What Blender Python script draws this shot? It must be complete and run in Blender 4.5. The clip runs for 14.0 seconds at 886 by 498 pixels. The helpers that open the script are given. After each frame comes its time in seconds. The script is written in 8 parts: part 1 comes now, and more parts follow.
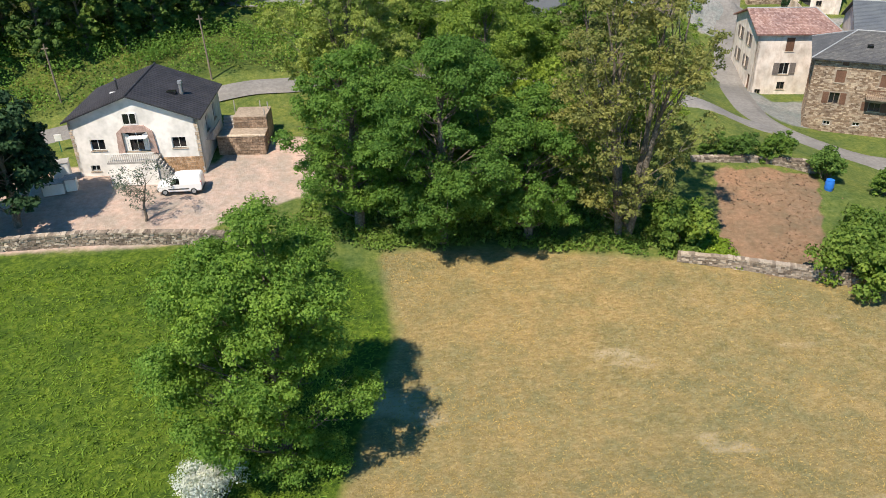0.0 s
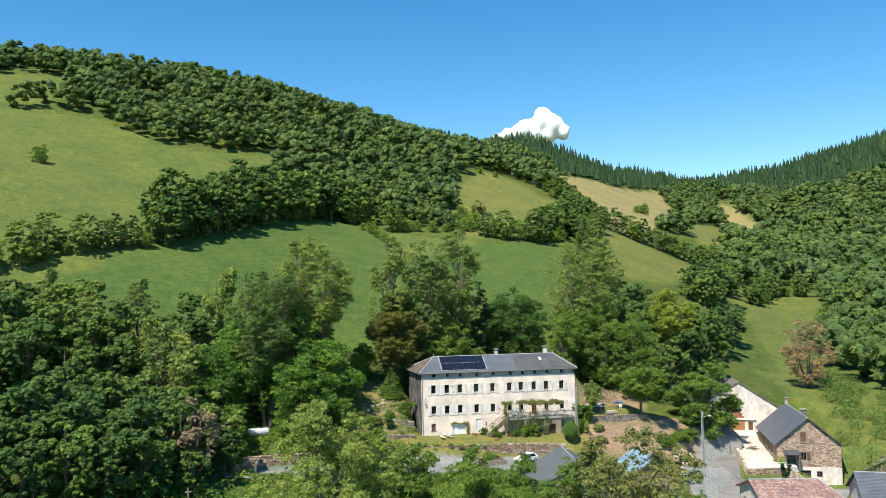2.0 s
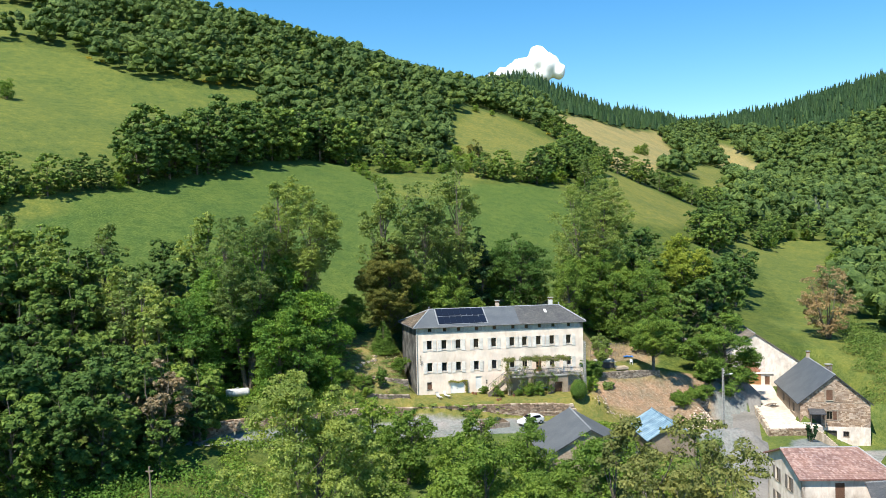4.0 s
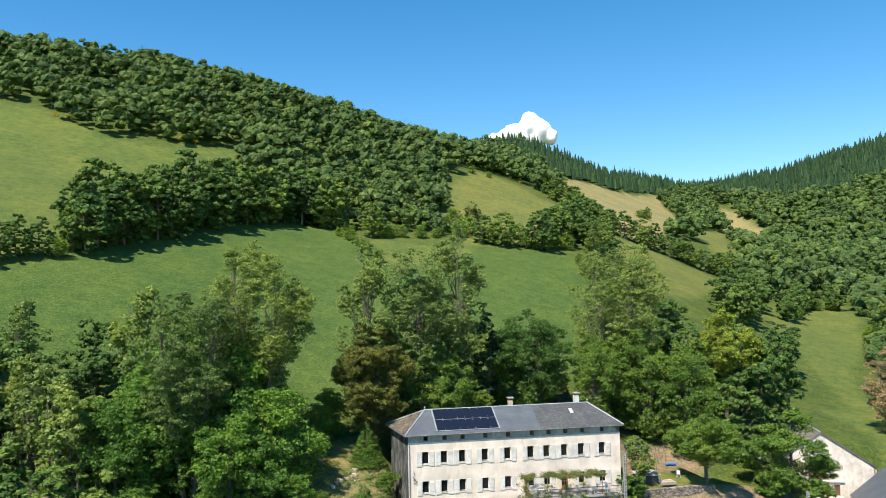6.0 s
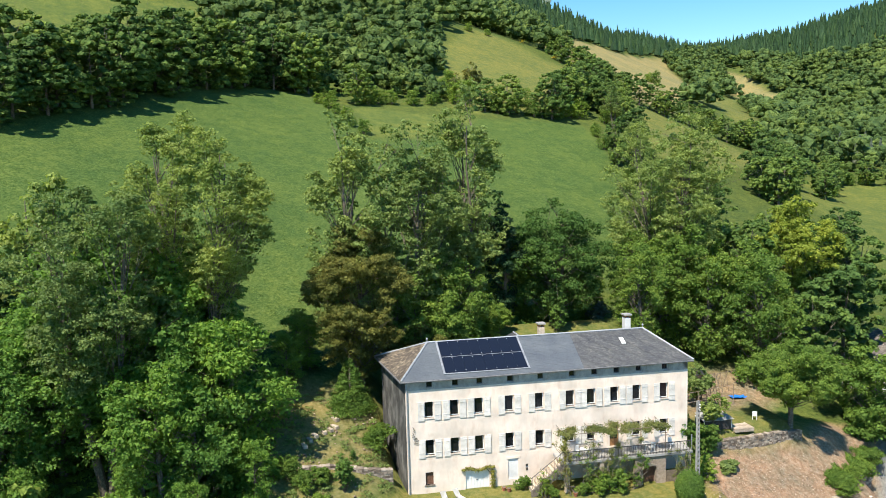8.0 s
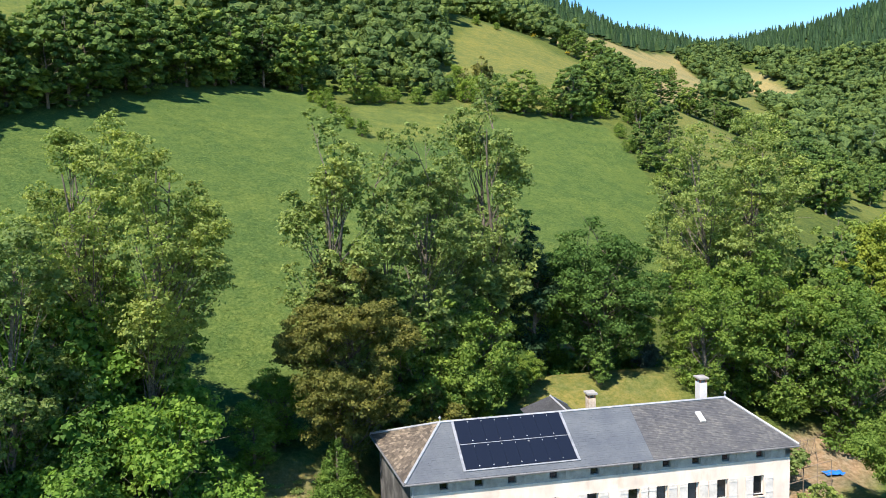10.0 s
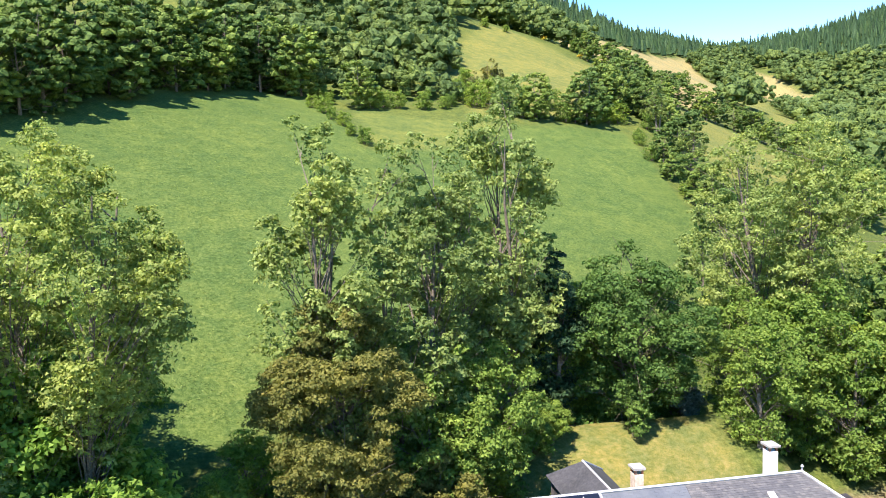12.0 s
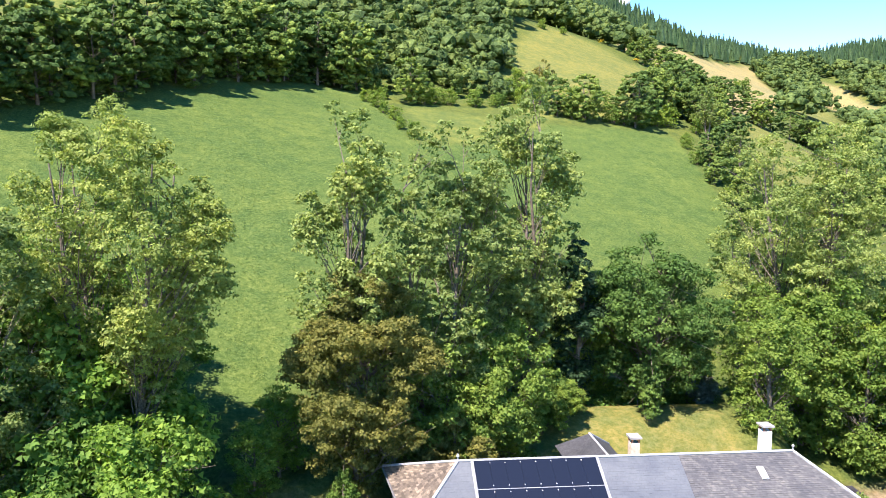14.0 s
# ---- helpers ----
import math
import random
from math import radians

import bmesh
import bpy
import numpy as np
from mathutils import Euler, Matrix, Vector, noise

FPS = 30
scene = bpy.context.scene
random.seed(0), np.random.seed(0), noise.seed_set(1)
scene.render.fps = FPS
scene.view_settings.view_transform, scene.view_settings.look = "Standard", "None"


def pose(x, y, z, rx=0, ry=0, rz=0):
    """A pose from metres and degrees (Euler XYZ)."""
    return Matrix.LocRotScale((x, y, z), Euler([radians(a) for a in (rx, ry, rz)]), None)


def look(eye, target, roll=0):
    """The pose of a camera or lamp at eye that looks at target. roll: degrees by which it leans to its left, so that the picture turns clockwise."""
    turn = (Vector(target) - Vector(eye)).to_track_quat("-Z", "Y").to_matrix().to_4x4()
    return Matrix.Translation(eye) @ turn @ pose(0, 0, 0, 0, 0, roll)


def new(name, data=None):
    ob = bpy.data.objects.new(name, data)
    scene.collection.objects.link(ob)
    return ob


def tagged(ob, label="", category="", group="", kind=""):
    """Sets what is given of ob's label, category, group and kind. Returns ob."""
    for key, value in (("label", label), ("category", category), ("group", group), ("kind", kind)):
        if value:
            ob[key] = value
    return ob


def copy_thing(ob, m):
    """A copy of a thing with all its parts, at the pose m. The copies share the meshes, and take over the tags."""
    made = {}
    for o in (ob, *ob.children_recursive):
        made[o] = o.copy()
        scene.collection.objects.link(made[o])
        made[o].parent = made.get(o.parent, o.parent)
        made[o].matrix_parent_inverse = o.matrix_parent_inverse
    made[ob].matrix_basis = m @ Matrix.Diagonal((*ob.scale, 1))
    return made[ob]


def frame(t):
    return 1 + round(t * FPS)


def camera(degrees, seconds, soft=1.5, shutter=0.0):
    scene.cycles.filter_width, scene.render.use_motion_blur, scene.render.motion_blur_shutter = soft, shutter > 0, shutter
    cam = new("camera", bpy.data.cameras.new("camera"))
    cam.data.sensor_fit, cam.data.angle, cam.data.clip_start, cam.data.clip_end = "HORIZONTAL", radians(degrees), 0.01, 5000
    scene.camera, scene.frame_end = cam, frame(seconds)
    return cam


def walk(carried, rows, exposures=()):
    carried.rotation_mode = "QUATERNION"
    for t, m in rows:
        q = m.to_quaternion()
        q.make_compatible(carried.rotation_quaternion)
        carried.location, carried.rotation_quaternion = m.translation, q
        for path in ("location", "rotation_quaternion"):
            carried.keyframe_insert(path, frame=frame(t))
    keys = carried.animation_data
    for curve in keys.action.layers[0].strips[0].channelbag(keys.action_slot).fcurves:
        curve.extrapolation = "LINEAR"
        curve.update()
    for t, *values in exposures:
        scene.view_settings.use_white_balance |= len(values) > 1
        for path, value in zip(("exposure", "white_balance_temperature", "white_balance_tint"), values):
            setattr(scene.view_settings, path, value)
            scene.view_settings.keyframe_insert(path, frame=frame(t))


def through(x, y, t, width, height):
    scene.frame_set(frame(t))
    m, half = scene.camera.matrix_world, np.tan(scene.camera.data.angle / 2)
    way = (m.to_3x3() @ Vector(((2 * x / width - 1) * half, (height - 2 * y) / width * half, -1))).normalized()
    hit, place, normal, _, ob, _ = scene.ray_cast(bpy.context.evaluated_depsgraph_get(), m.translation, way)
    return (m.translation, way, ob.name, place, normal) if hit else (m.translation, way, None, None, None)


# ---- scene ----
cam = camera(58.6, 14.0, 0.9)
PATH = [
    (0, -18.149, -135.499, 23.873, -8.501, -29.981, -1.261),
    (0.1, -18.109, -135.489, 23.873, -8.550, -29.524, -1.249),
    (0.2, -18.069, -135.479, 23.873, -8.600, -28.160, -1.236),
    (0.3, -18.029, -135.469, 23.873, -8.649, -25.772, -1.224),
    (0.4, -17.989, -135.459, 23.873, -8.699, -23.162, -1.212),
    (0.5, -17.949, -135.449, 23.873, -8.748, -20.457, -1.200),
    (0.75, -17.641, -135.317, 23.876, -8.735, -13.985, -1.200),
    (1, -17.333, -135.185, 23.879, -8.722, -7.008, -1.200),
    (1.1, -17.235, -135.088, 23.880, -8.757, -4.140, -1.200),
    (1.2, -17.138, -134.991, 23.881, -8.792, -1.327, -1.200),
    (1.3, -17.040, -134.895, 23.881, -8.827, 1.137, -1.200),
    (1.4, -16.943, -134.798, 23.882, -8.862, 2.618, -1.200),
    (1.5, -16.845, -134.701, 23.883, -8.897, 2.694, -1.200),
    (2, -16.800, -133.740, 23.940, -8.929, 3.009, -1.200),
    (2.5, -16.650, -132.473, 24.027, -8.962, 3.039, -1.200),
    (2.7, -16.570, -131.650, 24.080, -9.014, 2.580, -1.220),
    (3, -16.391, -130.184, 24.149, -9.084, 1.050, -1.222),
    (3.4, -16.041, -127.110, 24.305, -9.182, -0.562, -1.239),
    (4, -15.325, -121.061, 24.658, -9.328, -1.205, -1.265),
    (4.5, -14.592, -115.284, 25.082, -9.450, -1.366, -1.287),
    (4.8, -14.110, -111.734, 25.401, -9.524, -0.487, -1.300),
    (4.9, -13.945, -110.557, 25.516, -9.590, 1.422, -1.250),
    (5, -13.780, -109.380, 25.631, -9.656, 3.353, -1.200),
    (5.1, -13.615, -108.029, 25.718, -9.697, 3.376, -1.220),
    (5.5, -12.953, -102.626, 26.064, -9.863, 3.411, -1.300),
    (6, -12.080, -95.876, 26.599, -10.010, 3.468, -1.300),
    (6.1, -11.942, -94.504, 26.728, -10.030, 3.467, -1.300),
    (6.2, -11.804, -93.132, 26.857, -10.051, 3.303, -1.300),
    (6.3, -11.667, -91.759, 26.987, -10.071, 2.041, -1.300),
    (6.4, -11.529, -90.387, 27.116, -10.092, 0.300, -1.300),
    (6.5, -11.391, -89.015, 27.245, -10.113, -1.404, -1.300),
    (6.6, -11.250, -87.601, 27.350, -10.135, -3.167, -1.320),
    (6.7, -11.109, -86.188, 27.454, -10.158, -4.654, -1.340),
    (6.8, -10.968, -84.774, 27.559, -10.180, -5.466, -1.360),
    (6.9, -10.827, -83.361, 27.663, -10.202, -5.927, -1.380),
    (7, -10.686, -81.947, 27.768, -10.225, -6.028, -1.400),
    (7.5, -9.771, -74.744, 28.392, -10.400, -6.113, -1.400),
    (8, -8.857, -67.655, 28.912, -10.547, -6.114, -1.500),
    (8.5, -7.790, -60.416, 29.577, -10.660, -5.884, -1.600),
    (9.3, -6.639, -52.201, 30.187, -10.438, -6.049, -1.632),
    (10.1, -6.135, -48.108, 30.292, -10.215, -6.214, -1.664),
    (11, -5.469, -43.551, 30.558, -9.965, -6.400, -1.700),
    (11.5, -4.896, -40.057, 30.900, -9.988, -5.913, -1.600),
    (12, -4.432, -37.572, 31.181, -9.779, -5.825, -1.700),
    (12.5, -3.941, -36.624, 31.085, -9.576, -5.797, -1.700),
    (13, -3.582, -37.243, 31.019, -9.666, -5.855, -0.300),
    (13.5, -3.211, -39.123, 30.638, -9.136, -5.852, 2.300),
    (14, -3.014, -42.310, 30.090, -5.854, -5.738, 0.400),
]
walk(cam, [(t, pose(x, y, z, 0, 0, yaw) @ pose(0, 0, 0, 90 + pitch) @ pose(0, 0, 0, 0, 0, roll)) for t, x, y, z, yaw, pitch, roll in PATH],
     [(0.0, 0.49, 6900, 14), (0.6, 0.48, 6900, 11), (1.2, 0.73, 6500, 10), (1.6, 0.75, 6500, 10), (2.0, 0.59, 6500, 10), (2.7, 0.55, 6500, 10), (4.8, 0.79, 6500, 10), (5.5, 0.61, 6500, 10), (7.0, 0.68, 6500, 11), (8.5, 0.75, 6500, 12), (10.8, 1.11, 6500, 20), (12.0, 1.48, 6500, 24), (14.0, 1.53, 6500, 26)])

# ---- world and light ----
SUN = Vector((-0.42, -0.46, 1.0)).normalized()   # towards the sun
world = bpy.data.worlds.new("world")
scene.world = world
world.use_nodes = True
wt = world.node_tree
sky = wt.nodes.new("ShaderNodeTexSky")
sky.sky_type = "NISHITA"
sky.sun_disc = False
sky.sun_elevation = math.asin(SUN.z)
sky.sun_rotation = math.atan2(SUN.x, SUN.y)
sky.altitude = 900
sky.air_density = 1.0
sky.dust_density = 0.0
sky.ozone_density = 0.6
vivid = wt.nodes.new("ShaderNodeHueSaturation")
vivid.inputs["Saturation"].default_value = 1.42
vivid.inputs["Hue"].default_value = 0.494
wt.links.new(sky.outputs[0], vivid.inputs["Color"])
wt.links.new(vivid.outputs[0], wt.nodes["Background"].inputs[0])
wt.nodes["Background"].inputs[1].default_value = 0.125
sun = new("sun", bpy.data.lights.new("sun", "SUN"))
sun.data.energy = 5.0
sun.data.angle = radians(0.55)
sun.data.color = (1.0, 0.93, 0.81)
sun.matrix_world = look((0, 0, 0), -SUN)

# ---- materials ----


def link(nt, a, b):
    nt.links.new(a, b)


def base_mat(name, rough=0.8, spec=0.3):
    m = bpy.data.materials.new(name)
    m.use_nodes = True
    b = m.node_tree.nodes["Principled BSDF"]
    b.inputs["Roughness"].default_value = rough
    b.inputs["Specular IOR Level"].default_value = spec
    return m, m.node_tree, b


def noise_node(nt, scale, detail=4, rough=0.6, stretch=None, vec=None):
    n = nt.nodes.new("ShaderNodeTexNoise")
    n.inputs["Scale"].default_value = scale
    n.inputs["Detail"].default_value = detail
    n.inputs["Roughness"].default_value = rough
    if vec is None:
        geo = nt.nodes.new("ShaderNodeNewGeometry")
        vec = geo.outputs["Position"]
    if stretch:
        mp = nt.nodes.new("ShaderNodeMapping")
        mp.inputs["Scale"].default_value = stretch
        link(nt, vec, mp.inputs["Vector"])
        vec = mp.outputs[0]
    link(nt, vec, n.inputs["Vector"])
    return n


def ramp(nt, fac, stops):
    r = nt.nodes.new("ShaderNodeValToRGB")
    while len(r.color_ramp.elements) < len(stops):
        r.color_ramp.elements.new(0.5)
    for e, (p, c) in zip(r.color_ramp.elements, stops):
        e.position, e.color = p, (*c, 1) if len(c) == 3 else c
    link(nt, fac, r.inputs[0])
    return r.outputs[0]


def mix(nt, fac, a, b, kind="MIX"):
    m = nt.nodes.new("ShaderNodeMix")
    m.data_type = "RGBA"
    m.blend_type = kind
    for sock, v in ((m.inputs[0], fac), (m.inputs[6], a), (m.inputs[7], b)):
        if isinstance(v, (int, float)):
            sock.default_value = v
        elif isinstance(v, tuple):
            sock.default_value = (*v, 1)
        else:
            link(nt, v, sock)
    return m.outputs[2]


def bump(nt, b, height, strength=0.4, dist=0.05):
    n = nt.nodes.new("ShaderNodeBump")
    n.inputs["Strength"].default_value = strength
    n.inputs["Distance"].default_value = dist
    link(nt, height, n.inputs["Height"])
    link(nt, n.outputs[0], b.inputs["Normal"])


def surface(name, dark, mid, light, scale=3.0, rough=0.85, spec=0.25, bump_s=0.3, big=0.25, piece=0.0, stretch=None, metal=0.0):
    """Two scales of variation: fine grain and large stains; piece: how far single objects differ."""
    m, nt, b = base_mat(name, rough, spec)
    fine = noise_node(nt, scale, 5, 0.65, stretch)
    large = noise_node(nt, big, 3, 0.55)
    col = ramp(nt, fine.outputs[0], [(0.3, dark), (0.5, mid), (0.72, light)])
    stain = ramp(nt, large.outputs[0], [(0.35, (0.72, 0.72, 0.70)), (0.62, (1.08, 1.06, 1.04))])
    col = mix(nt, 0.75, col, stain, "MULTIPLY")
    if piece:
        info = nt.nodes.new("ShaderNodeObjectInfo")
        tone = ramp(nt, info.outputs["Random"], [(0.0, (1 - piece,) * 3), (1.0, (1 + piece, 1 + piece * 0.95, 1 + piece * 0.9))])
        col = mix(nt, 1.0, col, tone, "MULTIPLY")
    link(nt, col, b.inputs["Base Color"])
    b.inputs["Metallic"].default_value = metal
    if bump_s:
        bump(nt, b, fine.outputs[0], bump_s, 0.04)
    return m


def leaf_mat(name, dark, mid, light, through=0.48, clump=0.0, each=False, leafy=False):
    m = bpy.data.materials.new(name)
    m.use_nodes = True
    nt = m.node_tree
    b = nt.nodes["Principled BSDF"]
    b.inputs["Roughness"].default_value = 0.6
    b.inputs["Specular IOR Level"].default_value = 0.14
    dark = tuple(a * 0.4 + c * 0.6 for a, c in zip(dark, mid))
    light = tuple(a * 0.35 + c * 0.65 for a, c in zip(light, mid))
    geo = nt.nodes.new("ShaderNodeNewGeometry")
    info = nt.nodes.new("ShaderNodeObjectInfo")
    col = ramp(nt, geo.outputs["Random Per Island"], [(0.0, tuple(v * 0.85 for v in dark)), (0.5, mid), (0.88, light), (1.0, tuple(min(v * 1.15 + 0.01, 0.8) for v in light))])
    patch = noise_node(nt, 0.22, 3)
    tone = ramp(nt, patch.outputs[0], [(0.3, (0.72 - clump, 0.8 - clump, 0.75 - clump)), (0.5, (1.0, 1.0, 1.0)), (0.7, (1.25 + clump, 1.15 + clump, 1.0))])
    col = mix(nt, 1.0, col, tone, "MULTIPLY")
    sprig = noise_node(nt, 1.5, 2, 0.6)
    col = mix(nt, 1.0, col, ramp(nt, sprig.outputs[0], [(0.36, (0.8, 0.83, 0.82)), (0.5, (1.0, 1.0, 1.0)), (0.64, (1.18, 1.14, 1.08))]), "MULTIPLY")
    source = info.outputs["Random"]
    if each:
        tree = nt.nodes.new("ShaderNodeAttribute")
        tree.attribute_name = "own"
        source = tree.outputs["Fac"]
    own = ramp(nt, source, [(0.0, (0.74, 0.8, 0.82)), (0.5, (1.0, 1.0, 1.0)), (1.0, (1.25, 1.16, 0.95))])
    col = mix(nt, 1.0, col, own, "MULTIPLY")
    link(nt, col, b.inputs["Base Color"])
    if leafy:
        # one noise raises the sprays, darkens their hollows in colour and lightens their crests
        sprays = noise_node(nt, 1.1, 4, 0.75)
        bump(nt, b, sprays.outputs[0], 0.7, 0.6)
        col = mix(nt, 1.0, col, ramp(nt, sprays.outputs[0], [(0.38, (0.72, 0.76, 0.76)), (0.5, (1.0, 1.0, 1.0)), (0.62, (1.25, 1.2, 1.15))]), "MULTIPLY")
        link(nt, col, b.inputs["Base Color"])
    tr = nt.nodes.new("ShaderNodeBsdfTranslucent")
    link(nt, mix(nt, 1.0, col, (1.18, 1.3, 0.8), "MULTIPLY"), tr.inputs[0])
    sh = nt.nodes.new("ShaderNodeMixShader")
    sh.inputs[0].default_value = through
    link(nt, b.outputs[0], sh.inputs[1])
    link(nt, tr.outputs[0], sh.inputs[2])
    link(nt, sh.outputs[0], nt.nodes["Material Output"].inputs[0])
    return m


LEAF = {
    "mid": leaf_mat("leaves_mid", (0.082, 0.149, 0.025), (0.154, 0.245, 0.045), (0.257, 0.331, 0.076), 0.38),
    "deep": leaf_mat("leaves_deep_green", (0.057, 0.128, 0.021), (0.130, 0.245, 0.047), (0.219, 0.340, 0.074), 0.4),
    "dark": leaf_mat("leaves_dark", (0.048, 0.101, 0.021), (0.098, 0.182, 0.039), (0.174, 0.260, 0.059), 0.3),
    "light": leaf_mat("leaves_light", (0.132, 0.181, 0.052), (0.211, 0.283, 0.083), (0.321, 0.389, 0.144), 0.4),
    "yellow": leaf_mat("leaves_yellow", (0.132, 0.187, 0.026), (0.226, 0.288, 0.045), (0.330, 0.374, 0.079), 0.35),
    "brown": leaf_mat("leaves_brown", (0.115, 0.128, 0.030), (0.205, 0.204, 0.050), (0.310, 0.275, 0.075), 0.36),
    "russet": leaf_mat("leaves_russet", (0.20, 0.145, 0.085), (0.29, 0.22, 0.135), (0.40, 0.32, 0.21), 0.2),
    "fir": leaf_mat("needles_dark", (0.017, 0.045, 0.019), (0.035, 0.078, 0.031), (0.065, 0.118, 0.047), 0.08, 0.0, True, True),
    "blue": leaf_mat("needles_blue", (0.074, 0.105, 0.082), (0.124, 0.156, 0.116), (0.191, 0.212, 0.164), 0.15, 0.0, True),
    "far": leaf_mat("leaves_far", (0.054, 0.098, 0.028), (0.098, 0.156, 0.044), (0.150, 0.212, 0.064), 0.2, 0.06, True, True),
    "olive": leaf_mat("leaves_olive", (0.115, 0.135, 0.038), (0.190, 0.205, 0.063), (0.290, 0.290, 0.113), 0.3),
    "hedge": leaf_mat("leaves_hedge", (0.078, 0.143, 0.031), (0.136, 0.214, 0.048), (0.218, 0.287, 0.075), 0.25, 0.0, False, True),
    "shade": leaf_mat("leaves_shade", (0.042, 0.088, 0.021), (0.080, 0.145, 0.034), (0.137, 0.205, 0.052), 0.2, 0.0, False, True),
    "grass": leaf_mat("grass_blades", (0.104, 0.187, 0.020), (0.161, 0.263, 0.031), (0.263, 0.337, 0.068), 0.4),
    "white": leaf_mat("blossom", (0.62, 0.58, 0.46), (0.68, 0.69, 0.66), (0.72, 0.73, 0.75), 0.25),
}
BARK = surface("bark", (0.08, 0.068, 0.052), (0.15, 0.128, 0.10), (0.28, 0.25, 0.21), 6, 0.9, 0.2, 0.6)
PLASTER = surface("cream_plaster", (0.76, 0.635, 0.53), (0.82, 0.705, 0.60), (0.86, 0.765, 0.665), 1.2, 0.9, 0.2, 0.15, 0.35, 0, (1, 1, 0.45))
def streaks(m, low, scale, stretch):
    """Rain streaks down a rendered wall."""
    nt = m.node_tree
    b = nt.nodes["Principled BSDF"]
    src = b.inputs["Base Color"].links[0].from_socket
    n = noise_node(nt, scale, 4, 0.6, stretch)
    link(nt, mix(nt, 1.0, src, ramp(nt, n.outputs[0], [(0.34, low), (0.46, (1.0, 1.0, 1.0))]), "MULTIPLY"), b.inputs["Base Color"])


streaks(PLASTER, (0.93, 0.89, 0.86), 1.0, (1.3, 1.3, 0.45))
# attic plaster, with the shade of the eaves put into its grey
ATTIC_SHADED = surface("attic_plaster_shaded", (0.30, 0.295, 0.275), (0.42, 0.41, 0.385), (0.54, 0.525, 0.49), 1.4, 0.9, 0.2, 0.2, 0.5)
WHITE_WALL = surface("white_render", (0.74, 0.72, 0.68), (0.80, 0.78, 0.74), (0.84, 0.82, 0.79), 2.0, 0.9, 0.2, 0.1, 0.5)
OLD_WHITE = surface("old_limewash", (0.58, 0.49, 0.42), (0.74, 0.66, 0.59), (0.83, 0.77, 0.71), 1.6, 0.92, 0.2, 0.3, 0.5, 0, (1, 1, 0.5))
# dark grey, uneven in tone, with patches drawn out upright
GREY_WALL = surface("uneven_grey_wall", (0.045, 0.045, 0.044), (0.115, 0.114, 0.11), (0.27, 0.265, 0.25), 0.9, 0.9, 0.2, 0.25, 0.3, 0, (1, 1, 0.55))
SLATE = surface("slate", (0.035, 0.037, 0.043), (0.058, 0.062, 0.070), (0.094, 0.098, 0.105), 5, 0.55, 0.4, 0.3, 0.5, 0.22)
DARK_METAL = surface("dark_metal_roof", (0.027, 0.027, 0.033), (0.039, 0.039, 0.047), (0.055, 0.055, 0.062), 1, 0.5, 0.4, 0.0, 0.4)
BLUE_METAL = surface("blue_sheet_roof", (0.101, 0.195, 0.281), (0.172, 0.281, 0.367), (0.281, 0.374, 0.437), 0.8, 0.5, 0.4, 0.05, 0.4, 0.1, (1, 1, 1))
PINK_TILE = surface("faded_red_tile", (0.172, 0.078, 0.066), (0.281, 0.148, 0.129), (0.359, 0.226, 0.203), 5, 0.85, 0.25, 0.4, 0.6, 0.22)
STONE = surface("brown_stone", (0.15, 0.10, 0.07), (0.27, 0.195, 0.14), (0.42, 0.33, 0.25), 5, 0.9, 0.2, 0.6, 0.7, 0.35)
PALE_STONE = surface("pale_stone", (0.34, 0.27, 0.20), (0.48, 0.40, 0.31), (0.62, 0.54, 0.44), 5, 0.9, 0.2, 0.6, 0.7, 0.28)
GREY_STONE = surface("grey_stone", (0.12, 0.10, 0.085), (0.24, 0.205, 0.17), (0.40, 0.35, 0.29), 4, 0.9, 0.2, 0.6, 0.7, 0.35)
BRICK = surface("red_brick", (0.24, 0.09, 0.05), (0.36, 0.15, 0.09), (0.46, 0.23, 0.15), 4, 0.9, 0.2, 0.4, 0.7, 0.2)
MORTAR = surface("lime_mortar", (0.24, 0.19, 0.14), (0.33, 0.27, 0.21), (0.42, 0.35, 0.28), 4, 0.95, 0.15, 0.4)
GLASS, gnt, gb = base_mat("window_glass", 0.06, 0.6)
gb.inputs["Base Color"].default_value = (0.012, 0.014, 0.016, 1)
PV, pnt, pb = base_mat("solar_cell", 0.3, 0.22)
pb.inputs["Base Color"].default_value = (0.010, 0.014, 0.026, 1)
ALU = surface("bare_aluminium", (0.26, 0.28, 0.30), (0.34, 0.36, 0.38), (0.42, 0.43, 0.44), 3, 0.5, 0.4, 0, 0.5, 0, None, 0.4)
ZINC = surface("zinc_ridge", (0.25, 0.27, 0.29), (0.34, 0.36, 0.38), (0.44, 0.45, 0.46), 3, 0.55, 0.4, 0.05)
PAINT_WHITE = surface("white_paint", (0.72, 0.72, 0.70), (0.78, 0.78, 0.76), (0.82, 0.82, 0.80), 6, 0.6, 0.35, 0.05)
SHUTTER_WHITE = surface("white_shutter_paint", (0.66, 0.62, 0.56), (0.75, 0.715, 0.66), (0.80, 0.77, 0.72), 5, 0.65, 0.3, 0.08, 0.6, 0.06)
GUTTER_GREY = surface("dull_gutter_zinc", (0.11, 0.115, 0.12), (0.16, 0.165, 0.17), (0.22, 0.225, 0.23), 3, 0.55, 0.35, 0.05)
SHUTTER_BROWN = surface("brown_shutter", (0.10, 0.05, 0.03), (0.16, 0.085, 0.055), (0.22, 0.13, 0.09), 8, 0.7, 0.3, 0.2, 0.5, 0, (6, 6, 0.6))
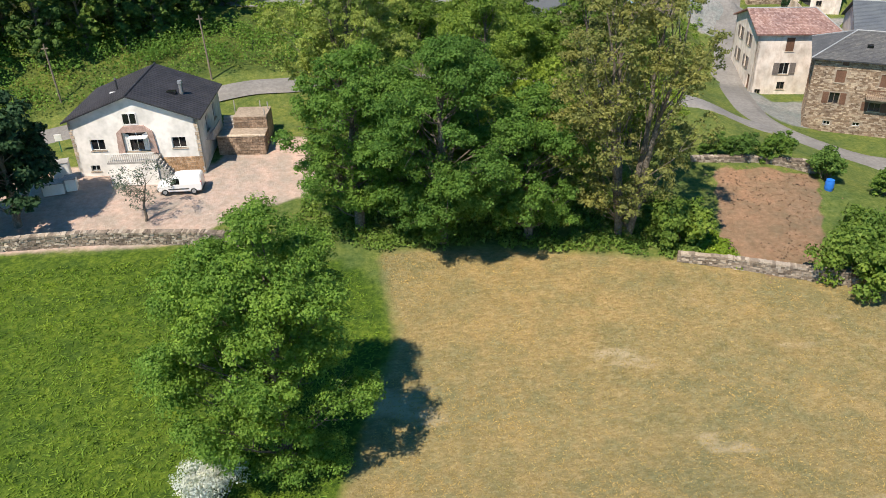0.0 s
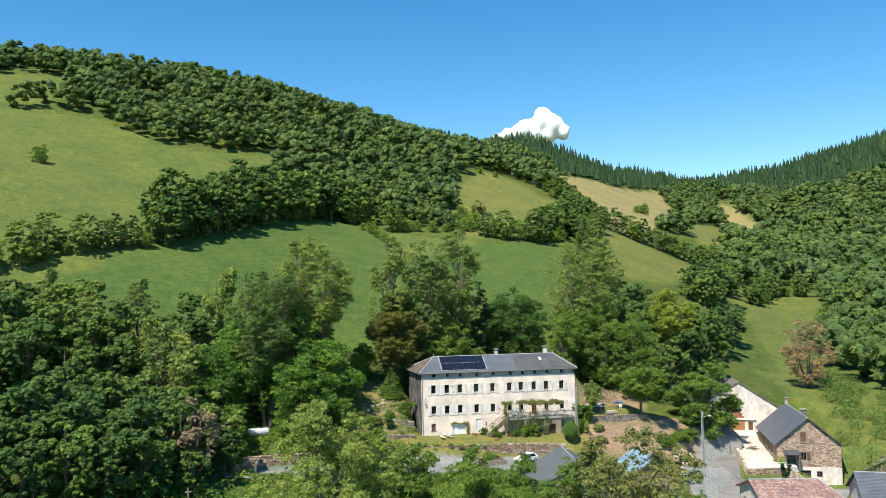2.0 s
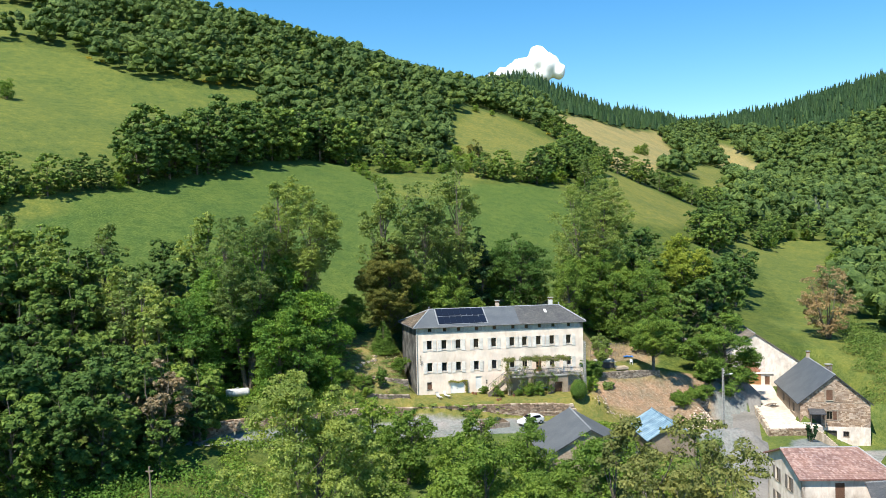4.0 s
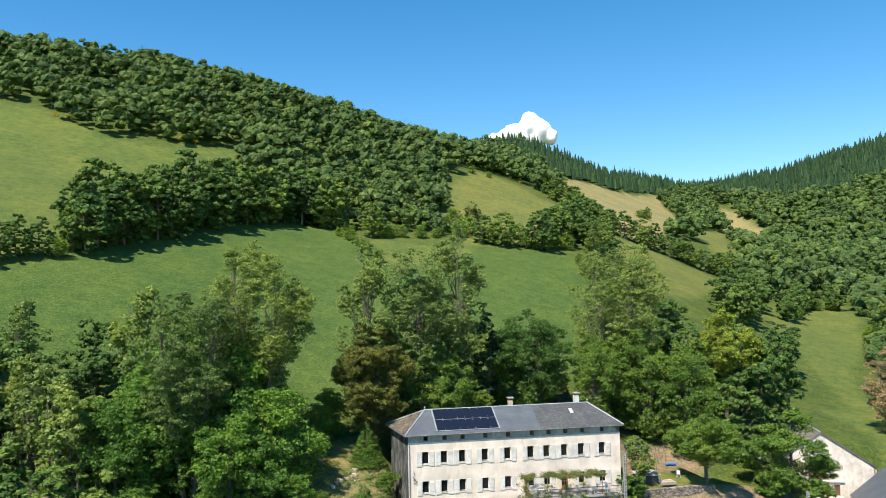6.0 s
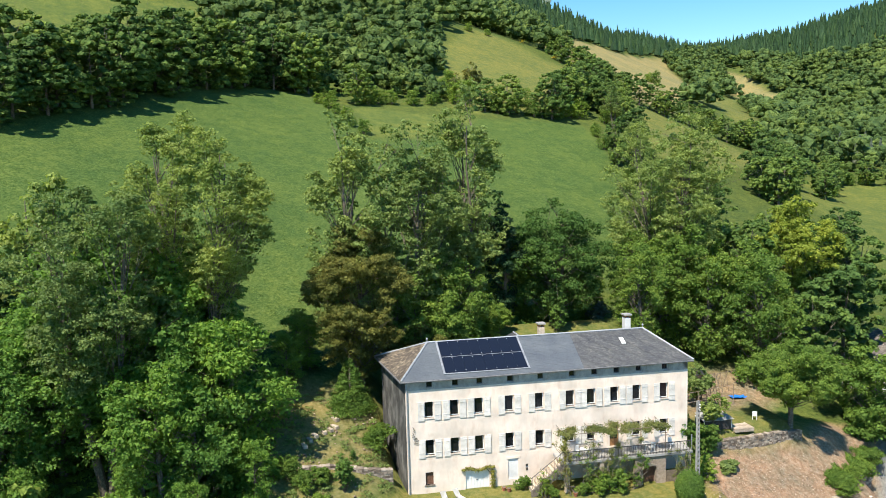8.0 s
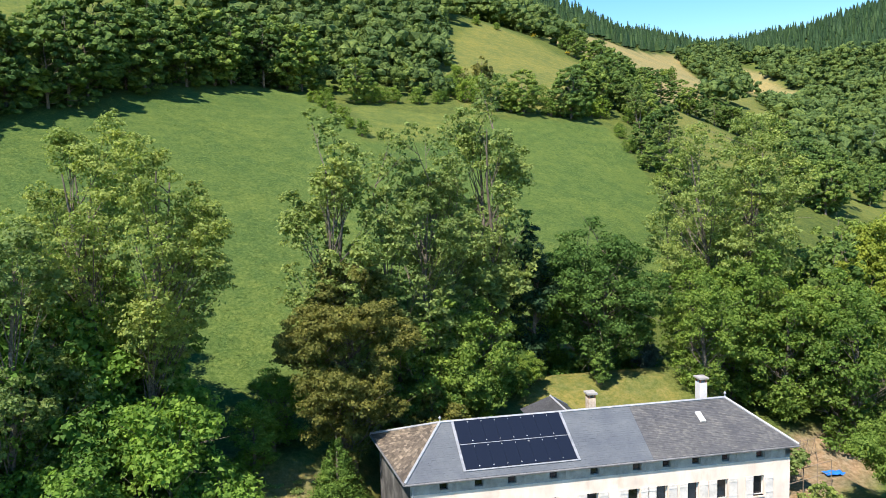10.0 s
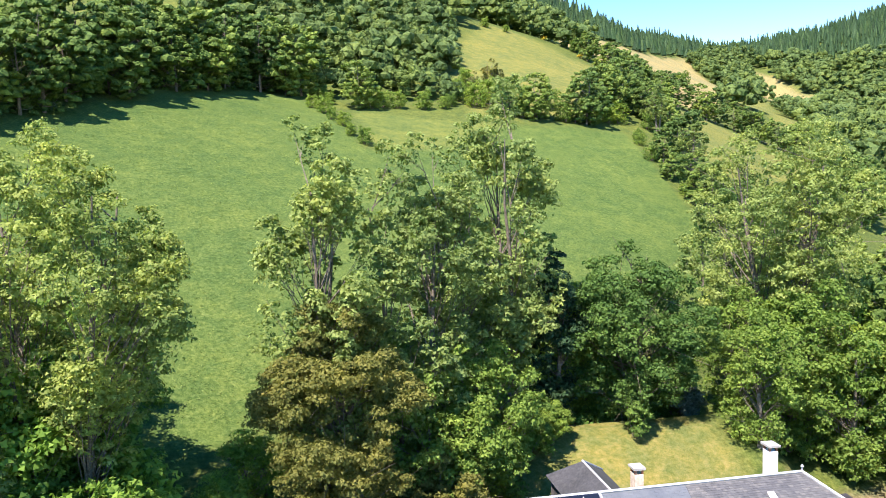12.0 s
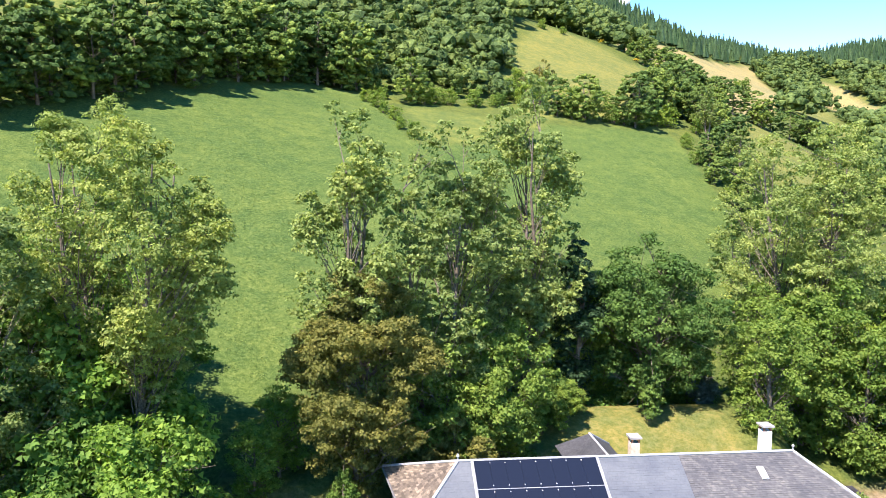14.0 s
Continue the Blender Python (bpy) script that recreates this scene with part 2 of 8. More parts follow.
SHUTTER_GREY = surface("grey_shutter", (0.14, 0.12, 0.11), (0.2, 0.175, 0.165), (0.28, 0.25, 0.235), 8, 0.7, 0.3, 0.2)
DOOR_WOOD = surface("orange_wood", (0.24, 0.11, 0.04), (0.36, 0.18, 0.07), (0.46, 0.25, 0.11), 7, 0.6, 0.35, 0.2, 0.6, 0, (5, 5, 0.5))
OLD_WOOD = surface("weathered_wood", (0.13, 0.10, 0.075), (0.23, 0.185, 0.14), (0.36, 0.30, 0.24), 7, 0.85, 0.25, 0.4, 0.6, 0.2, (1, 1, 4))
CONCRETE = surface("concrete", (0.265, 0.257, 0.242), (0.343, 0.335, 0.316), (0.421, 0.413, 0.390), 4, 0.9, 0.25, 0.2, 0.6)
ASPHALT = surface("worn_asphalt", (0.168, 0.160, 0.148), (0.207, 0.199, 0.187), (0.250, 0.242, 0.226), 2.5, 0.92, 0.2, 0.2, 0.18)
IRON = surface("dark_iron", (0.03, 0.03, 0.03), (0.05, 0.05, 0.05), (0.08, 0.075, 0.07), 6, 0.6, 0.4, 0.1)
CAR_WHITE, cnt, cb = base_mat("white_car_paint", 0.25, 0.5)
cb.inputs["Base Color"].default_value = (0.80, 0.80, 0.79, 1)
cb.inputs["Coat Weight"].default_value = 0.6
RUBBER, rnt, rb = base_mat("tyre_rubber", 0.8, 0.3)
rb.inputs["Base Color"].default_value = (0.02, 0.02, 0.02, 1)
BLUE_PLASTIC, bnt, bb = base_mat("blue_plastic", 0.45, 0.4)
bb.inputs["Base Color"].default_value = (0.02, 0.17, 0.60, 1)
LAMP_RED, lnt, lb = base_mat("red_lamp_glass", 0.3, 0.5)
lb.inputs["Base Color"].default_value = (0.45, 0.02, 0.02, 1)
GREEN_METAL, gmt, gmb = base_mat("green_enamel", 0.5, 0.4)
gmb.inputs["Base Color"].default_value = (0.02, 0.16, 0.10, 1)
CLOUD = bpy.data.materials.new("cloud_white")
CLOUD.use_nodes = True
cl = CLOUD.node_tree.nodes["Principled BSDF"]
cl.inputs["Base Color"].default_value = (0.92, 0.92, 0.92, 1)
cl.inputs["Roughness"].default_value = 1.0

# ---- tools ----


def mesh_object(name, verts, faces, material, parent=None, label=""):
    me = bpy.data.meshes.new(name)
    verts = np.asarray(verts, np.float32)
    me.from_pydata(verts.tolist() if len(verts) < 2000 else verts, [], faces) if not isinstance(faces, np.ndarray) else quads(me, verts, faces)
    me.update()
    if material is not None:
        me.materials.append(material)
    ob = new(name, me)
    if parent is not None:
        ob.parent = parent
    if label:
        tagged(ob, label)
    return ob


def quads(me, verts, faces):
    k = faces.shape[1]
    me.vertices.add(len(verts))
    me.vertices.foreach_set("co", verts.ravel())
    me.loops.add(faces.size)
    me.loops.foreach_set("vertex_index", faces.ravel().astype(np.int32))
    me.polygons.add(len(faces))
    me.polygons.foreach_set("loop_start", np.arange(0, faces.size, k, dtype=np.int32))
    me.update(calc_edges=True)


def part(name, bm, material, parent, label=""):
    me = bpy.data.meshes.new(name)
    bmesh.ops.recalc_face_normals(bm, faces=bm.faces[:])
    bm.to_mesh(me)
    bm.free()
    me.materials.append(material)
    ob = new(name, me)
    ob.parent = parent
    if label:
        tagged(ob, label)
    return ob


def thing(name, m, label, category, group="", kind=""):
    ob = new(name)
    ob.matrix_world = m
    ob.empty_display_size = 0.2
    return tagged(ob, label, category, group, kind)


def add_box(bm, x0, y0, z0, x1, y1, z1, m=None):
    c = [(x0, y0, z0), (x1, y0, z0), (x1, y1, z0), (x0, y1, z0), (x0, y0, z1), (x1, y0, z1), (x1, y1, z1), (x0, y1, z1)]
    v = [bm.verts.new(m @ Vector(p) if m else p) for p in c]
    for f in ((0, 3, 2, 1), (4, 5, 6, 7), (0, 1, 5, 4), (1, 2, 6, 5), (2, 3, 7, 6), (3, 0, 4, 7)):
        bm.faces.new([v[i] for i in f])
    return v


def box_part(name, x0, y0, z0, x1, y1, z1, material, parent, label="", soft=0.0):
    bm = bmesh.new()
    add_box(bm, min(x0, x1), min(y0, y1), min(z0, z1), max(x0, x1), max(y0, y1), max(z0, z1))
    if soft:
        bmesh.ops.bevel(bm, geom=bm.edges[:], offset=soft, segments=2, affect="EDGES", profile=0.6)
    return part(name, bm, material, parent, label)


def add_tube(bm, pts, radii, seg=8, cap=True):
    pts = [Vector(p) for p in pts]
    rings = []
    for i, p in enumerate(pts):
        d = (pts[min(i + 1, len(pts) - 1)] - pts[max(i - 1, 0)]).normalized()
        a = d.cross(Vector((0.31, 0.87, 0.38))).normalized()
        b = d.cross(a)
        r = radii[i] if isinstance(radii, (list, tuple)) else radii
        rings.append([bm.verts.new(p + (a * math.cos(t) + b * math.sin(t)) * r) for t in (2 * math.pi * k / seg for k in range(seg))])
    for r0, r1 in zip(rings, rings[1:]):
        for k in range(seg):
            bm.faces.new((r0[k], r0[(k + 1) % seg], r1[(k + 1) % seg], r1[k]))
    if cap:
        bm.faces.new(rings[0][::-1])
        bm.faces.new(rings[-1])


def tube_part(name, pts, radii, material, parent, label="", seg=8):
    bm = bmesh.new()
    add_tube(bm, pts, radii, seg)
    return part(name, bm, material, parent, label)


def step(a, b, x):
    t = np.clip((x - a) / (b - a), 0, 1)
    return t * t * (3 - 2 * t)


def soft_plus(x, k):
    return k * np.logaddexp(0, x / k)


# ---- ground ----
# patches that people have levelled: x0 x1 y0 y1, height a + b x + c y, width of the slope round it
LEVELLED = [
    (-200, 150, -600, -50, -1.7, 0, 0.105, 12),
    (30, 80, -70, -34, -3.0, -0.23, 0, 8),
    (38, 60, -37, -19, -4.8, 0, 0.185, 4),
    (-34, 26, -15, -7.5, -3.0, 0, 0.06, 4),
    (27, 46, -7, 4, 7.3, -0.24, 0.62, 7),
    (30, 40, 4.4, 13, 1.7, 0, 0, 2.6),
    (-1, 28, -6.2, 10, -0.55, 0, 0.09, 1.2),
    (-13, -2.5, -2, 14, 1.2, -0.12, 0.42, 2.5),
    (14, 32, 17, 25, -1, 0, 0.43, 4),
    (48.5, 59.6, -22, 3, -7.6, 0, 0.03, 2),
    (61, 80, -22, -9, -10.2, 0, 0, 1.6),
    (61, 80, -4, 19, -6.85, 0, 0.05, 2.5),
]


def ground_z(x, y):
    """The valley floor, the steep hill behind the house, the wooded hill across the stream, and the skyline."""
    x, y = np.asarray(x, float), np.asarray(y, float)
    rise = np.interp(y, [-60, 0, 12, 20, 50, 86, 112, 150, 200, 254, 348, 400, 460, 560, 700, 1000],
                     [-14, -2, 4, 8.5, 20, 33, 41, 51, 72, 98, 122, 140, 158, 196, 246, 330])
    hill = rise - (0.12 + 0.09 * step(20, 60, y)) * x - 0.1 * soft_plus(x - 80, 20)
    hill = hill + 12 * np.exp(-((x + 60) / 90) ** 2 - ((y - 290) / 110) ** 2) + 14 * np.exp(-((x - 150) / 70) ** 2 - ((y - 500) / 80) ** 2)
    hill = hill - 22 * step(380, 520, y) * step(-170, -60, -x)
    hill = hill + 10 * np.exp(-((x - 85) / 60) ** 2 - ((y - 155) / 60) ** 2) - 2.5 * np.exp(-((x + 11) / 30) ** 2 - ((y - 150) / 30) ** 2)
    hill = hill + 9 * np.exp(-((x - 340) / 90) ** 2 - ((y - 600) / 90) ** 2)
    across = 65 + 0.42 * ((x - 333) * 0.85 + (y - 404) * 0.5)
    meadow = -9 + 0.17 * (0.6 * (x - 70) + 0.55 * y)
    floor_z = -8.6 + 0.02 * np.clip(y + 60, -60, 0)
    k = 6.0
    z = k * np.logaddexp(np.logaddexp(np.logaddexp(hill / k, across / k), meadow / k), floor_z / k) - 1.2
    r, az = np.hypot(x + 17, y + 134), np.degrees(np.arctan2(x + 17, y + 134))
    brow = np.interp(az, [-30, -10, 0, 8, 14, 20, 26, 32, 40], [470, 530, 560, 560, 680, 760, 900, 860, 900])
    z = z - 0.5 * soft_plus(r - brow, 25)
    for x0, x1, y0, y1, a, b, c, e in LEVELLED:
        w = step(x0 - e, x0, x) * step(-x1 - e, -x1, -x) * step(y0 - e, y0, y) * step(-y1 - e, -y1, -y)
        z = z * (1 - w) + w * np.clip(a + b * x + c * y, -12.2, 9)
    return np.maximum(z, -60)


def gz(x, y):
    return float(ground_z(x, y))


def inside(poly, x, y, soft=1.0):
    """1 inside the polygon, 0 outside, with an edge of that softness."""
    p = np.array(poly, float)
    q = np.roll(p, -1, 0)
    best = np.full(x.shape, 1e9)
    odd = np.zeros(x.shape, bool)
    for (ax, ay), (bx, by) in zip(p, q):
        dx, dy = bx - ax, by - ay
        t = np.clip(((x - ax) * dx + (y - ay) * dy) / (dx * dx + dy * dy + 1e-9), 0, 1)
        best = np.minimum(best, np.hypot(x - ax - t * dx, y - ay - t * dy))
        cross = ((ay > y) != (by > y)) & (x < (bx - ax) * (y - ay) / (by - ay + 1e-12) + ax)
        odd ^= cross
    return step(-soft, soft, np.where(odd, best, -best))


HAY = [(-15, -77), (-4, -78.5), (5, -81), (12, -83), (21, -87), (70, -110), (70, -260), (-30, -260), (-20, -103), (-14.5, -88)]
TALL_GRASS = [(-120, -73), (-47, -72.5), (-32, -74), (-22, -75), (-16, -80), (-14.5, -88), (-20, -103), (-30, -260), (-120, -260)]
SOIL = [(19.5, -68.2), (28.9, -71.2), (20.4, -87), (15.4, -85.2), (14.6, -80)]
DRIVE = [(-60, -72), (-31.5, -73.2), (-28, -70), (-19.5, -66.5), (-20.5, -55), (-28, -56), (-30, -60), (-44, -58), (-60, -64)]
PARKING = [(-34, -7), (-2, -6.5), (12, -7.5), (24, -10), (44, -11), (44, -15), (24, -15.5), (8, -13), (-34, -13)]
RUBBLE = [(27, -5.2), (29.3, 0.8), (33, 1.3), (41.6, 3.2), (48, 9), (53, 8), (50, 1), (49, -8), (44, -12), (39, -9), (36, -6.2), (31, -5.4)]
ROADSIDE = [(38, -13), (44, -6), (50, 3), (56, 10), (60, 10), (55, -2), (47, -18), (43, -24), (40, -22)]
BACKYARD = [(56, -11.5), (72, -13), (74, -22), (56, -23), (52, -16)]
HOUSE_FOOT = [(34.5, -38), (39, -38), (40, -44), (51, -46), (51, -51), (42, -51), (38.5, -54), (36, -53), (35, -46)]
FIELD_HOME = [(-82, 40), (-63, 55), (-42, 87), (-31, 106), (-18, 128), (-11, 136), (-3, 131), (6, 97), (24, 106), (37, 127), (51, 129), (65, 129), (67, 133), (64, 109), (62, 92), (56, 73), (46, 52), (36, 44), (10, 36), (-8, 26), (-14, 22), (-30, 28), (-60, 30), (-100, 25)]
FIELD_UPPER = [(-175, 200), (-138, 190), (-122, 193), (-109, 197), (-97, 191), (-86, 186), (-73, 177), (-53, 184), (-34, 195), (-30, 168), (-40, 106), (-58, 86), (-65, 58), (-64, 48), (-72, 41), (-84, 33), (-140, 30), (-200, 120)]
FIELD_TOP = [(-175, 228), (-155, 235), (-142, 240), (-129, 240), (-120, 212), (-129, 201), (-142, 197), (-170, 204)]
FIELD_KNOLL = [(44, 204), (34, 166), (33, 130), (49, 136), (59, 142), (78, 168), (96, 229), (90, 233), (82, 246), (71, 252), (61, 246)]
FIELD_STRIP = [(6, 127), (23, 124), (35, 129), (37, 126), (24, 106), (6, 97)]
FIELD_TAN = [(134, 388), (158, 410), (208, 455), (291, 545), (268, 477), (242, 389), (203, 330), (183, 294), (131, 212), (124, 213), (114, 213), (108, 230), (105, 245)]
FIELD_SLOPE = [(97, 188), (114, 194), (128, 191), (142, 182), (150, 172), (128, 152), (98, 116), (83, 112), (80, 135)]
FIELD_FAR = [(345, 543), (358, 543), (341, 503), (334, 463), (328, 422), (295, 392), (273, 390), (300, 450), (325, 500)]
FIELD_BELOW_TAN = [(203, 330), (242, 389), (292, 430), (262, 380), (188, 237), (171, 233)]
MEADOW = [(126, 130), (166, 178), (176, 169), (190, 178), (178, 150), (166, 135), (134, 93), (118, 78), (104, 54), (94, 31), (99, 16), (86, -14), (80, -8), (81, 21), (101, 59), (118, 101)]
FIELDS = (FIELD_HOME, FIELD_UPPER, FIELD_TOP, FIELD_KNOLL, FIELD_STRIP, FIELD_TAN, FIELD_SLOPE, FIELD_FAR, FIELD_BELOW_TAN, MEADOW)


def graded(a, b, lo, hi, fine, grow, limit):
    """Grid lines: fine from lo to hi, then wider and wider out to a and b."""
    mid = list(np.arange(lo, hi + 0.01, fine))
    d, p, left, right = fine, lo, [], []
    while p > a:
        d = min(d * grow, limit)
        p -= d
        left.append(p)
    d, p = fine, hi
    while p < b:
        d = min(d * grow, limit)
        p += d
        right.append(p)
    return np.array(left[::-1] + mid + right)


gx = graded(-1500, 1600, -62, 92, 1.4, 1.06, 60)
gy = graded(-700, 1900, -112, 34, 1.4, 1.045, 50)
X, Y = np.meshgrid(gx, gy, indexing="ij")
Z = ground_z(X, Y)
nx, ny = X.shape
ii = np.arange(nx * ny).reshape(nx, ny)
cells = np.stack([ii[:-1, :-1], ii[1:, :-1], ii[1:, 1:], ii[:-1, 1:]], -1).reshape(-1, 4)
fx, fy = X.ravel(), Y.ravel()
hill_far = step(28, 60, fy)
masks = {
    "hay": inside(HAY, fx, fy, 1.2),
    "tan": inside(FIELD_TAN, fx, fy, 3) + inside(FIELD_FAR, fx, fy, 3),
    "tall": inside(TALL_GRASS, fx, fy, 0.8),
    "soil": inside(SOIL, fx, fy, 0.5),
    "gravel": np.maximum(inside(DRIVE, fx, fy, 0.8), 0.0),
    "grit": np.maximum(inside(PARKING, fx, fy, 0.8), inside(ROADSIDE, fx, fy, 1.0) + 0.8 * inside(BACKYARD, fx, fy, 1.5) + inside(HOUSE_FOOT, fx, fy, 1.0)),
    "rubble": np.maximum(np.maximum(inside(RUBBLE, fx, fy, 1.5), 0.75 * inside([(31, 7), (33, 18), (46, 20), (46, 14), (39, 9)], fx, fy, 1.6)), 0.28 * inside([(-14, -3), (-14, 14), (-2, 12), (-2, -3)], fx, fy, 2)),
    "home": inside(FIELD_HOME, fx, fy, 2),
    "upper": inside(FIELD_UPPER, fx, fy, 3) + inside(MEADOW, fx, fy, 3) + inside(FIELD_KNOLL, fx, fy, 3) + inside(FIELD_STRIP, fx, fy, 3) + inside(FIELD_TOP, fx, fy, 3) + inside(FIELD_SLOPE, fx, fy, 3) + inside(FIELD_BELOW_TAN, fx, fy, 3),
    "dry": 0.2 * inside(MEADOW, fx, fy, 4) + 0.75 * inside(FIELD_KNOLL, fx, fy, 4) + 0.62 * inside(FIELD_SLOPE, fx, fy, 4) + 0.7 * inside(FIELD_BELOW_TAN, fx, fy, 4),
    "lawn": inside([(-12, -4), (-12, 11), (-2, 11), (-1, -4)], fx, fy, 1.5) + inside([(-3, -9), (32, -9), (46, 8), (32, 27), (12, 27), (-3, 12)], fx, fy, 2),
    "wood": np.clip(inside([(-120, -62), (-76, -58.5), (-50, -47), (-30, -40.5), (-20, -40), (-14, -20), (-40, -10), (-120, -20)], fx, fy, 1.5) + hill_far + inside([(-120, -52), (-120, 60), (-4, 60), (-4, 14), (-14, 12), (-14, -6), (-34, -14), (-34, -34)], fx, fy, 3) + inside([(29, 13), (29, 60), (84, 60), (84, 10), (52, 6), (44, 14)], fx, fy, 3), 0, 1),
}
ground = mesh_object("ground", np.stack([fx, fy, Z.ravel()], -1), cells, None)
tagged(ground, "steep green valley side with meadows, hay field and lawn", "ground", kind="structure")
ground.data.polygons.foreach_set("use_smooth", np.ones(len(cells), bool))
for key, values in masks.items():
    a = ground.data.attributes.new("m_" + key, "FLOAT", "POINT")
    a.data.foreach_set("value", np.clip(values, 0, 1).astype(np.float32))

EARTH, ent, eb = base_mat("ground_cover", 0.95, 0.15)
fine = noise_node(ent, 2.2, 9, 0.8)
mid_n = noise_node(ent, 0.42, 6, 0.72)
big_n = noise_node(ent, 0.06, 3, 0.55)
rows_n = noise_node(ent, 2.3, 9, 0.84, (0.7, 1.35, 1))
bald = noise_node(ent, 0.16, 5, 0.6, (0.6, 1.3, 1))
wobble = noise_node(ent, 0.8, 5, 0.7)


def masked(key, below, above, edge=0.25):
    at = ent.nodes.new("ShaderNodeAttribute")
    at.attribute_name = "m_" + key
    add = ent.nodes.new("ShaderNodeMath")
    add.operation = "MULTIPLY_ADD"
    link(ent, wobble.outputs[0], add.inputs[0])
    add.inputs[1].default_value = 0.5
    add.inputs[2].default_value = -0.25
    s = ent.nodes.new("ShaderNodeMath")
    link(ent, at.outputs["Fac"], s.inputs[0])
    link(ent, add.outputs[0], s.inputs[1])
    mr = ent.nodes.new("ShaderNodeMapRange")
    mr.inputs[1].default_value, mr.inputs[2].default_value = 0.5 - edge, 0.5 + edge
    link(ent, s.outputs[0], mr.inputs[0])
    return mix(ent, mr.outputs[0], below, above)


def turf(dark, mid, light, warm, grain=fine):
    c = ramp(ent, grain.outputs[0], [(0.37, dark), (0.5, mid), (0.63, light)])
    w = ramp(ent, mid_n.outputs[0], [(0.38, (0.72, 0.8, 0.8)), (0.62, warm)])
    g = ramp(ent, big_n.outputs[0], [(0.35, (0.84, 0.9, 0.9)), (0.65, (1.12, 1.06, 1.0))])
    return mix(ent, 1.0, mix(ent, 1.0, c, w, "MULTIPLY"), g, "MULTIPLY")


col = turf((0.067, 0.107, 0.024), (0.114, 0.154, 0.040), (0.174, 0.206, 0.067), (1.2, 1.08, 0.95))
col = masked("lawn", col, turf((0.103, 0.127, 0.028), (0.158, 0.171, 0.047), (0.222, 0.213, 0.079), (1.25, 1.05, 1.0)))
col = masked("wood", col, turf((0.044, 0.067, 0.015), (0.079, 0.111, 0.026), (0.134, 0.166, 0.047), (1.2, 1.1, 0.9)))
tufts = noise_node(ent, 2.6, 9, 0.84)
col = masked("home", col, turf((0.036, 0.074, 0.015), (0.079, 0.128, 0.029), (0.145, 0.196, 0.056), (1.12, 1.05, 0.98), tufts))
col = masked("upper", col, turf((0.075, 0.111, 0.024), (0.111, 0.146, 0.035), (0.163, 0.190, 0.055), (1.2, 1.08, 0.95)))
col = masked("dry", col, turf((0.115, 0.132, 0.030), (0.160, 0.172, 0.046), (0.215, 0.215, 0.070), (1.2, 1.06, 0.95)), 0.45)
col = masked("tall", col, turf((0.022, 0.052, 0.007), (0.060, 0.106, 0.014), (0.122, 0.174, 0.028), (1.3, 1.22, 0.9)))
hay_cover = turf((0.205, 0.160, 0.070), (0.272, 0.218, 0.104), (0.375, 0.310, 0.165), (1.08, 1.0, 0.94), rows_n)
hay_cover = mix(ent, ramp(ent, bald.outputs[0], [(0.60, (0, 0, 0)), (0.68, (0.75, 0.75, 0.75))]), hay_cover, (0.44, 0.355, 0.22))
col = masked("hay", col, hay_cover)
col = masked("tan", col, turf((0.23, 0.19, 0.075), (0.285, 0.24, 0.100), (0.34, 0.295, 0.132), (1.05, 1.0, 0.97)))
col = masked("soil", col, turf((0.215, 0.135, 0.083), (0.262, 0.170, 0.108), (0.315, 0.212, 0.14), (1.04, 1.0, 1.0)), 0.1)
col = masked("gravel", col, turf((0.40, 0.295, 0.245), (0.47, 0.36, 0.31), (0.54, 0.43, 0.375), (1.04, 1.0, 0.98)), 0.15)
col = masked("grit", col, turf((0.187, 0.187, 0.180), (0.259, 0.259, 0.252), (0.331, 0.331, 0.324), (1.03, 1.0, 1.0)), 0.15)
col = masked("rubble", col, turf((0.202, 0.133, 0.083), (0.331, 0.230, 0.151), (0.446, 0.338, 0.245), (1.1, 1.0, 0.95)), 0.4)
link(ent, col, eb.inputs["Base Color"])
bump(ent, eb, fine.outputs[0], 0.7, 0.25)
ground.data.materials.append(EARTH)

# ---- building tools ----


def island_mat(name, stops, rough=0.7, scale=5.0, spec=0.3, vary=1.0):
    """For joined small pieces: each one has its own tone."""
    m, nt, b = base_mat(name, rough, spec)
    geo = nt.nodes.new("ShaderNodeNewGeometry")
    c = ramp(nt, geo.outputs["Random Per Island"], stops)
    f = noise_node(nt, scale, 4, 0.65)
    l = noise_node(nt, 0.5, 3, 0.5)
    c = mix(nt, 1.0, c, ramp(nt, f.outputs[0], [(0.3, (1 - 0.25 * vary,) * 3), (0.7, (1 + 0.25 * vary, 1 + 0.22 * vary, 1 + 0.18 * vary))]), "MULTIPLY")
    c = mix(nt, 1.0, c, ramp(nt, l.outputs[0], [(0.35, (0.85, 0.85, 0.86)), (0.65, (1.12, 1.1, 1.05))]), "MULTIPLY")
    link(nt, c, b.inputs["Base Color"])
    bump(nt, b, f.outputs[0], 0.25, 0.02)
    return m


SLATES_NEW = island_mat("new_slates", [(0, (0.104, 0.119, 0.136)), (1, (0.112, 0.127, 0.144))], 0.48, 5.0, 0.3, 0.35)
SLATES_OLD = island_mat("old_slates", [(0, (0.082, 0.085, 0.089)), (0.75, (0.106, 0.109, 0.113)), (1, (0.135, 0.134, 0.131))], 0.55, 5.0, 0.3, 0.8)
SLATES_LICHEN = island_mat("lichened_slates", [(0, (0.080, 0.068, 0.056)), (0.7, (0.152, 0.128, 0.100)), (1, (0.264, 0.224, 0.176))], 0.85)
TILES_RED = island_mat("faded_red_tiles", [(0, (0.216, 0.128, 0.112)), (0.6, (0.288, 0.188, 0.168)), (1, (0.376, 0.272, 0.248))], 0.85)
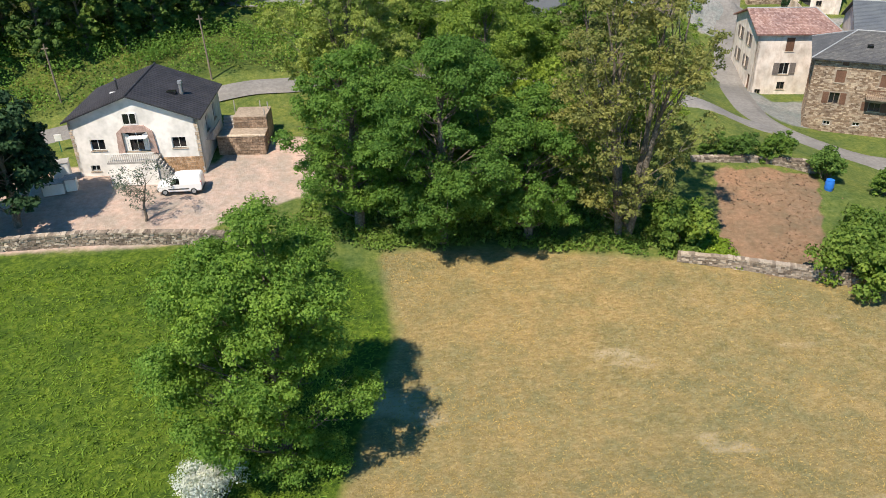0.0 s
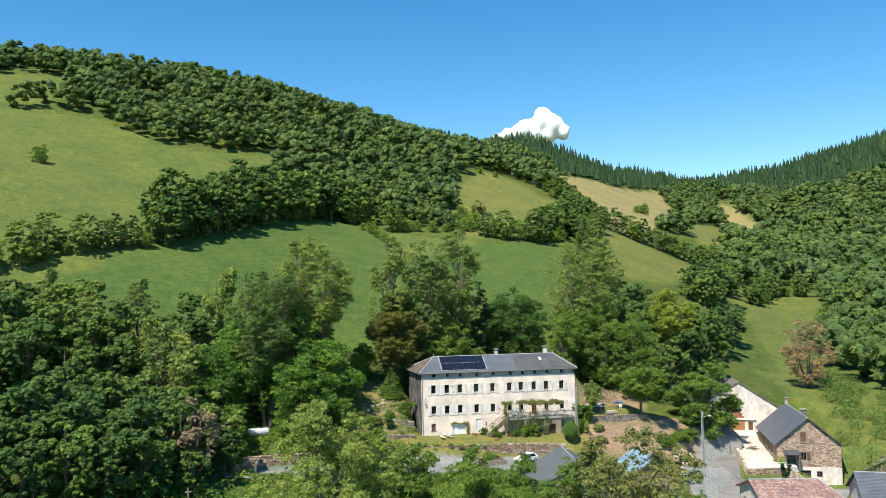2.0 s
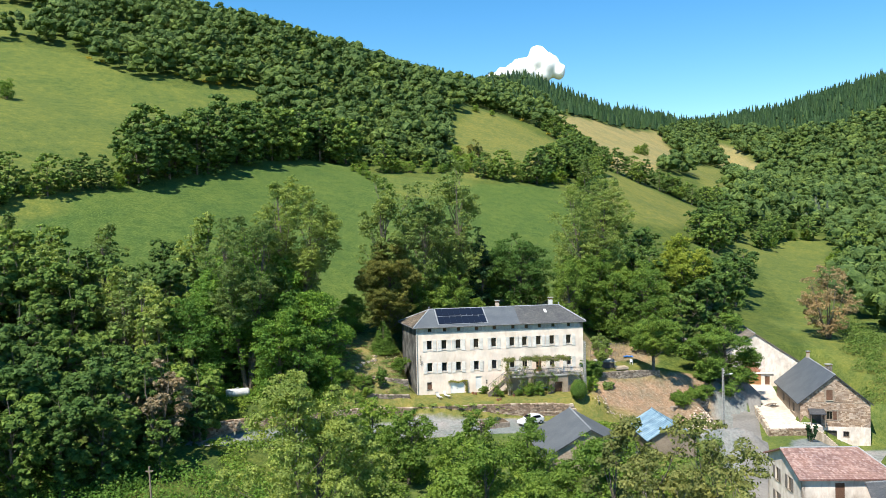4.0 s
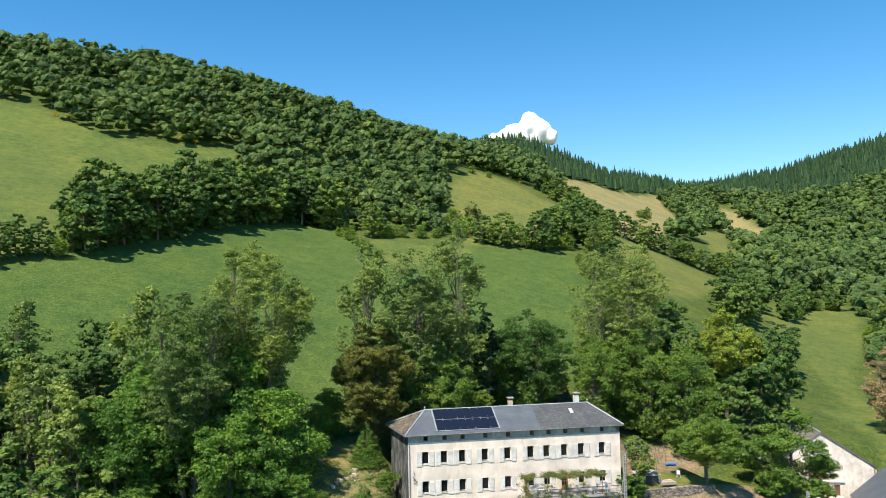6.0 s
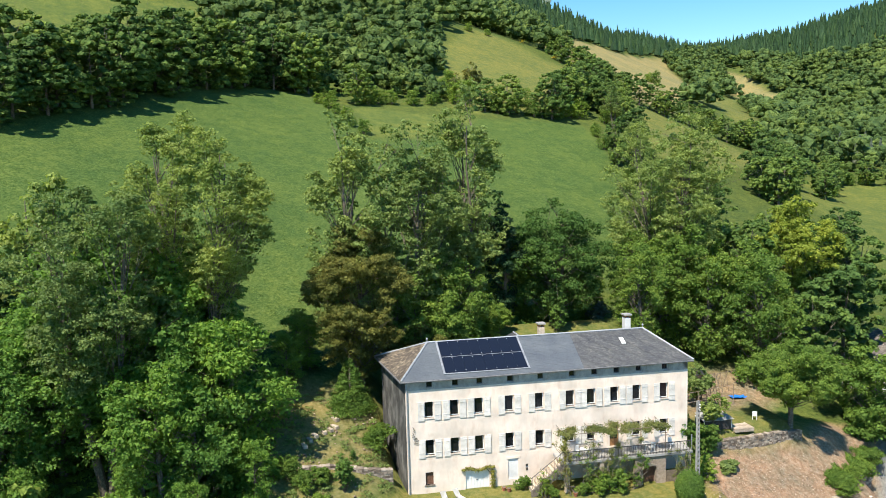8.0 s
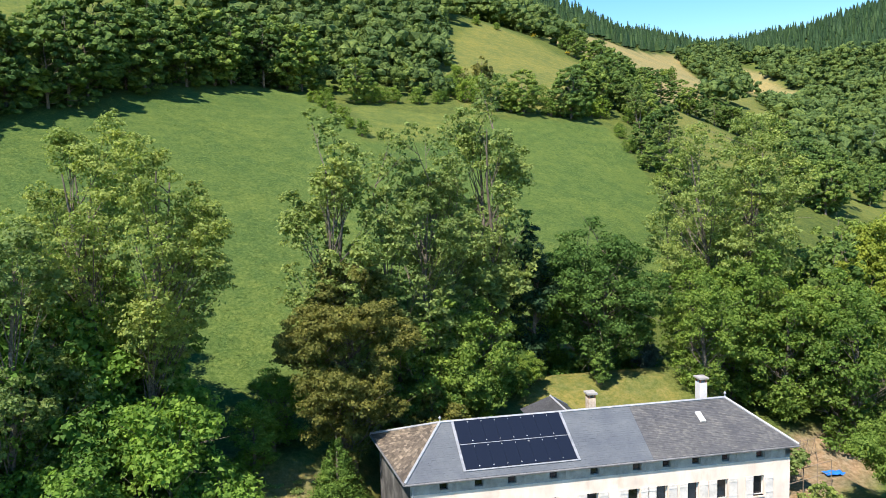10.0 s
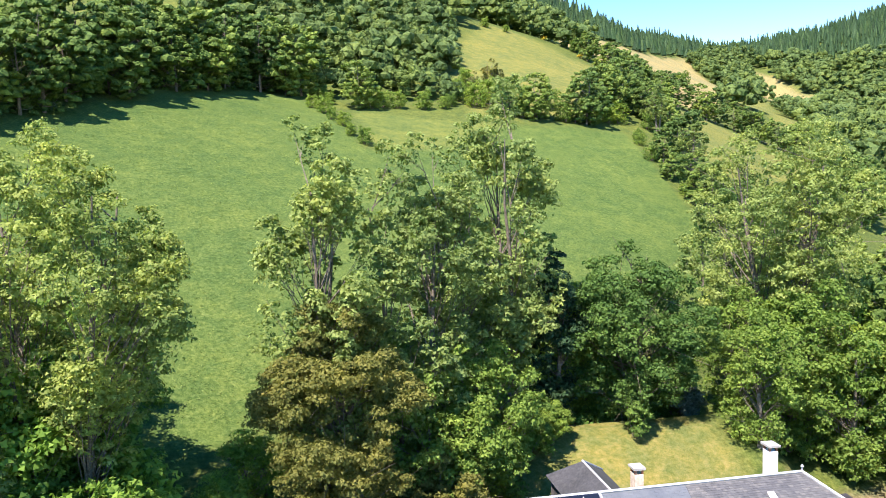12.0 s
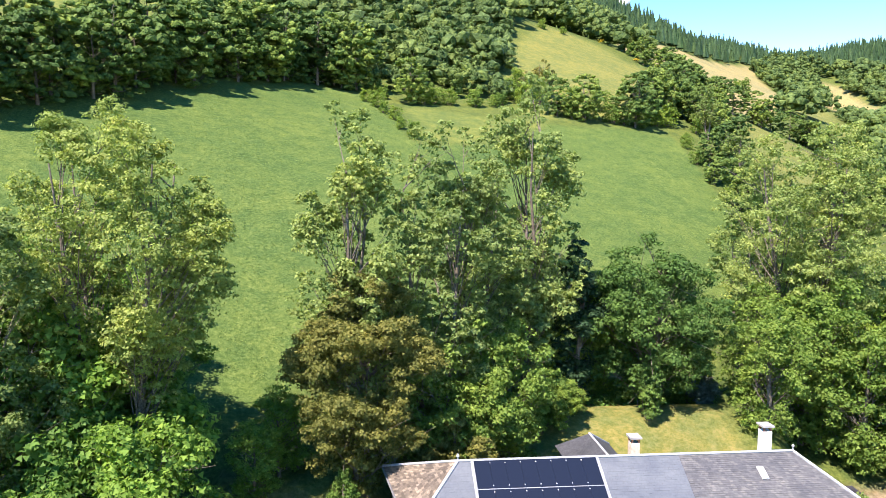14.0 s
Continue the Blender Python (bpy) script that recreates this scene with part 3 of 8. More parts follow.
TILES_GREY = island_mat("grey_tiles", [(0, (0.120, 0.108, 0.096)), (0.6, (0.184, 0.168, 0.152)), (1, (0.272, 0.248, 0.224))], 0.85)
RUBBLE_STONES = island_mat("rubble_stones", [(0, (0.16, 0.11, 0.075)), (0.5, (0.29, 0.215, 0.155)), (1, (0.48, 0.40, 0.31))], 0.9)
RUBBLE_GREY = island_mat("grey_rubble_stones", [(0, (0.13, 0.105, 0.085)), (0.5, (0.25, 0.21, 0.17)), (1, (0.42, 0.37, 0.31))], 0.9)
RUBBLE_BARN = island_mat("barn_stones", [(0, (0.22, 0.15, 0.105)), (0.5, (0.37, 0.27, 0.20)), (1, (0.54, 0.44, 0.355))], 0.9)
RUBBLE_PALE = island_mat("pale_rubble_stones", [(0, (0.32, 0.25, 0.18)), (0.5, (0.5, 0.42, 0.33)), (1, (0.68, 0.61, 0.51))], 0.9)


def roof_courses(name, parent, el, er, rr, rl, row, width, material, label="", lift=0.03, seed=1):
    """Overlapping slates or tiles on a roof plane from its eave (el to er) to its ridge (rl to rr)."""
    rng = random.Random(seed)
    el, er, rr, rl = (Vector(p) for p in (el, er, rr, rl))
    n = (er - el).cross(rl - el).normalized()
    if n.z < 0:
        n = -n
    slope = max((rl - el).length, 0.1)
    h = (((rl + rr) - (el + er)) / 2).length
    rows = max(2, int(h / row))
    vs, fs = [], []
    for i in range(rows):
        v0, v1 = i / rows, min(1.0, (i + 1.25) / rows)
        a0, b0 = el.lerp(rl, v0), er.lerp(rr, v0)
        a1, b1 = el.lerp(rl, v1), er.lerp(rr, v1)
        w0 = (b0 - a0).length
        if w0 < 0.15:
            continue
        count = max(1, int(w0 / width))
        cuts = [0.0] + [(k + 0.5 * (i % 2) + rng.uniform(-0.07, 0.07)) / count for k in range(1, count)] + [1.0]
        for c0, c1 in zip(cuts, cuts[1:]):
            c1 = c1 - 0.006 / w0
            up = n * (lift + rng.uniform(0, 0.012))
            q = [a0.lerp(b0, c0) + up, a0.lerp(b0, c1) + up, a1.lerp(b1, c1) + n * 0.008, a1.lerp(b1, c0) + n * 0.008]
            k = len(vs)
            vs += [*q, a0.lerp(b0, c0) + n * 0.004, a0.lerp(b0, c1) + n * 0.004]
            fs += [(k, k + 1, k + 2, k + 3), (k + 4, k + 5, k + 1, k)]
    ob = mesh_object(name, [tuple(v) for v in vs], fs, material, parent, label)
    return tagged(ob, kind="stuff")


def add_wall(bm, m, length, z0, z1, holes, depth, top=None):
    """A wall along local x with its face at y = 0, holes (x0, z0, x1, z1) cut through its thickness; top(x): a sloping head."""
    us = sorted({0.0, length, *[h[0] for h in holes], *[h[2] for h in holes]})
    ws = sorted({z0, z1, *[h[1] for h in holes], *[h[3] for h in holes]})

    def solid(i, j):
        if not (0 <= i < len(us) - 1 and 0 <= j < len(ws) - 1):
            return False
        u, w = (us[i] + us[i + 1]) / 2, (ws[j] + ws[j + 1]) / 2
        return not any(h[0] < u < h[2] and h[1] < w < h[3] for h in holes)

    cache = {}

    def vert(i, j, k):
        if (i, j, k) not in cache:
            cache[i, j, k] = bm.verts.new(m @ Vector((us[i], depth * k, ws[j])))
        return cache[i, j, k]

    for i in range(len(us) - 1):
        for j in range(len(ws) - 1):
            if not solid(i, j):
                continue
            bm.faces.new((vert(i, j, 0), vert(i + 1, j, 0), vert(i + 1, j + 1, 0), vert(i, j + 1, 0)))
            bm.faces.new((vert(i, j, 1), vert(i, j + 1, 1), vert(i + 1, j + 1, 1), vert(i + 1, j, 1)))
            for (a, b), (p, q) in {(-1, 0): ((i, j), (i, j + 1)), (1, 0): ((i + 1, j), (i + 1, j + 1)), (0, -1): ((i, j), (i + 1, j)), (0, 1): ((i, j + 1), (i + 1, j + 1))}.items():
                if not solid(i + a, j + b):
                    bm.faces.new((vert(*p, 0), vert(*q, 0), vert(*q, 1), vert(*p, 1)))


def wall_part(name, parent, m, length, z0, z1, holes, depth, material, label=""):
    bm = bmesh.new()
    add_wall(bm, m, length, z0, z1, holes, depth)
    return part(name, bm, material, parent, label)


def face_frame(ax, ay, bx, by):
    """Local frame of a wall face that runs from a to b, seen from outside with a on its left."""
    d = Vector((bx - ax, by - ay, 0))
    return Matrix.Translation((ax, ay, 0)) @ Matrix.Rotation(math.atan2(d.y, d.x), 4, "Z"), d.length


def local_box(name, m, x0, y0, z0, x1, y1, z1, material, parent, label=""):
    bm = bmesh.new()
    add_box(bm, x0, y0, z0, x1, y1, z1, m)
    return part(name, bm, material, parent, label)


def window(parent, m, u, z, w, h, frame_mat=None, shutters=None, sill=None, bars=1, pane=None, depth=0.14, shutter_w=None, drop=0.0):
    """A window in the wall frame m: frame, pane, sill and open shutters."""
    win = local_box("window", m, u - 0.0, depth + 0.05, z, u + w, depth + 0.09, z + h, pane or GLASS, parent, "dark window pane")
    fm = frame_mat or PAINT_WHITE
    bm = bmesh.new()
    t = 0.06
    for x0, z0, x1, z1 in ((u, z, u + t, z + h), (u + w - t, z, u + w, z + h), (u + t, z, u + w - t, z + t), (u + t, z + h - t, u + w - t, z + h)):
        add_box(bm, x0, depth, z0, x1, depth + 0.05, z1, m)
    for k in range(bars):
        c = u + w * (k + 1) / (bars + 1)
        add_box(bm, c - 0.025, depth, z + t, c + 0.025, depth + 0.05, z + h - t, m)
    part("window_frame", bm, fm, win)
    if sill:
        local_box("window_sill", m, u - 0.12, -0.07, z - 0.1, u + w + 0.12, depth, z, sill, win)
    if shutters:
        sw = shutter_w or w * 0.58
        for x0 in (u - sw - 0.06, u + w + 0.06):
            bm = bmesh.new()
            add_box(bm, x0, -0.075, z - drop, x0 + sw, -0.03, z + h + 0.03, m)
            for zz in (z + 0.2, z + h - 0.25):
                add_box(bm, x0, -0.095, zz, x0 + sw, -0.075, zz + 0.09, m)
            part("shutter", bm, shutters, win)
    return win


def chimney(parent, x, y, z0, z1, sx, sy, material, pots=1):
    ch = box_part("chimney", x - sx / 2, y - sy / 2, z0, x + sx / 2, y + sy / 2, z1, material, parent, "", 0.03)
    box_part("chimney_cap", x - sx / 2 - 0.1, y - sy / 2 - 0.1, z1 + 0.28, x + sx / 2 + 0.1, y + sy / 2 + 0.1, z1 + 0.4, CONCRETE, ch)
    for ix in (-1, 1):
        for iy in (-1, 1):
            box_part("cap_stand", x + ix * sx * 0.38 - 0.06, y + iy * sy * 0.38 - 0.06, z1, x + ix * sx * 0.38 + 0.06, y + iy * sy * 0.38 + 0.06, z1 + 0.28, BRICK, ch)
    return ch


# ---- the long house ----
house = thing("long_house", pose(0, 0, 0), "long cream plastered farmhouse with white shutters and slate hip roof", "house")
WX = [1.7, 4.0, 6.25, 9.1, 11.95, 14.9, 16.95, 19.25, 21.45, 24.2]
upper = [(x, 6.45, x + 0.82, 7.9) for x in WX]
lower = [(x, 3.0, x + 0.82, 4.4) for x in WX if x != 19.25]
terrace_door = (19.15, 2.2, 20.05, 4.5)
garage = (5.3, -0.75, 7.5, 1.15)
small_window = (1.62, 0.25, 2.35, 1.4)
niche = (9.3, 0.0, 10.25, 1.95)
front = face_frame(0, 0, 27, 0)[0]
wall_part("wall_front", house, front, 27, -1.4, 9.02, upper + lower + [terrace_door, garage, small_window, niche], 0.45, PLASTER, "cream lime plaster with rain streaks")
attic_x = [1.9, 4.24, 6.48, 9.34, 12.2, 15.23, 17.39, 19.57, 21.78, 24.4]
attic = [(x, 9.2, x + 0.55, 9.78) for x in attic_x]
wall_part("attic_band", house, front @ Matrix.Translation((0, 0.02, 0)), 27, 9.02, 9.95, attic, 0.4, ATTIC_SHADED, "plaster attic band with the eave shade in its grey")
m_left, l_left = face_frame(-1.1, 9.2, 0, 0.02)
wall_part("wall_left", house, m_left, l_left - 0.05, -1.2, 9.95, [], 0.4, GREY_WALL, "dark grey wall with uneven tone")
m_right, l_right = face_frame(27, 0.02, 27, 8.4)
wall_part("wall_right", house, m_right, l_right, -1.4, 9.95, [(3.5, 3.2, 4.4, 4.6)], 0.4, PLASTER)
m_back, l_back = face_frame(27, 8.4, -1.1, 9.2)
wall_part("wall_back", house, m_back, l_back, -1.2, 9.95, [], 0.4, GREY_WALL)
for x0, z0, x1, z1 in upper:
    window(house, front, x0, z0, x1 - x0, z1 - z0, PAINT_WHITE, SHUTTER_WHITE, PLASTER, 0, None, 0.22, 0.58, 0.24)
for x0, z0, x1, z1 in lower:
    window(house, front, x0, z0, x1 - x0, z1 - z0, PAINT_WHITE, SHUTTER_WHITE, PLASTER, 0, None, 0.22, 0.58, 0.24)
for x0, z0, x1, z1 in attic:
    w = window(house, front @ Matrix.Translation((0, 0.02, 0)), x0, z0, x1 - x0, z1 - z0, GREY_WALL, None, None, 0, None, 0.12)
    # white shutter coloured grey to carry the eave shade
    local_box("shutter", front, x1 + 0.04, -0.05, z0 - 0.05, x1 + 0.56, -0.01, z1 + 0.02, CONCRETE, w, "attic shutter with the eave shade in its pale grey")
window(house, front, small_window[0], small_window[1], 0.73, 1.15, SHUTTER_BROWN, None, GREY_STONE, 1, SHUTTER_BROWN, 0.15)
niche_win = local_box("blocked_opening", front, 9.3, 0.10, 0.0, 10.25, 0.2, 1.95, PAINT_WHITE, house, "whitewashed blocked doorway")
local_box("lintel", front, 9.1, -0.03, 1.95, 10.45, 0.1, 2.15, PLASTER, niche_win)
gd = box_part("garage_door", 5.3, 0.17, -0.75, 7.5, 0.2, 1.15, PAINT_WHITE, house, "white boarded garage door")
for k in range(8):
    box_part("board", 5.3 + k * 0.275, 0.12, -0.75, 5.3 + k * 0.275 + 0.265, 0.165 + 0.004 * (k % 2), 1.15, PAINT_WHITE, gd)
box_part("door_handle", 6.3, 0.08, 0.2, 6.4, 0.12, 0.3, IRON, gd)
td = box_part("terrace_door", 19.15, 0.16, 2.2, 20.05, 0.22, 4.5, DOOR_WOOD, house, "orange-brown wooden glazed door")
for k in range(2):
    for j in range(3):
        box_part("pane", 19.25 + k * 0.4, 0.14, 2.9 + j * 0.5, 19.55 + k * 0.4, 0.155, 3.3 + j * 0.5, GLASS, td)
# two hung plates beside the stair and a lantern
for zz in (1.1, 0.75):
    box_part("wall_plate", 10.95, -0.05, zz, 11.15, -0.01, zz + 0.22, IRON, house)
tube_part("downpipe", [(0.12, -0.1, 9.9), (0.12, -0.1, 4.8), (0.12, -0.1, -0.6)], 0.06, ZINC, house)
bm = bmesh.new()
for k in range(9):
    a = k / 8
    add_tube(bm, [(0.55 + 0.1 * math.sin(a * 9), -0.08, 5.7 - a * 1.4), (0.6 + 0.12 * math.sin(a * 9 + 1) + a * 0.5, -0.1, 5.55 - a * 1.4)], 0.025, 5)
part("dead_creeper", bm, BARK, house, "bare dry creeper stem on the plaster")

FL, FR, BR, BL = (-0.4, -0.4, 10.0), (27.4, -0.4, 10.0), (27.4, 8.8, 10.0), (-1.65, 9.7, 10.0)
RL, RR = (2.75, 4.15, 12.3), (24.35, 4.15, 12.3)
bm = bmesh.new()
tops = [bm.verts.new(p) for p in (FL, FR, BR, BL, RL, RR)]
lows = [bm.verts.new((p[0], p[1], p[2] - 0.16)) for p in (FL, FR, BR, BL)]
for f in ((0, 1, 5, 4), (1, 2, 5), (2, 3, 4, 5), (3, 0, 4)):
    bm.faces.new([tops[i] for i in f])
for a in range(4):
    b = (a + 1) % 4
    bm.faces.new((tops[a], lows[a], lows[b], tops[b]))
bm.faces.new(lows)
roof = part("roof", bm, SLATE, house, "slate hip roof, smooth on one half and weathered on the other")


def on_front(x, v):
    """A point of the front roof plane: x along the house, v from eave to ridge."""
    return (x, -0.4 + v * 4.55, 10.0 + v * 2.3)


roof_courses("slate_covering", roof, FL, on_front(16.55, 0), on_front(16.75, 1), RL, 0.2, 0.33, SLATES_NEW, "smooth blue-grey new slates", 0.008, 1)
roof_courses("slate_covering", roof, on_front(16.57, 0), FR, RR, on_front(16.77, 1), 0.17, 0.26, SLATES_OLD, "weathered lichened old slates", 0.018, 2)
roof_courses("slate_covering", roof, FR, BR, RR, RR, 0.18, 0.28, SLATES_OLD, "weathered slates on the hip", 0.03, 3)
roof_courses("slate_covering", roof, BL, FL, RL, RL, 0.18, 0.28, SLATES_LICHEN, "brown lichened stone slates on the hip", 0.035, 4)
roof_courses("slate_covering", roof, BR, BL, RL, RR, 0.3, 0.45, SLATES_OLD, "", 0.03, 5)
for a, b in ((RL, RR), (FL, RL), (FR, RR), (BL, RL), (BR, RR)):
    d = 0.05
    tube_part("ridge_capping", [(a[0], a[1], a[2] + d), (b[0], b[1], b[2] + d)], 0.10, ZINC, roof, "pale zinc capping", 6)
for p in (RL, RR):
    tube_part("finial", [(p[0], p[1], p[2]), (p[0], p[1], p[2] + 0.3), (p[0], p[1], p[2] + 0.36), (p[0], p[1], p[2] + 0.5)], [0.05, 0.05, 0.11, 0.03], ZINC, roof)
tube_part("gutter", [(-0.4, -0.42, 9.92), (27.4, -0.42, 9.92)], 0.075, GUTTER_GREY, roof)
tube_part("gutter", [(-0.45, -0.4, 9.92), (-1.7, 9.7, 9.92)], 0.075, GUTTER_GREY, roof)
# solar array: two rows of panels in an aluminium edge
nrm = Vector((0, -2.3, 4.55)).normalized()


def slab_on_roof(bm, x0, x1, v0, v1, low, high):
    q = [Vector(on_front(x0, v0)), Vector(on_front(x1, v0)), Vector(on_front(x1, v1)), Vector(on_front(x0, v1))]
    lo = [bm.verts.new(p + nrm * low) for p in q]
    hi = [bm.verts.new(p + nrm * high) for p in q]
    bm.faces.new(lo[::-1])
    bm.faces.new(hi)
    for a in range(4):
        b = (a + 1) % 4
        bm.faces.new((lo[a], lo[b], hi[b], hi[a]))


array = thing("solar_array", pose(0, 0, 0), "dark blue solar panels in two rows on the slate roof", "solar panels")
for r, (v0, v1) in enumerate(((0.125, 0.545), (0.56, 0.985))):
    for k in range(8):
        bm = bmesh.new()
        x0 = 3.72 + k * 0.955
        slab_on_roof(bm, x0, x0 + 0.945, v0, v1, 0.06, 0.12)
        panel = part("solar_panel", bm, PV, array)
        if k:
            for vv in (v0 + 0.04, v1 - 0.04):
                p = Vector(on_front(x0 - 0.005, vv)) + nrm * 0.125
                box_part("clamp", p.x - 0.03, p.y - 0.03, p.z - 0.01, p.x + 0.03, p.y + 0.03, p.z + 0.02, PAINT_WHITE, panel)
bm = bmesh.new()
slab_on_roof(bm, 3.52, 3.70, 0.10, 1.0, 0.03, 0.09)
slab_on_roof(bm, 11.37, 11.55, 0.10, 1.0, 0.03, 0.09)
slab_on_roof(bm, 3.70, 11.37, 0.10, 0.122, 0.03, 0.09)
slab_on_roof(bm, 3.70, 11.37, 0.547, 0.558, 0.05, 0.11)
part("panel_edge", bm, ALU, array, "bright aluminium edging")
chimney(house, 14.15, 5.0, 11.4, 12.95, 0.55, 0.7, PALE_STONE)
chimney(house, 23.55, 6.2, 10.8, 13.05, 0.6, 0.75, PAINT_WHITE)
bm = bmesh.new()
slab_on_roof(bm, 21.35, 21.75, 0.57, 0.76, 0.03, 0.12)
rw = part("roof_window", bm, PAINT_WHITE, roof, "small white-framed roof light")
# low back wing whose ridge shows over the main ridge
bm = bmesh.new()
pts = [(11.4, 8.9, 9.4), (15.6, 8.9, 9.4), (13.5, 8.9, 10.9), (11.4, 14.4, 9.4), (15.6, 14.4, 9.4), (13.5, 12.6, 10.9), (13.5, 6.6, 10.9)]
v = [bm.verts.new(p) for p in pts]
for f in ((0, 3, 5, 6), (1, 6, 5, 4), (3, 4, 5), (0, 6, 1)):
    bm.faces.new([v[i] for i in f])
wing = part("wing_roof", bm, SLATE, house, "small slate roof of the rear wing")
tube_part("ridge_capping", [(13.5, 6.8, 10.92), (13.5, 12.6, 10.92)], 0.08, ZINC, wing, "", 6)
tube_part("ridge_capping", [(13.5, 12.6, 10.92), (15.6, 14.4, 9.42)], 0.08, ZINC, wing, "", 6)
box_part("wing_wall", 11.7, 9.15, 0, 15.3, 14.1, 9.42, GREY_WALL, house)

# ---- terrace, stair and pergola ----
terrace = thing("terrace", pose(0, 0, 0), "raised stone terrace with iron railing in front of the house", "terrace")
box_part("terrace_slab", 13.6, -2.6, 1.85, 26.2, -0.02, 2.1, CONCRETE, terrace, "grey concrete terrace slab", 0.03)
bm = bmesh.new()
add_wall(bm, face_frame(20.6, -2.45, 23.6, -2.45)[0], 3.0, -1.4, 1.85, [(0.75, -1.4, 2.1, 0.9)], 0.5)
part("arch_wall", bm, MORTAR, terrace, "greyish stone wall with a cellar arch")
bm = bmesh.new()
for k in range(9):
    a0, a1 = math.pi * k / 9, math.pi * (k + 1) / 9
    c = [(22.025 + r * math.cos(a), yy, 0.62 + r * math.sin(a) * 0.75) for yy in (-2.5, -2.44) for r, a in ((0.675, a0), (0.86, a0), (0.86, a1), (0.675, a1))]
    q = [bm.verts.new(p) for p in c]
    for f in ((0, 1, 2, 3), (4, 7, 6, 5), (0, 4, 5, 1), (1, 5, 6, 2), (2, 6, 7, 3), (3, 7, 4, 0)):
        bm.faces.new([q[i] for i in f])
part("arch_ring", bm, PALE_STONE, terrace)
box_part("cellar_door", 21.4, -1.95, -1.2, 22.7, -1.88, 0.85, SHUTTER_BROWN, terrace, "dark brown cellar door")
for x in (13.9, 17.2, 25.7):
    box_part("pillar", x, -2.5, -1.4, x + 0.4, -2.1, 1.85, PALE_STONE, terrace, "", 0.03)
box_part("fence_boards", 23.7, -2.35, -1.2, 25.6, -2.28, 0.3, OLD_WOOD, terrace)
bm = bmesh.new()
add_box(bm, 13.7, -2.58, 3.02, 26.1, -2.53, 3.08)
add_box(bm, 13.7, -2.57, 2.2, 26.1, -2.54, 2.24)
for k in range(84):
    x = 13.75 + k * 0.148
    add_box(bm, x - 0.011, -2.566, 2.1, x + 0.011, -2.544, 3.04)
part("railing", bm, IRON, terrace, "thin dark iron railing")
tube_part("railing_post", [(26.1, -2.55, 2.1), (26.1, -2.55, 3.6)], 0.05, ALU, terrace)
for k in range(11):
    x = 10.9 + k * 0.26
    box_part("stair_step", x, -2.4, -0.85 + k * 0.235, x + 0.28, -0.9, -0.5 + (k + 1) * 0.235, PALE_STONE, terrace, "", 0.015)
bm = bmesh.new()
m = Matrix.Translation((0, 0, 0))
v = [bm.verts.new(p) for p in [(10.7, -2.45, -1.1), (13.8, -2.45, 1.35), (13.8, -2.45, 2.2), (10.7, -2.45, -0.25), (10.7, -2.62, -1.1), (13.8, -2.62, 1.35), (13.8, -2.62, 2.2), (10.7, -2.62, -0.25)]]
for f in ((0, 1, 2, 3), (4, 7, 6, 5), (0, 4, 5, 1), (1, 5, 6, 2), (2, 6, 7, 3), (3, 7, 4, 0)):
    bm.faces.new([v[i] for i in f])
part("stair_cheek", bm, GREY_STONE, terrace, "sloping stone side of the stair")
tube_part("handrail", [(10.7, -2.58, 0.95), (13.7, -2.58, 3.1)], 0.03, IRON, terrace)
for k in range(12):
    tube_part("baluster", [(10.8 + k * 0.26, -2.58, 0.0 + k * 0.186), (10.8 + k * 0.26, -2.58, 1.0 + k * 0.186)], 0.013, IRON, terrace, "", 5)
pergola = thing("pergola", pose(0, 0, 0), "light iron pergola carrying a vine over the terrace", "pergola")
for x in (13.9, 16.6, 19.0, 21.2, 23.6):
    tube_part("post", [(x, -2.35, 2.1), (x, -2.35, 4.55)], 0.035, OLD_WOOD, pergola, "", 6)
    tube_part("rafter", [(x, -2.4, 4.55), (x, -0.05, 4.75)], 0.03, OLD_WOOD, pergola, "", 6)
tube_part("beam", [(13.8, -2.35, 4.56), (23.8, -2.35, 4.56)], 0.035, OLD_WOOD, pergola, "", 6)

# ---- roads ----


def smooth_line(pts, n=8):
    """A rounded line through the points."""
    pts = [Vector(p) for p in pts]
    out = []
    for i in range(len(pts) - 1):
        p0, p1, p2, p3 = pts[max(i - 1, 0)], pts[i], pts[i + 1], pts[min(i + 2, len(pts) - 1)]
        for k in range(n):
            t = k / n
            out.append(0.5 * ((2 * p1) + (p2 - p0) * t + (2 * p0 - 5 * p1 + 4 * p2 - p3) * t * t + (3 * p1 - p0 - 3 * p2 + p3) * t ** 3))
    return out + [pts[-1]]


def road(name, pts, width, label, over=0.12):
    line = smooth_line(pts)
    vs, fs = [], []
    lanes = 5
    for i, p in enumerate(line):
        d = line[min(i + 1, len(line) - 1)] - line[max(i - 1, 0)]
        n = Vector((-d.y, d.x)).normalized()
        mid = gz(p.x, p.y)
        for k in range(lanes + 1):
            s = (k / lanes - 0.5) * width
            q = p + n * s
            z = 0.5 * mid + 0.5 * gz(q.x, q.y) + over + 0.04 * (1 - (2 * s / width) ** 2)
            vs.append((q.x, q.y, z if 0 < k < lanes else z - 0.25))
    for i in range(len(line) - 1):
        for k in range(lanes):
            a = i * (lanes + 1) + k
            fs.append((a, a + lanes + 1, a + lanes + 2, a + 1))
    return tagged(mesh_object(name, vs, fs, ASPHALT), label, "road", kind="structure")


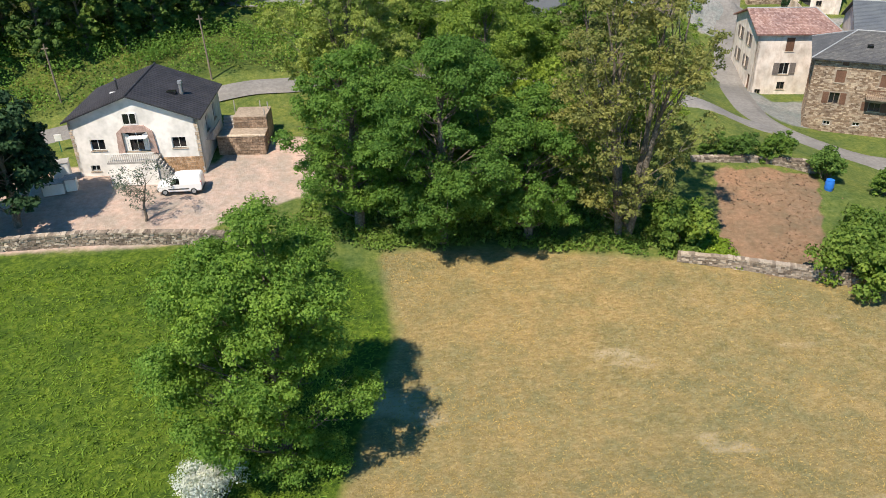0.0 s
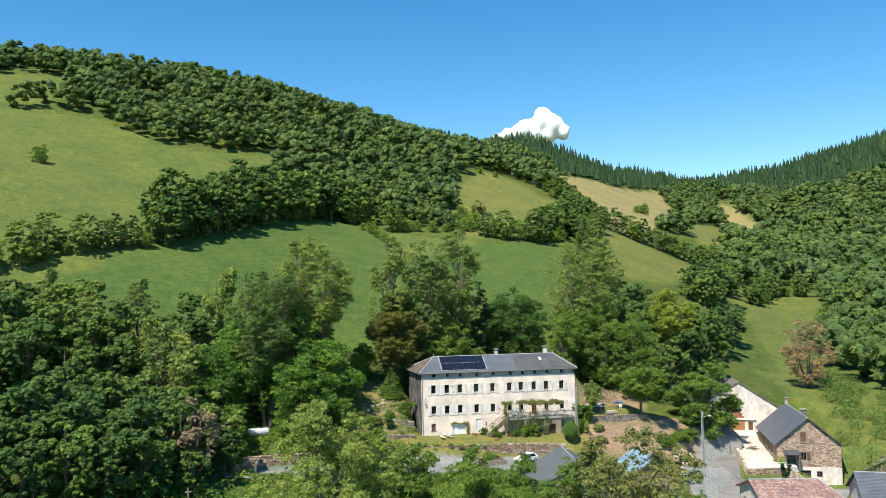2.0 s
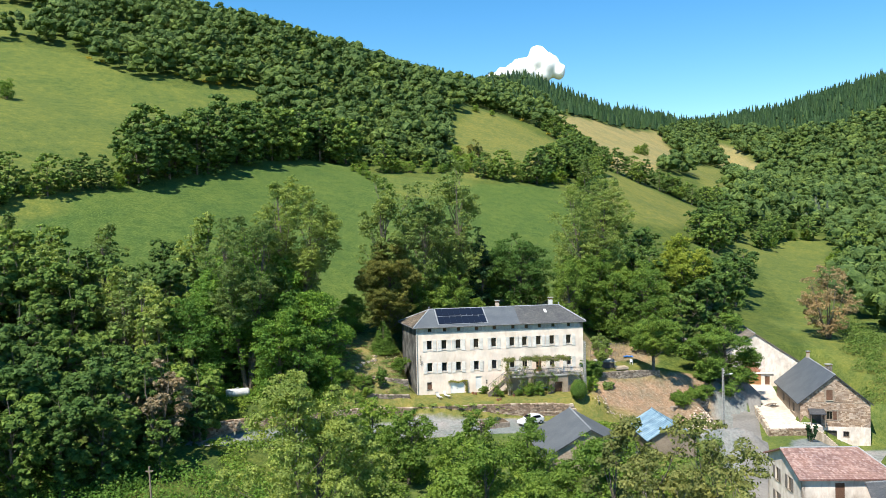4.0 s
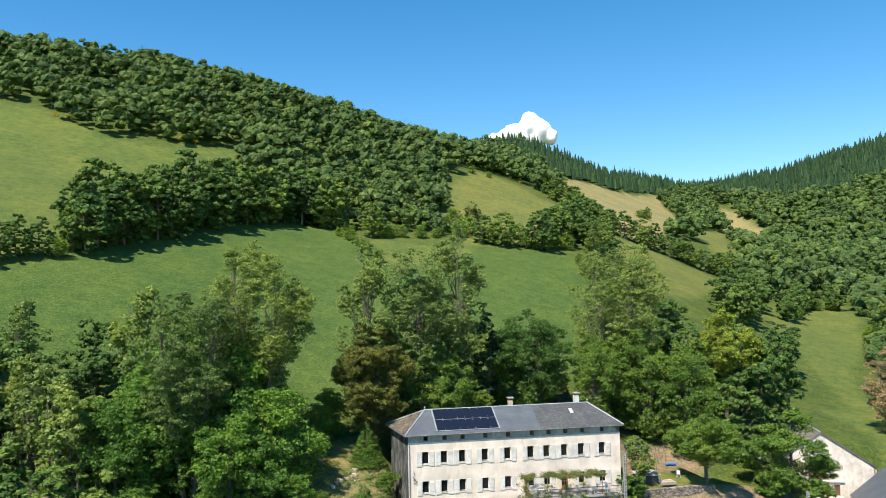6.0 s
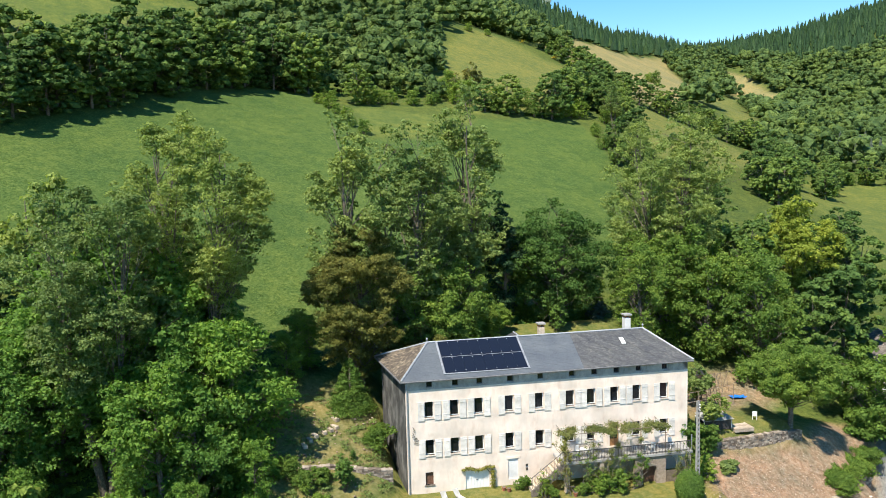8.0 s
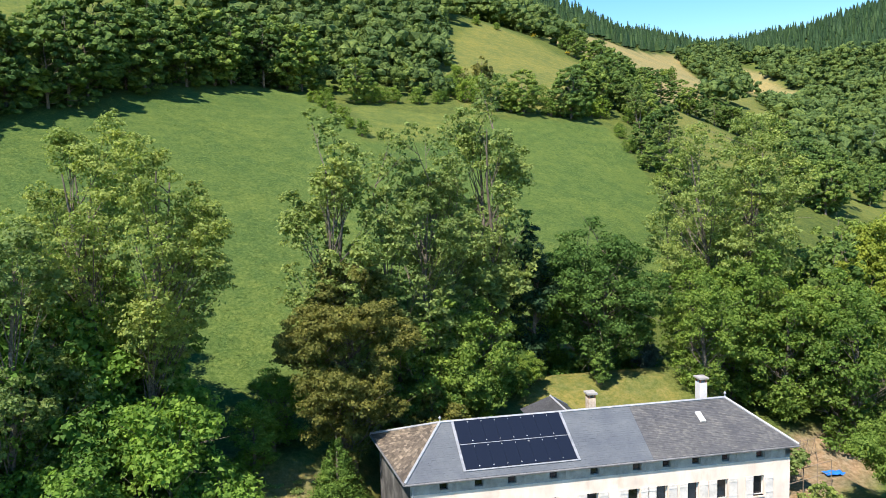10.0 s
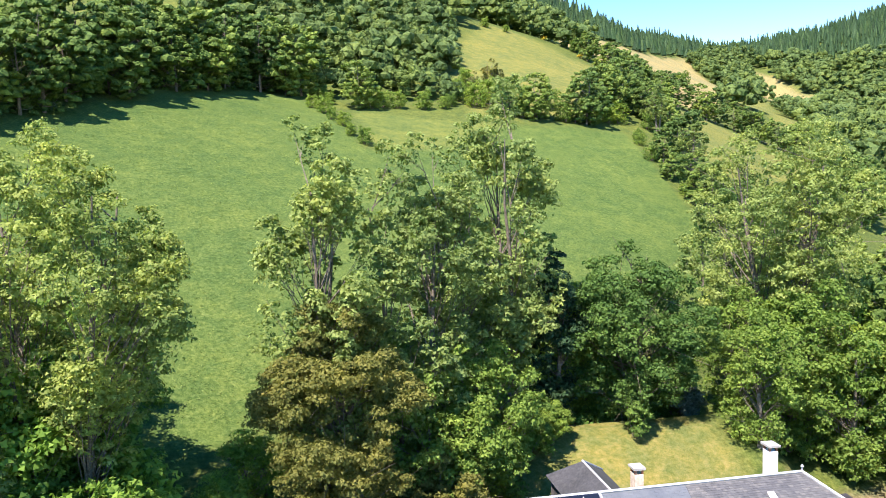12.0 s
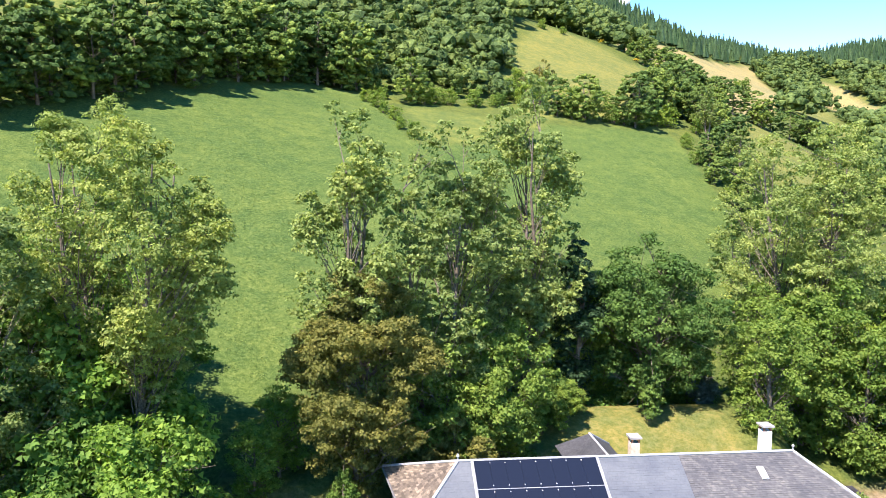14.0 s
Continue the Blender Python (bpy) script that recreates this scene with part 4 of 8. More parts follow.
road("road", [(74, -84), (58, -76), (44, -66.5), (35.0, -59.5), (32.2, -53.5), (33.6, -46), (37.4, -35), (41.6, -26.5), (45.6, -17.5), (50.2, -8.6), (55.2, 0.4), (59.2, 8.0), (59.4, 15), (55, 23)], 5.0, "narrow worn grey asphalt village road")
road("road", [(-110, -78), (-75, -63), (-49, -51), (-30, -44), (-22, -43), (-8, -43), (8, -46.5), (20, -52), (27, -55.0), (32, -57)], 4.2, "narrow grey asphalt lane between hedges")


def rough_block(seed):
    """A unit stone with uneven corners, from 0 to 1 on each axis."""
    rng = random.Random(seed)
    bm = bmesh.new()
    bmesh.ops.create_cube(bm, size=1.0, matrix=Matrix.Translation((0.5, 0.5, 0.5)))
    for v in bm.verts:
        v.co += Vector((rng.uniform(-0.07, 0.07), rng.uniform(-0.1, 0.1), rng.uniform(-0.1, 0.1)))
    me = bpy.data.meshes.new("stone")
    bm.to_mesh(me)
    bm.free()
    me.materials.append(STONE)
    return me


BLOCKS = [rough_block(k) for k in range(8)]


def stone_wall(name, label, pts, height, thick, stones, size=0.3, seed=3, both=False, sunk=0.5, single=(0, 0)):
    """A dry stone wall along points (x, y, z of the top): core and laid stones on its faces and top."""
    rng = random.Random(seed)
    wall = thing(name, pose(*pts[0]), label, "wall")
    inv = wall.matrix_world.inverted()
    bm = bmesh.new()
    vs, fs = [], []
    for a, b in zip(pts, pts[1:]):
        m, length = face_frame(a[0], a[1], b[0], b[1])
        z0, z1 = min(a[2], b[2]) - height - sunk, (a[2], b[2])
        c = [(0, 0, z0), (length, 0, z0), (length, thick, z0), (0, thick, z0), (0, 0, z1[0]), (length, 0, z1[1]), (length, thick, z1[1]), (0, thick, z1[0])]
        v = [bm.verts.new(inv @ (m @ Vector(p))) for p in c]
        for f in ((0, 3, 2, 1), (4, 5, 6, 7), (0, 1, 5, 4), (1, 2, 6, 5), (2, 3, 7, 6), (3, 0, 4, 7)):
            bm.faces.new([v[i] for i in f])
        rows = int(height / (size * 0.62)) + 1
        for side in ((0, 1) if both else (0,)):
            for r in range(rows + 1):
                u = -rng.random() * size
                while u < length:
                    w = size * rng.uniform(0.6, 1.5)
                    h = size * 0.62 * rng.uniform(0.75, 1.1)
                    t = (u + w / 2) / length
                    top = z1[0] * (1 - t) + z1[1] * t
                    zz = top - r * size * 0.62 + rng.uniform(-0.03, 0.03)
                    out = rng.uniform(0.02, 0.10)
                    x0, x1 = max(u, 0) + 0.012, min(u + w, length) - 0.012
                    u += w
                    if x1 - x0 < 0.06:
                        continue
                    if r == 0:
                        y0, y1 = -out, thick + out
                        zz += 0.02
                    else:
                        y0, y1 = (-out, 0.06) if side == 0 else (thick - 0.06, thick + out)
                    at = inv @ (m @ Vector((x0, y0, zz - h)))
                    if single[0] < at.x + pts[0][0] < single[1] and 0 < r < 4:
                        ob = new("stone", BLOCKS[rng.randrange(8)])
                        ob.parent = wall
                        ob.matrix_local = Matrix.Translation(at) @ m.to_3x3().to_4x4() @ Matrix.Diagonal((x1 - x0, y1 - y0, h, 1))
                        continue
                    k = len(vs)
                    j = lambda: rng.uniform(-0.025, 0.025)
                    for p in ((x0, y0, zz - h), (x1, y0, zz - h), (x1, y1, zz - h), (x0, y1, zz - h), (x0, y0, zz), (x1, y0, zz), (x1, y1, zz), (x0, y1, zz)):
                        vs.append(tuple(inv @ (m @ Vector((p[0] + j(), p[1] + j(), p[2] + j())))))
                    fs += [(k + 4, k + 5, k + 6, k + 7), (k, k + 1, k + 5, k + 4), (k + 1, k + 2, k + 6, k + 5), (k + 2, k + 3, k + 7, k + 6), (k + 3, k, k + 4, k + 7)]
    part("wall_core", bm, MORTAR, wall)
    tagged(mesh_object("stonework", vs, fs, stones, wall), kind="stuff")
    return wall


stone_wall("retaining_wall", "brown dry-stone retaining wall below the lawn", [(-7, -4.6, -1.0), (-2.6, -5.5, -1.15), (3.3, -5.9, -1.2), (8.8, -6.4, -1.2), (14.2, -7.1, -1.2), (19.5, -7.6, -1.3), (21.8, -8.2, -1.5)], 2.5, 0.5, RUBBLE_STONES, 0.34, 3, single=(-7, 22))
stone_wall("retaining_wall", "low reddish stone wall beside the lane under the trees", [(-31, -7.6, -1.3), (-27, -6.6, -1.2), (-20, -6.2, -1.2), (-13, -6.0, -1.0), (-8, -5.2, -0.9)], 1.9, 0.5, RUBBLE_STONES, 0.36, 4)
stone_wall("garden_wall", "low grey dry-stone wall of the garden terrace", [(29.4, 0.8, 1.3), (33, 1.3, 1.25), (37.5, 2.2, 1.1), (41.4, 3.1, 0.75)], 1.5, 0.4, RUBBLE_GREY, 0.3, 5)
stone_wall("garden_wall", "short dry-stone terrace wall beside the house", [(-9.6, 0.4, 2.75), (-8, 0.6, 2.7), (-5.9, 0.8, 2.5), (-3.9, 0.2, 2.2), (-1.3, 0.1, 1.9)], 1.5, 0.4, RUBBLE_GREY, 0.3, 6)
stone_wall("garden_wall", "overgrown dry-stone terrace wall by the stepped garden", [(-8, -2.9, 0.75), (-5, -3.1, 0.4), (-1.5, -2.7, 0.2)], 1.3, 0.4, RUBBLE_GREY, 0.3, 7)
stone_wall("retaining_wall", "grey stone bank wall under the hedge by the road", [(40.5, -3.6, -4.0), (44.3, -0.6, -4.1), (48.2, 2.2, -4.2), (51.0, 4.2, -4.3)], 2.6, 0.6, RUBBLE_GREY, 0.34, 8)
stone_wall("yard_wall", "long grey stone wall below the gravel yard", [(-64, -72.2, -8.0), (-46.3, -72.0, -8.1), (-39.4, -72.2, -8.1), (-31.5, -73.4, -8.2), (-26, -74.6, -8.3)], 1.6, 0.5, RUBBLE_GREY, 0.3, 9, True)
stone_wall("field_wall", "low tumbled stone wall along the hay field", [(9.5, -82.6, -9.6), (13.5, -84.2, -9.6), (20.4, -87.4, -9.7), (25, -89, -9.7)], 0.8, 0.45, RUBBLE_GREY, 0.3, 10, True)
stone_wall("field_wall", "low stone wall behind the vegetable plot", [(17.5, -67.0, -8.2), (24, -68.3, -8.2), (29.8, -71, -8.2)], 0.8, 0.4, RUBBLE_GREY, 0.3, 11, True)


# ---- generic village house ----


def gable(parent, m, length, z0, z1, depth, material):
    bm = bmesh.new()
    a = [(0, 0, z0), (length, 0, z0), (length / 2, 0, z1)]
    v = [bm.verts.new(m @ Vector(p)) for p in a] + [bm.verts.new(m @ Vector((p[0], depth, p[2]))) for p in a]
    for f in ((0, 1, 2), (3, 5, 4), (0, 3, 4, 1), (1, 4, 5, 2), (2, 5, 3, 0)):
        bm.faces.new([v[i] for i in f])
    return part("gable", bm, material, parent)


def roof_slab(parent, corners, thick, material, label=""):
    bm = bmesh.new()
    hi = [bm.verts.new(p) for p in corners]
    lo = [bm.verts.new((p[0], p[1], p[2] - thick)) for p in corners]
    bm.faces.new(hi)
    bm.faces.new(lo[::-1])
    n = len(hi)
    for a in range(n):
        b = (a + 1) % n
        bm.faces.new((hi[a], lo[a], lo[b], hi[b]))
    return part("roof", bm, material, parent, label)


def village_house(name, label, a, b, depth, z0, eave, ridge, across, wall_mat, roof_mat, course_mat, front=(), left=(), right=(), over=0.4, row=0.25, width=0.35, hip_left=0.0, hip_right=0.0, seed=1):
    """A rectangular house whose front runs from a to b; front, left, right: openings (u, z, w, h, shutters, kind)."""
    ob = thing(name, pose(0, 0, 0), label, "house")
    f, W = face_frame(a[0], a[1], b[0], b[1])

    def at(u, v, z):
        return tuple(f @ Vector((u, v, z)))

    sides = {"wall_front": (a, b, front), "wall_right": (b, at(W, depth, 0), right), "wall_back": (at(W, depth, 0), at(0, depth, 0), ()), "wall_left": (at(0, depth, 0), a, left)}
    for key, (p, q, holes) in sides.items():
        m, length = face_frame(p[0], p[1], q[0], q[1])
        cut = [(h[0], h[1], h[0] + h[2], h[1] + h[3]) for h in holes if h[1] + h[3] < eave]
        wall_part(key, ob, m, length, z0, eave, cut, 0.35, wall_mat)
        for u, z, w, h, sh, kind in holes:
            if z + h >= eave:
                wi = local_box("window", m, u, -0.09, z, u + w, 0.0, z + h, SHUTTER_BROWN, ob, "gable window behind closed brown shutters")
                local_box("window_sill", m, u - 0.1, -0.14, z - 0.1, u + w + 0.1, 0.0, z, PALE_STONE, wi)
            elif kind == "door":
                local_box("door", m, u, 0.15, z, u + w, 0.21, z + h, SHUTTER_BROWN, ob, "dark brown boarded door")
            elif kind == "garage":
                local_box("garage_door", m, u, 0.18, z, u + w, 0.24, z + h, IRON, ob, "dark garage doorway")
            elif kind == "closed":
                wi = local_box("window", m, u, 0.06, z, u + w, 0.1, z + h, SHUTTER_BROWN, ob, "window behind closed brown shutters")
                local_box("window_sill", m, u - 0.1, -0.06, z - 0.1, u + w + 0.1, 0.06, z, PALE_STONE, wi)
            else:
                window(ob, m, u, z, w, h, PAINT_WHITE if kind == "white" else OLD_WOOD, sh, PALE_STONE, 1)
    o = over
    if across:
        for p, q in ((a, b), (at(W, depth, 0), at(0, depth, 0))):
            m, length = face_frame(p[0], p[1], q[0], q[1])
            gable(ob, m, length, eave, ridge, 0.35, wall_mat)
        k = (ridge - eave) / (W / 2)
        lo, hi = eave - k * o + 0.1, ridge + 0.1
        planes = [[at(-o, -o, lo), at(W / 2, -o, hi), at(W / 2, depth + o, hi), at(-o, depth + o, lo)], [at(W + o, depth + o, lo), at(W / 2, depth + o, hi), at(W / 2, -o, hi), at(W + o, -o, lo)]]
        for n, pl in enumerate(planes):
            r = roof_slab(ob, pl, 0.14, roof_mat)
            if course_mat:
                roof_courses("slate_covering", r, pl[3], pl[0], pl[1], pl[2], row, width, course_mat, "", 0.03, seed + n)
        tube_part("ridge_capping", [at(W / 2, -o, hi + 0.03), at(W / 2, depth + o, hi + 0.03)], 0.09, ZINC if course_mat is not None else roof_mat, ob, "", 6)
    else:
        for p, q, hip in ((b, at(W, depth, 0), hip_right), (at(0, depth, 0), a, hip_left)):
            if not hip:
                m, length = face_frame(p[0], p[1], q[0], q[1])
                gable(ob, m, length, eave, ridge, 0.35, wall_mat)
        k = (ridge - eave) / (depth / 2)
        lo, hi = eave - k * o + 0.1, ridge + 0.1
        r0, r1 = (hip_left or -o), W - (hip_right or -o)
        planes = [[at(W + o, -o, lo), at(r1, depth / 2, hi), at(r0, depth / 2, hi), at(-o, -o, lo)], [at(-o, depth + o, lo), at(r0, depth / 2, hi), at(r1, depth / 2, hi), at(W + o, depth + o, lo)]]
        for n, pl in enumerate(planes):
            r = roof_slab(ob, pl, 0.14, roof_mat)
            if course_mat:
                roof_courses("slate_covering", r, pl[3], pl[0], pl[1], pl[2], row, width, course_mat, "", 0.03, seed + n)
        for hip, pl in ((hip_left, [at(-o, depth + o, lo), at(-o, -o, lo), at(r0, depth / 2, hi)]), (hip_right, [at(W + o, -o, lo), at(W + o, depth + o, lo), at(r1, depth / 2, hi)])):
            if hip:
                r = roof_slab(ob, pl, 0.14, roof_mat)
                if course_mat:
                    roof_courses("slate_covering", r, pl[0], pl[1], pl[2], pl[2], row, width, course_mat, "", 0.03, seed + 5)
                for c in pl[:2]:
                    tube_part("ridge_capping", [(c[0], c[1], c[2] + 0.03), (pl[2][0], pl[2][1], pl[2][2] + 0.03)], 0.08, ZINC, ob, "", 6)
        tube_part("ridge_capping", [at(r0, depth / 2, hi + 0.03), at(r1, depth / 2, hi + 0.03)], 0.09, ZINC, ob, "", 6)
    return ob, f, at


# white house with a dark metal roof
WZ = -8.1
wh, wf, wat = village_house("white_house", "white rendered house with dark metal gable roof and porch", (-42.6, -60.0), (-30.5, -61.4), 9.5, WZ - 0.6, -2.25, 0.02, True, WHITE_WALL, DARK_METAL, None,
                            [(1.7, -5.35, 1.35, 1.1, None, "white"), (9.45, -5.35, 1.35, 1.1, None, "white"), (4.9, -5.55, 2.5, 1.95, None, "white"), (1.2, -7.5, 0.85, 0.6, None, "white")],
                            [], [(3.0, -4.9, 1.0, 1.6, None, "white"), (6.3, -4.9, 1.0, 1.6, None, "white")], over=0.45)
for sgn in (0, 1):
    for k in range(22):
        v = -0.4 + k * 0.47
        p, q = ((-0.42, v, -2.29), (6.04, v, 0.14)) if sgn == 0 else ((12.6, v, -2.29), (6.14, v, 0.14))
        tube_part("standing_seam", [wat(*p), wat(*q)], 0.03, DARK_METAL, wh, "", 4)
gw = local_box("window", wf, 5.3, -0.02, -2.75, 6.5, 0.02, -1.75, GLASS, wh, "dark attic window")
for u0, z0, u1, z1 in ((5.2, -2.75, 5.3, -1.75), (6.5, -2.75, 6.6, -1.75), (5.2, -1.75, 6.6, -1.65), (5.15, -2.88, 6.65, -2.75), (5.86, -2.75, 5.94, -1.75)):
    local_box("window_frame", wf, u0, -0.07, z0, u1, 0.02, z1, PAINT_WHITE, gw)
# pinkish stone surround with a low flat-topped hood, white awning, balcony over the garage
SURROUND = surface("pinkish_porphyry", (0.30, 0.20, 0.17), (0.43, 0.31, 0.27), (0.55, 0.42, 0.37), 4, 0.9, 0.2, 0.4, 0.7)
bm = bmesh.new()
for c in ([(4.25, -5.75), (4.9, -5.75), (4.9, -3.55), (4.45, -3.55)], [(7.4, -5.75), (8.05, -5.75), (7.85, -3.55), (7.4, -3.55)], [(4.45, -3.55), (7.85, -3.55), (7.1, -2.92), (5.2, -2.92)]):
    q = [bm.verts.new(wf @ Vector((u, yy, z))) for yy in (-0.22, 0.0) for u, z in c]
    for fc in ((0, 1, 2, 3), (4, 7, 6, 5), (0, 4, 5, 1), (1, 5, 6, 2), (2, 6, 7, 3), (3, 7, 4, 0)):
        bm.faces.new([q[i] for i in fc])
part("stone_surround", bm, SURROUND, wh, "pinkish rough stone surround of the bay window")
local_box("awning", wf, 5.6, -0.85, -4.0, 7.35, -0.05, -3.93, PAINT_WHITE, wh, "small white awning")
for u in (4.95, 6.75):
    bm = bmesh.new()
    for k in range(5):
        add_box(bm, u + k * 0.11, 0.02 + 0.03 * (k % 2), -5.5, u + k * 0.11 + 0.1, 0.06 + 0.03 * (k % 2), -3.65 - (0.25 * k if u < 6 else 0.25 * (4 - k)) * 0.2, wf)
    part("curtain", bm, PAINT_WHITE, wh, "white gathered curtain")
bal = local_box("balcony", wf, 3.6, -1.9, -6.05, 8.2, 0, -5.85, CONCRETE, wh, "concrete balcony over the garage")
local_box("balcony_wall", wf, 3.6, -1.9, WZ - 0.4, 8.2, -1.7, -6.05, WHITE_WALL, bal)
local_box("balcony_side", wf, 8.0, -1.7, WZ - 0.4, 8.2, 0, -6.05, GREY_STONE, bal)
bm = bmesh.new()
for k in range(24):
    add_box(bm, 3.65 + k * 0.195, -1.86, -5.85, 3.68 + k * 0.195, -1.83, -5.05, wf)
add_box(bm, 3.6, -1.88, -5.07, 8.2, -1.8, -5.0, wf)
part("balcony_rail", bm, PAINT_WHITE, bal)
FOOT_STONE = surface("orange_brown_stone", (0.28, 0.17, 0.09), (0.42, 0.28, 0.17), (0.56, 0.42, 0.29), 4, 0.9, 0.2, 0.5, 0.7, 0.3)
rfs = random.Random(3)
for r in range(9):
    u = 8.3 - 0.1 * (r % 2)
    while u < 11.95:
        w = rfs.uniform(0.22, 0.42)
        local_box("stone", wf, u, -0.035, WZ - 0.1 + r * 0.215, min(u + w - 0.02, 12.12), 0.0, WZ + 0.095 + r * 0.215, FOOT_STONE, wh)
        u += w
tube_part("stair_rail", [wat(8.3, -1.7, -5.0), wat(9.9, -1.9, -7.4)], 0.03, IRON, wh)
for k in range(7):
    local_box("stair_step", wf, 8.2 + k * 0.24, -1.7, WZ - 0.3, 8.46 + k * 0.24, -0.8, -6.05 - k * 0.27, CONCRETE, wh)
for z in range(9):
    for u0, u1 in ((11.8 if z % 2 else 11.92, 12.17), (0.0, 0.36 if z % 2 else 0.24)):
        local_box("quoin", wf, u0, -0.025, -6.2 + z * 0.42, u1, 0.0, -5.87 + z * 0.42, PALE_STONE, wh)
cx = wat(3.9, 4.0, 0)
tube_part("flue", [(cx[0], cx[1], -1.2), (cx[0], cx[1], 0.3), (cx[0], cx[1], 0.35), (cx[0], cx[1], 0.55)], [0.1, 0.1, 0.2, 0.05], IRON, wh, "dark flue pipe")
local_box("roof_vent", wf, 3.3, 3.4, -1.25, 4.1, 3.7, -0.75, PAINT_WHITE, wh)
cx = wat(10.0, 4.2, 0)
tube_part("flue", [(cx[0], cx[1], -1.9), (cx[0], cx[1], -0.35), (cx[0], cx[1], -0.3), (cx[0], cx[1], 0.0)], [0.2, 0.2, 0.27, 0.22], ALU, wh, "grey metal chimney", 10)
bm = bmesh.new()
add_box(bm, 8.6, 3.3, -1.2, 9.6, 4.0, -0.85, wf)
part("roof_window", bm, GLASS, wh, "dark roof window")
bm = bmesh.new()
for k in range(12):
    add_box(bm, 12.2, 2.0 + k * 0.25, -5.4, 13.0, 2.05 + k * 0.25, -5.35, wf)
add_box(bm, 12.95, 1.9, -5.4, 13.05, 5.2, -4.5, wf)
part("side_balcony", bm, ALU, wh, "small metal side balcony")

# stone outbuilding and steps behind the yard
outb = thing("stone_outbuilding", pose(-27.0, -58.2, WZ, 0, 0, -8) @ Matrix.Diagonal((1.3, 1, 1.3, 1)), "reddish-brown stone outbuilding with flat top and steps beside the yard", "outbuilding")
box_part("wall_block", -1.9, 0.05, -0.6, 1.75, 2.4, 1.75, MORTAR, outb, "", 0.04)
box_part("wall_block", -0.9, 2.4, -0.6, 1.75, 5.4, 2.7, MORTAR, outb, "", 0.04)
box_part("coping", -1.98, -0.05, 1.75, 1.85, 0.25, 1.86, PALE_STONE, outb)
rfs = random.Random(6)
for r in range(9):
    for face in (0, 1):
        u = (-1.9 if face == 0 else 0.05)
        while u < (1.7 if face == 0 else 2.3):
            w = rfs.uniform(0.25, 0.5)
            z0 = -0.35 + r * 0.235
            if face == 0:
                box_part("stone", u, 0.0, z0, min(u + w - 0.02, 1.75), 0.05, z0 + 0.21, STONE, outb)
            else:
                box_part("stone", 1.75, u, z0, 1.80, min(u + w - 0.02, 2.4), z0 + 0.21, STONE, outb)
            u += w
for r in range(4):
    u = -0.9
    while u < 1.7:
        w = rfs.uniform(0.25, 0.5)
        box_part("stone", u, 2.35, 1.78 + r * 0.23, min(u + w - 0.02, 1.75), 2.4, 1.98 + r * 0.23, STONE, outb)
        u += w
for k in range(5):
    box_part("stair_step", -1.9, 2.4 + k * 0.32, -0.6, -0.9, 2.72 + k * 0.32, 1.5 + k * 0.22, CONCRETE, outb)
for x, y in ((-1.2, 5.2), (0.9, 5.2), (1.6, 4.6), (1.6, 2.6)):
    tube_part("railing_post", [(x, y, 2.2), (x, y, 3.3)], 0.05, CONCRETE, outb, "", 6)

# pink-roofed house, stone house and its long slate neighbour on the road bend
PZ = -12.05
pink, pf, pat = village_house("limewashed_house", "limewashed three-storey house with faded red tile roof", (38.4, -40.2), (48.6, -42.3), 10.3, PZ - 0.6, -3.93, -2.02, False, OLD_WHITE, PINK_TILE, TILES_RED,
                              [(3.70, -6.34, 1.06, 1.79, None, "closed"), (3.36, -9.47, 1.29, 1.57, SHUTTER_GREY, "white"), (3.47, -11.49, 1.01, 1.01, None, "plain"), (9.07, -5.33, 1.01, 1.01, SHUTTER_GREY, "plain"), (0.67, -12.16, 0.78, 0.67, None, "plain")],
                              [(2.46, -6.45, 1.01, 1.57, SHUTTER_GREY, "plain"), (6.27, -6.45, 1.01, 1.57, SHUTTER_GREY, "plain"), (2.46, -9.47, 1.01, 1.57, SHUTTER_GREY, "plain"), (6.27, -9.47, 1.01, 1.57, SHUTTER_GREY, "plain"), (8.29, -12.05, 1.12, 2.24, None, "door")], (), 0.45, 0.33, 0.25, 0.0, 1.8, 21)
stoneh, sf, sat = village_house("stone_house", "brown rubble-stone house with grey slate hip roof", (38.4, -53.1), (51.8, -61.3), 8.96, PZ - 0.6, -3.26, -1.18, False, MORTAR, SLATE, SLATES_OLD,
                                [(2.46, -6.11, 1.06, 1.46, None, "closed"), (2.24, -8.69, 1.12, 1.34, SHUTTER_BROWN, "plain"), (2.24, -11.38, 0.78, 0.50, None, "white"), (5.38, -11.15, 0.78, 0.45, None, "white"), (7.17, -6.22, 1.34, 1.46, None, "closed"), (6.61, -9.14, 1.23, 1.01, SHUTTER_BROWN, "plain"), (2.91, -4.1, 0.67, 0.50, None, "closed"), (9.63, -8.91, 1.12, 1.46, SHUTTER_BROWN, "plain")],
                                [(2.69, -8.91, 1.01, 1.46, SHUTTER_BROWN, "plain"), (5.60, -6.45, 1.01, 1.46, None, "closed")], (), 0.5, 0.24, 0.3, 4.0, 0.0, 31)
deck = local_box("balcony", sf, 6.05, -1.3, -7.46, 11.0, 0, -7.29, OLD_WOOD, stoneh, "old wooden balcony")
bm = bmesh.new()
for k in range(22):
    add_box(bm, 6.1 + k * 0.223, -1.28, -7.29, 6.13 + k * 0.223, -1.25, -6.34, sf)
add_box(bm, 6.05, -1.3, -6.36, 11.0, -1.22, -6.28, sf)
part("balcony_rail", bm, SHUTTER_BROWN, deck)
bm = bmesh.new()
add_box(bm, 5.15, 1.7, -2.36, 5.8, 2.35, -2.02, sf)
part("roof_window", bm, GLASS, stoneh, "roof light")


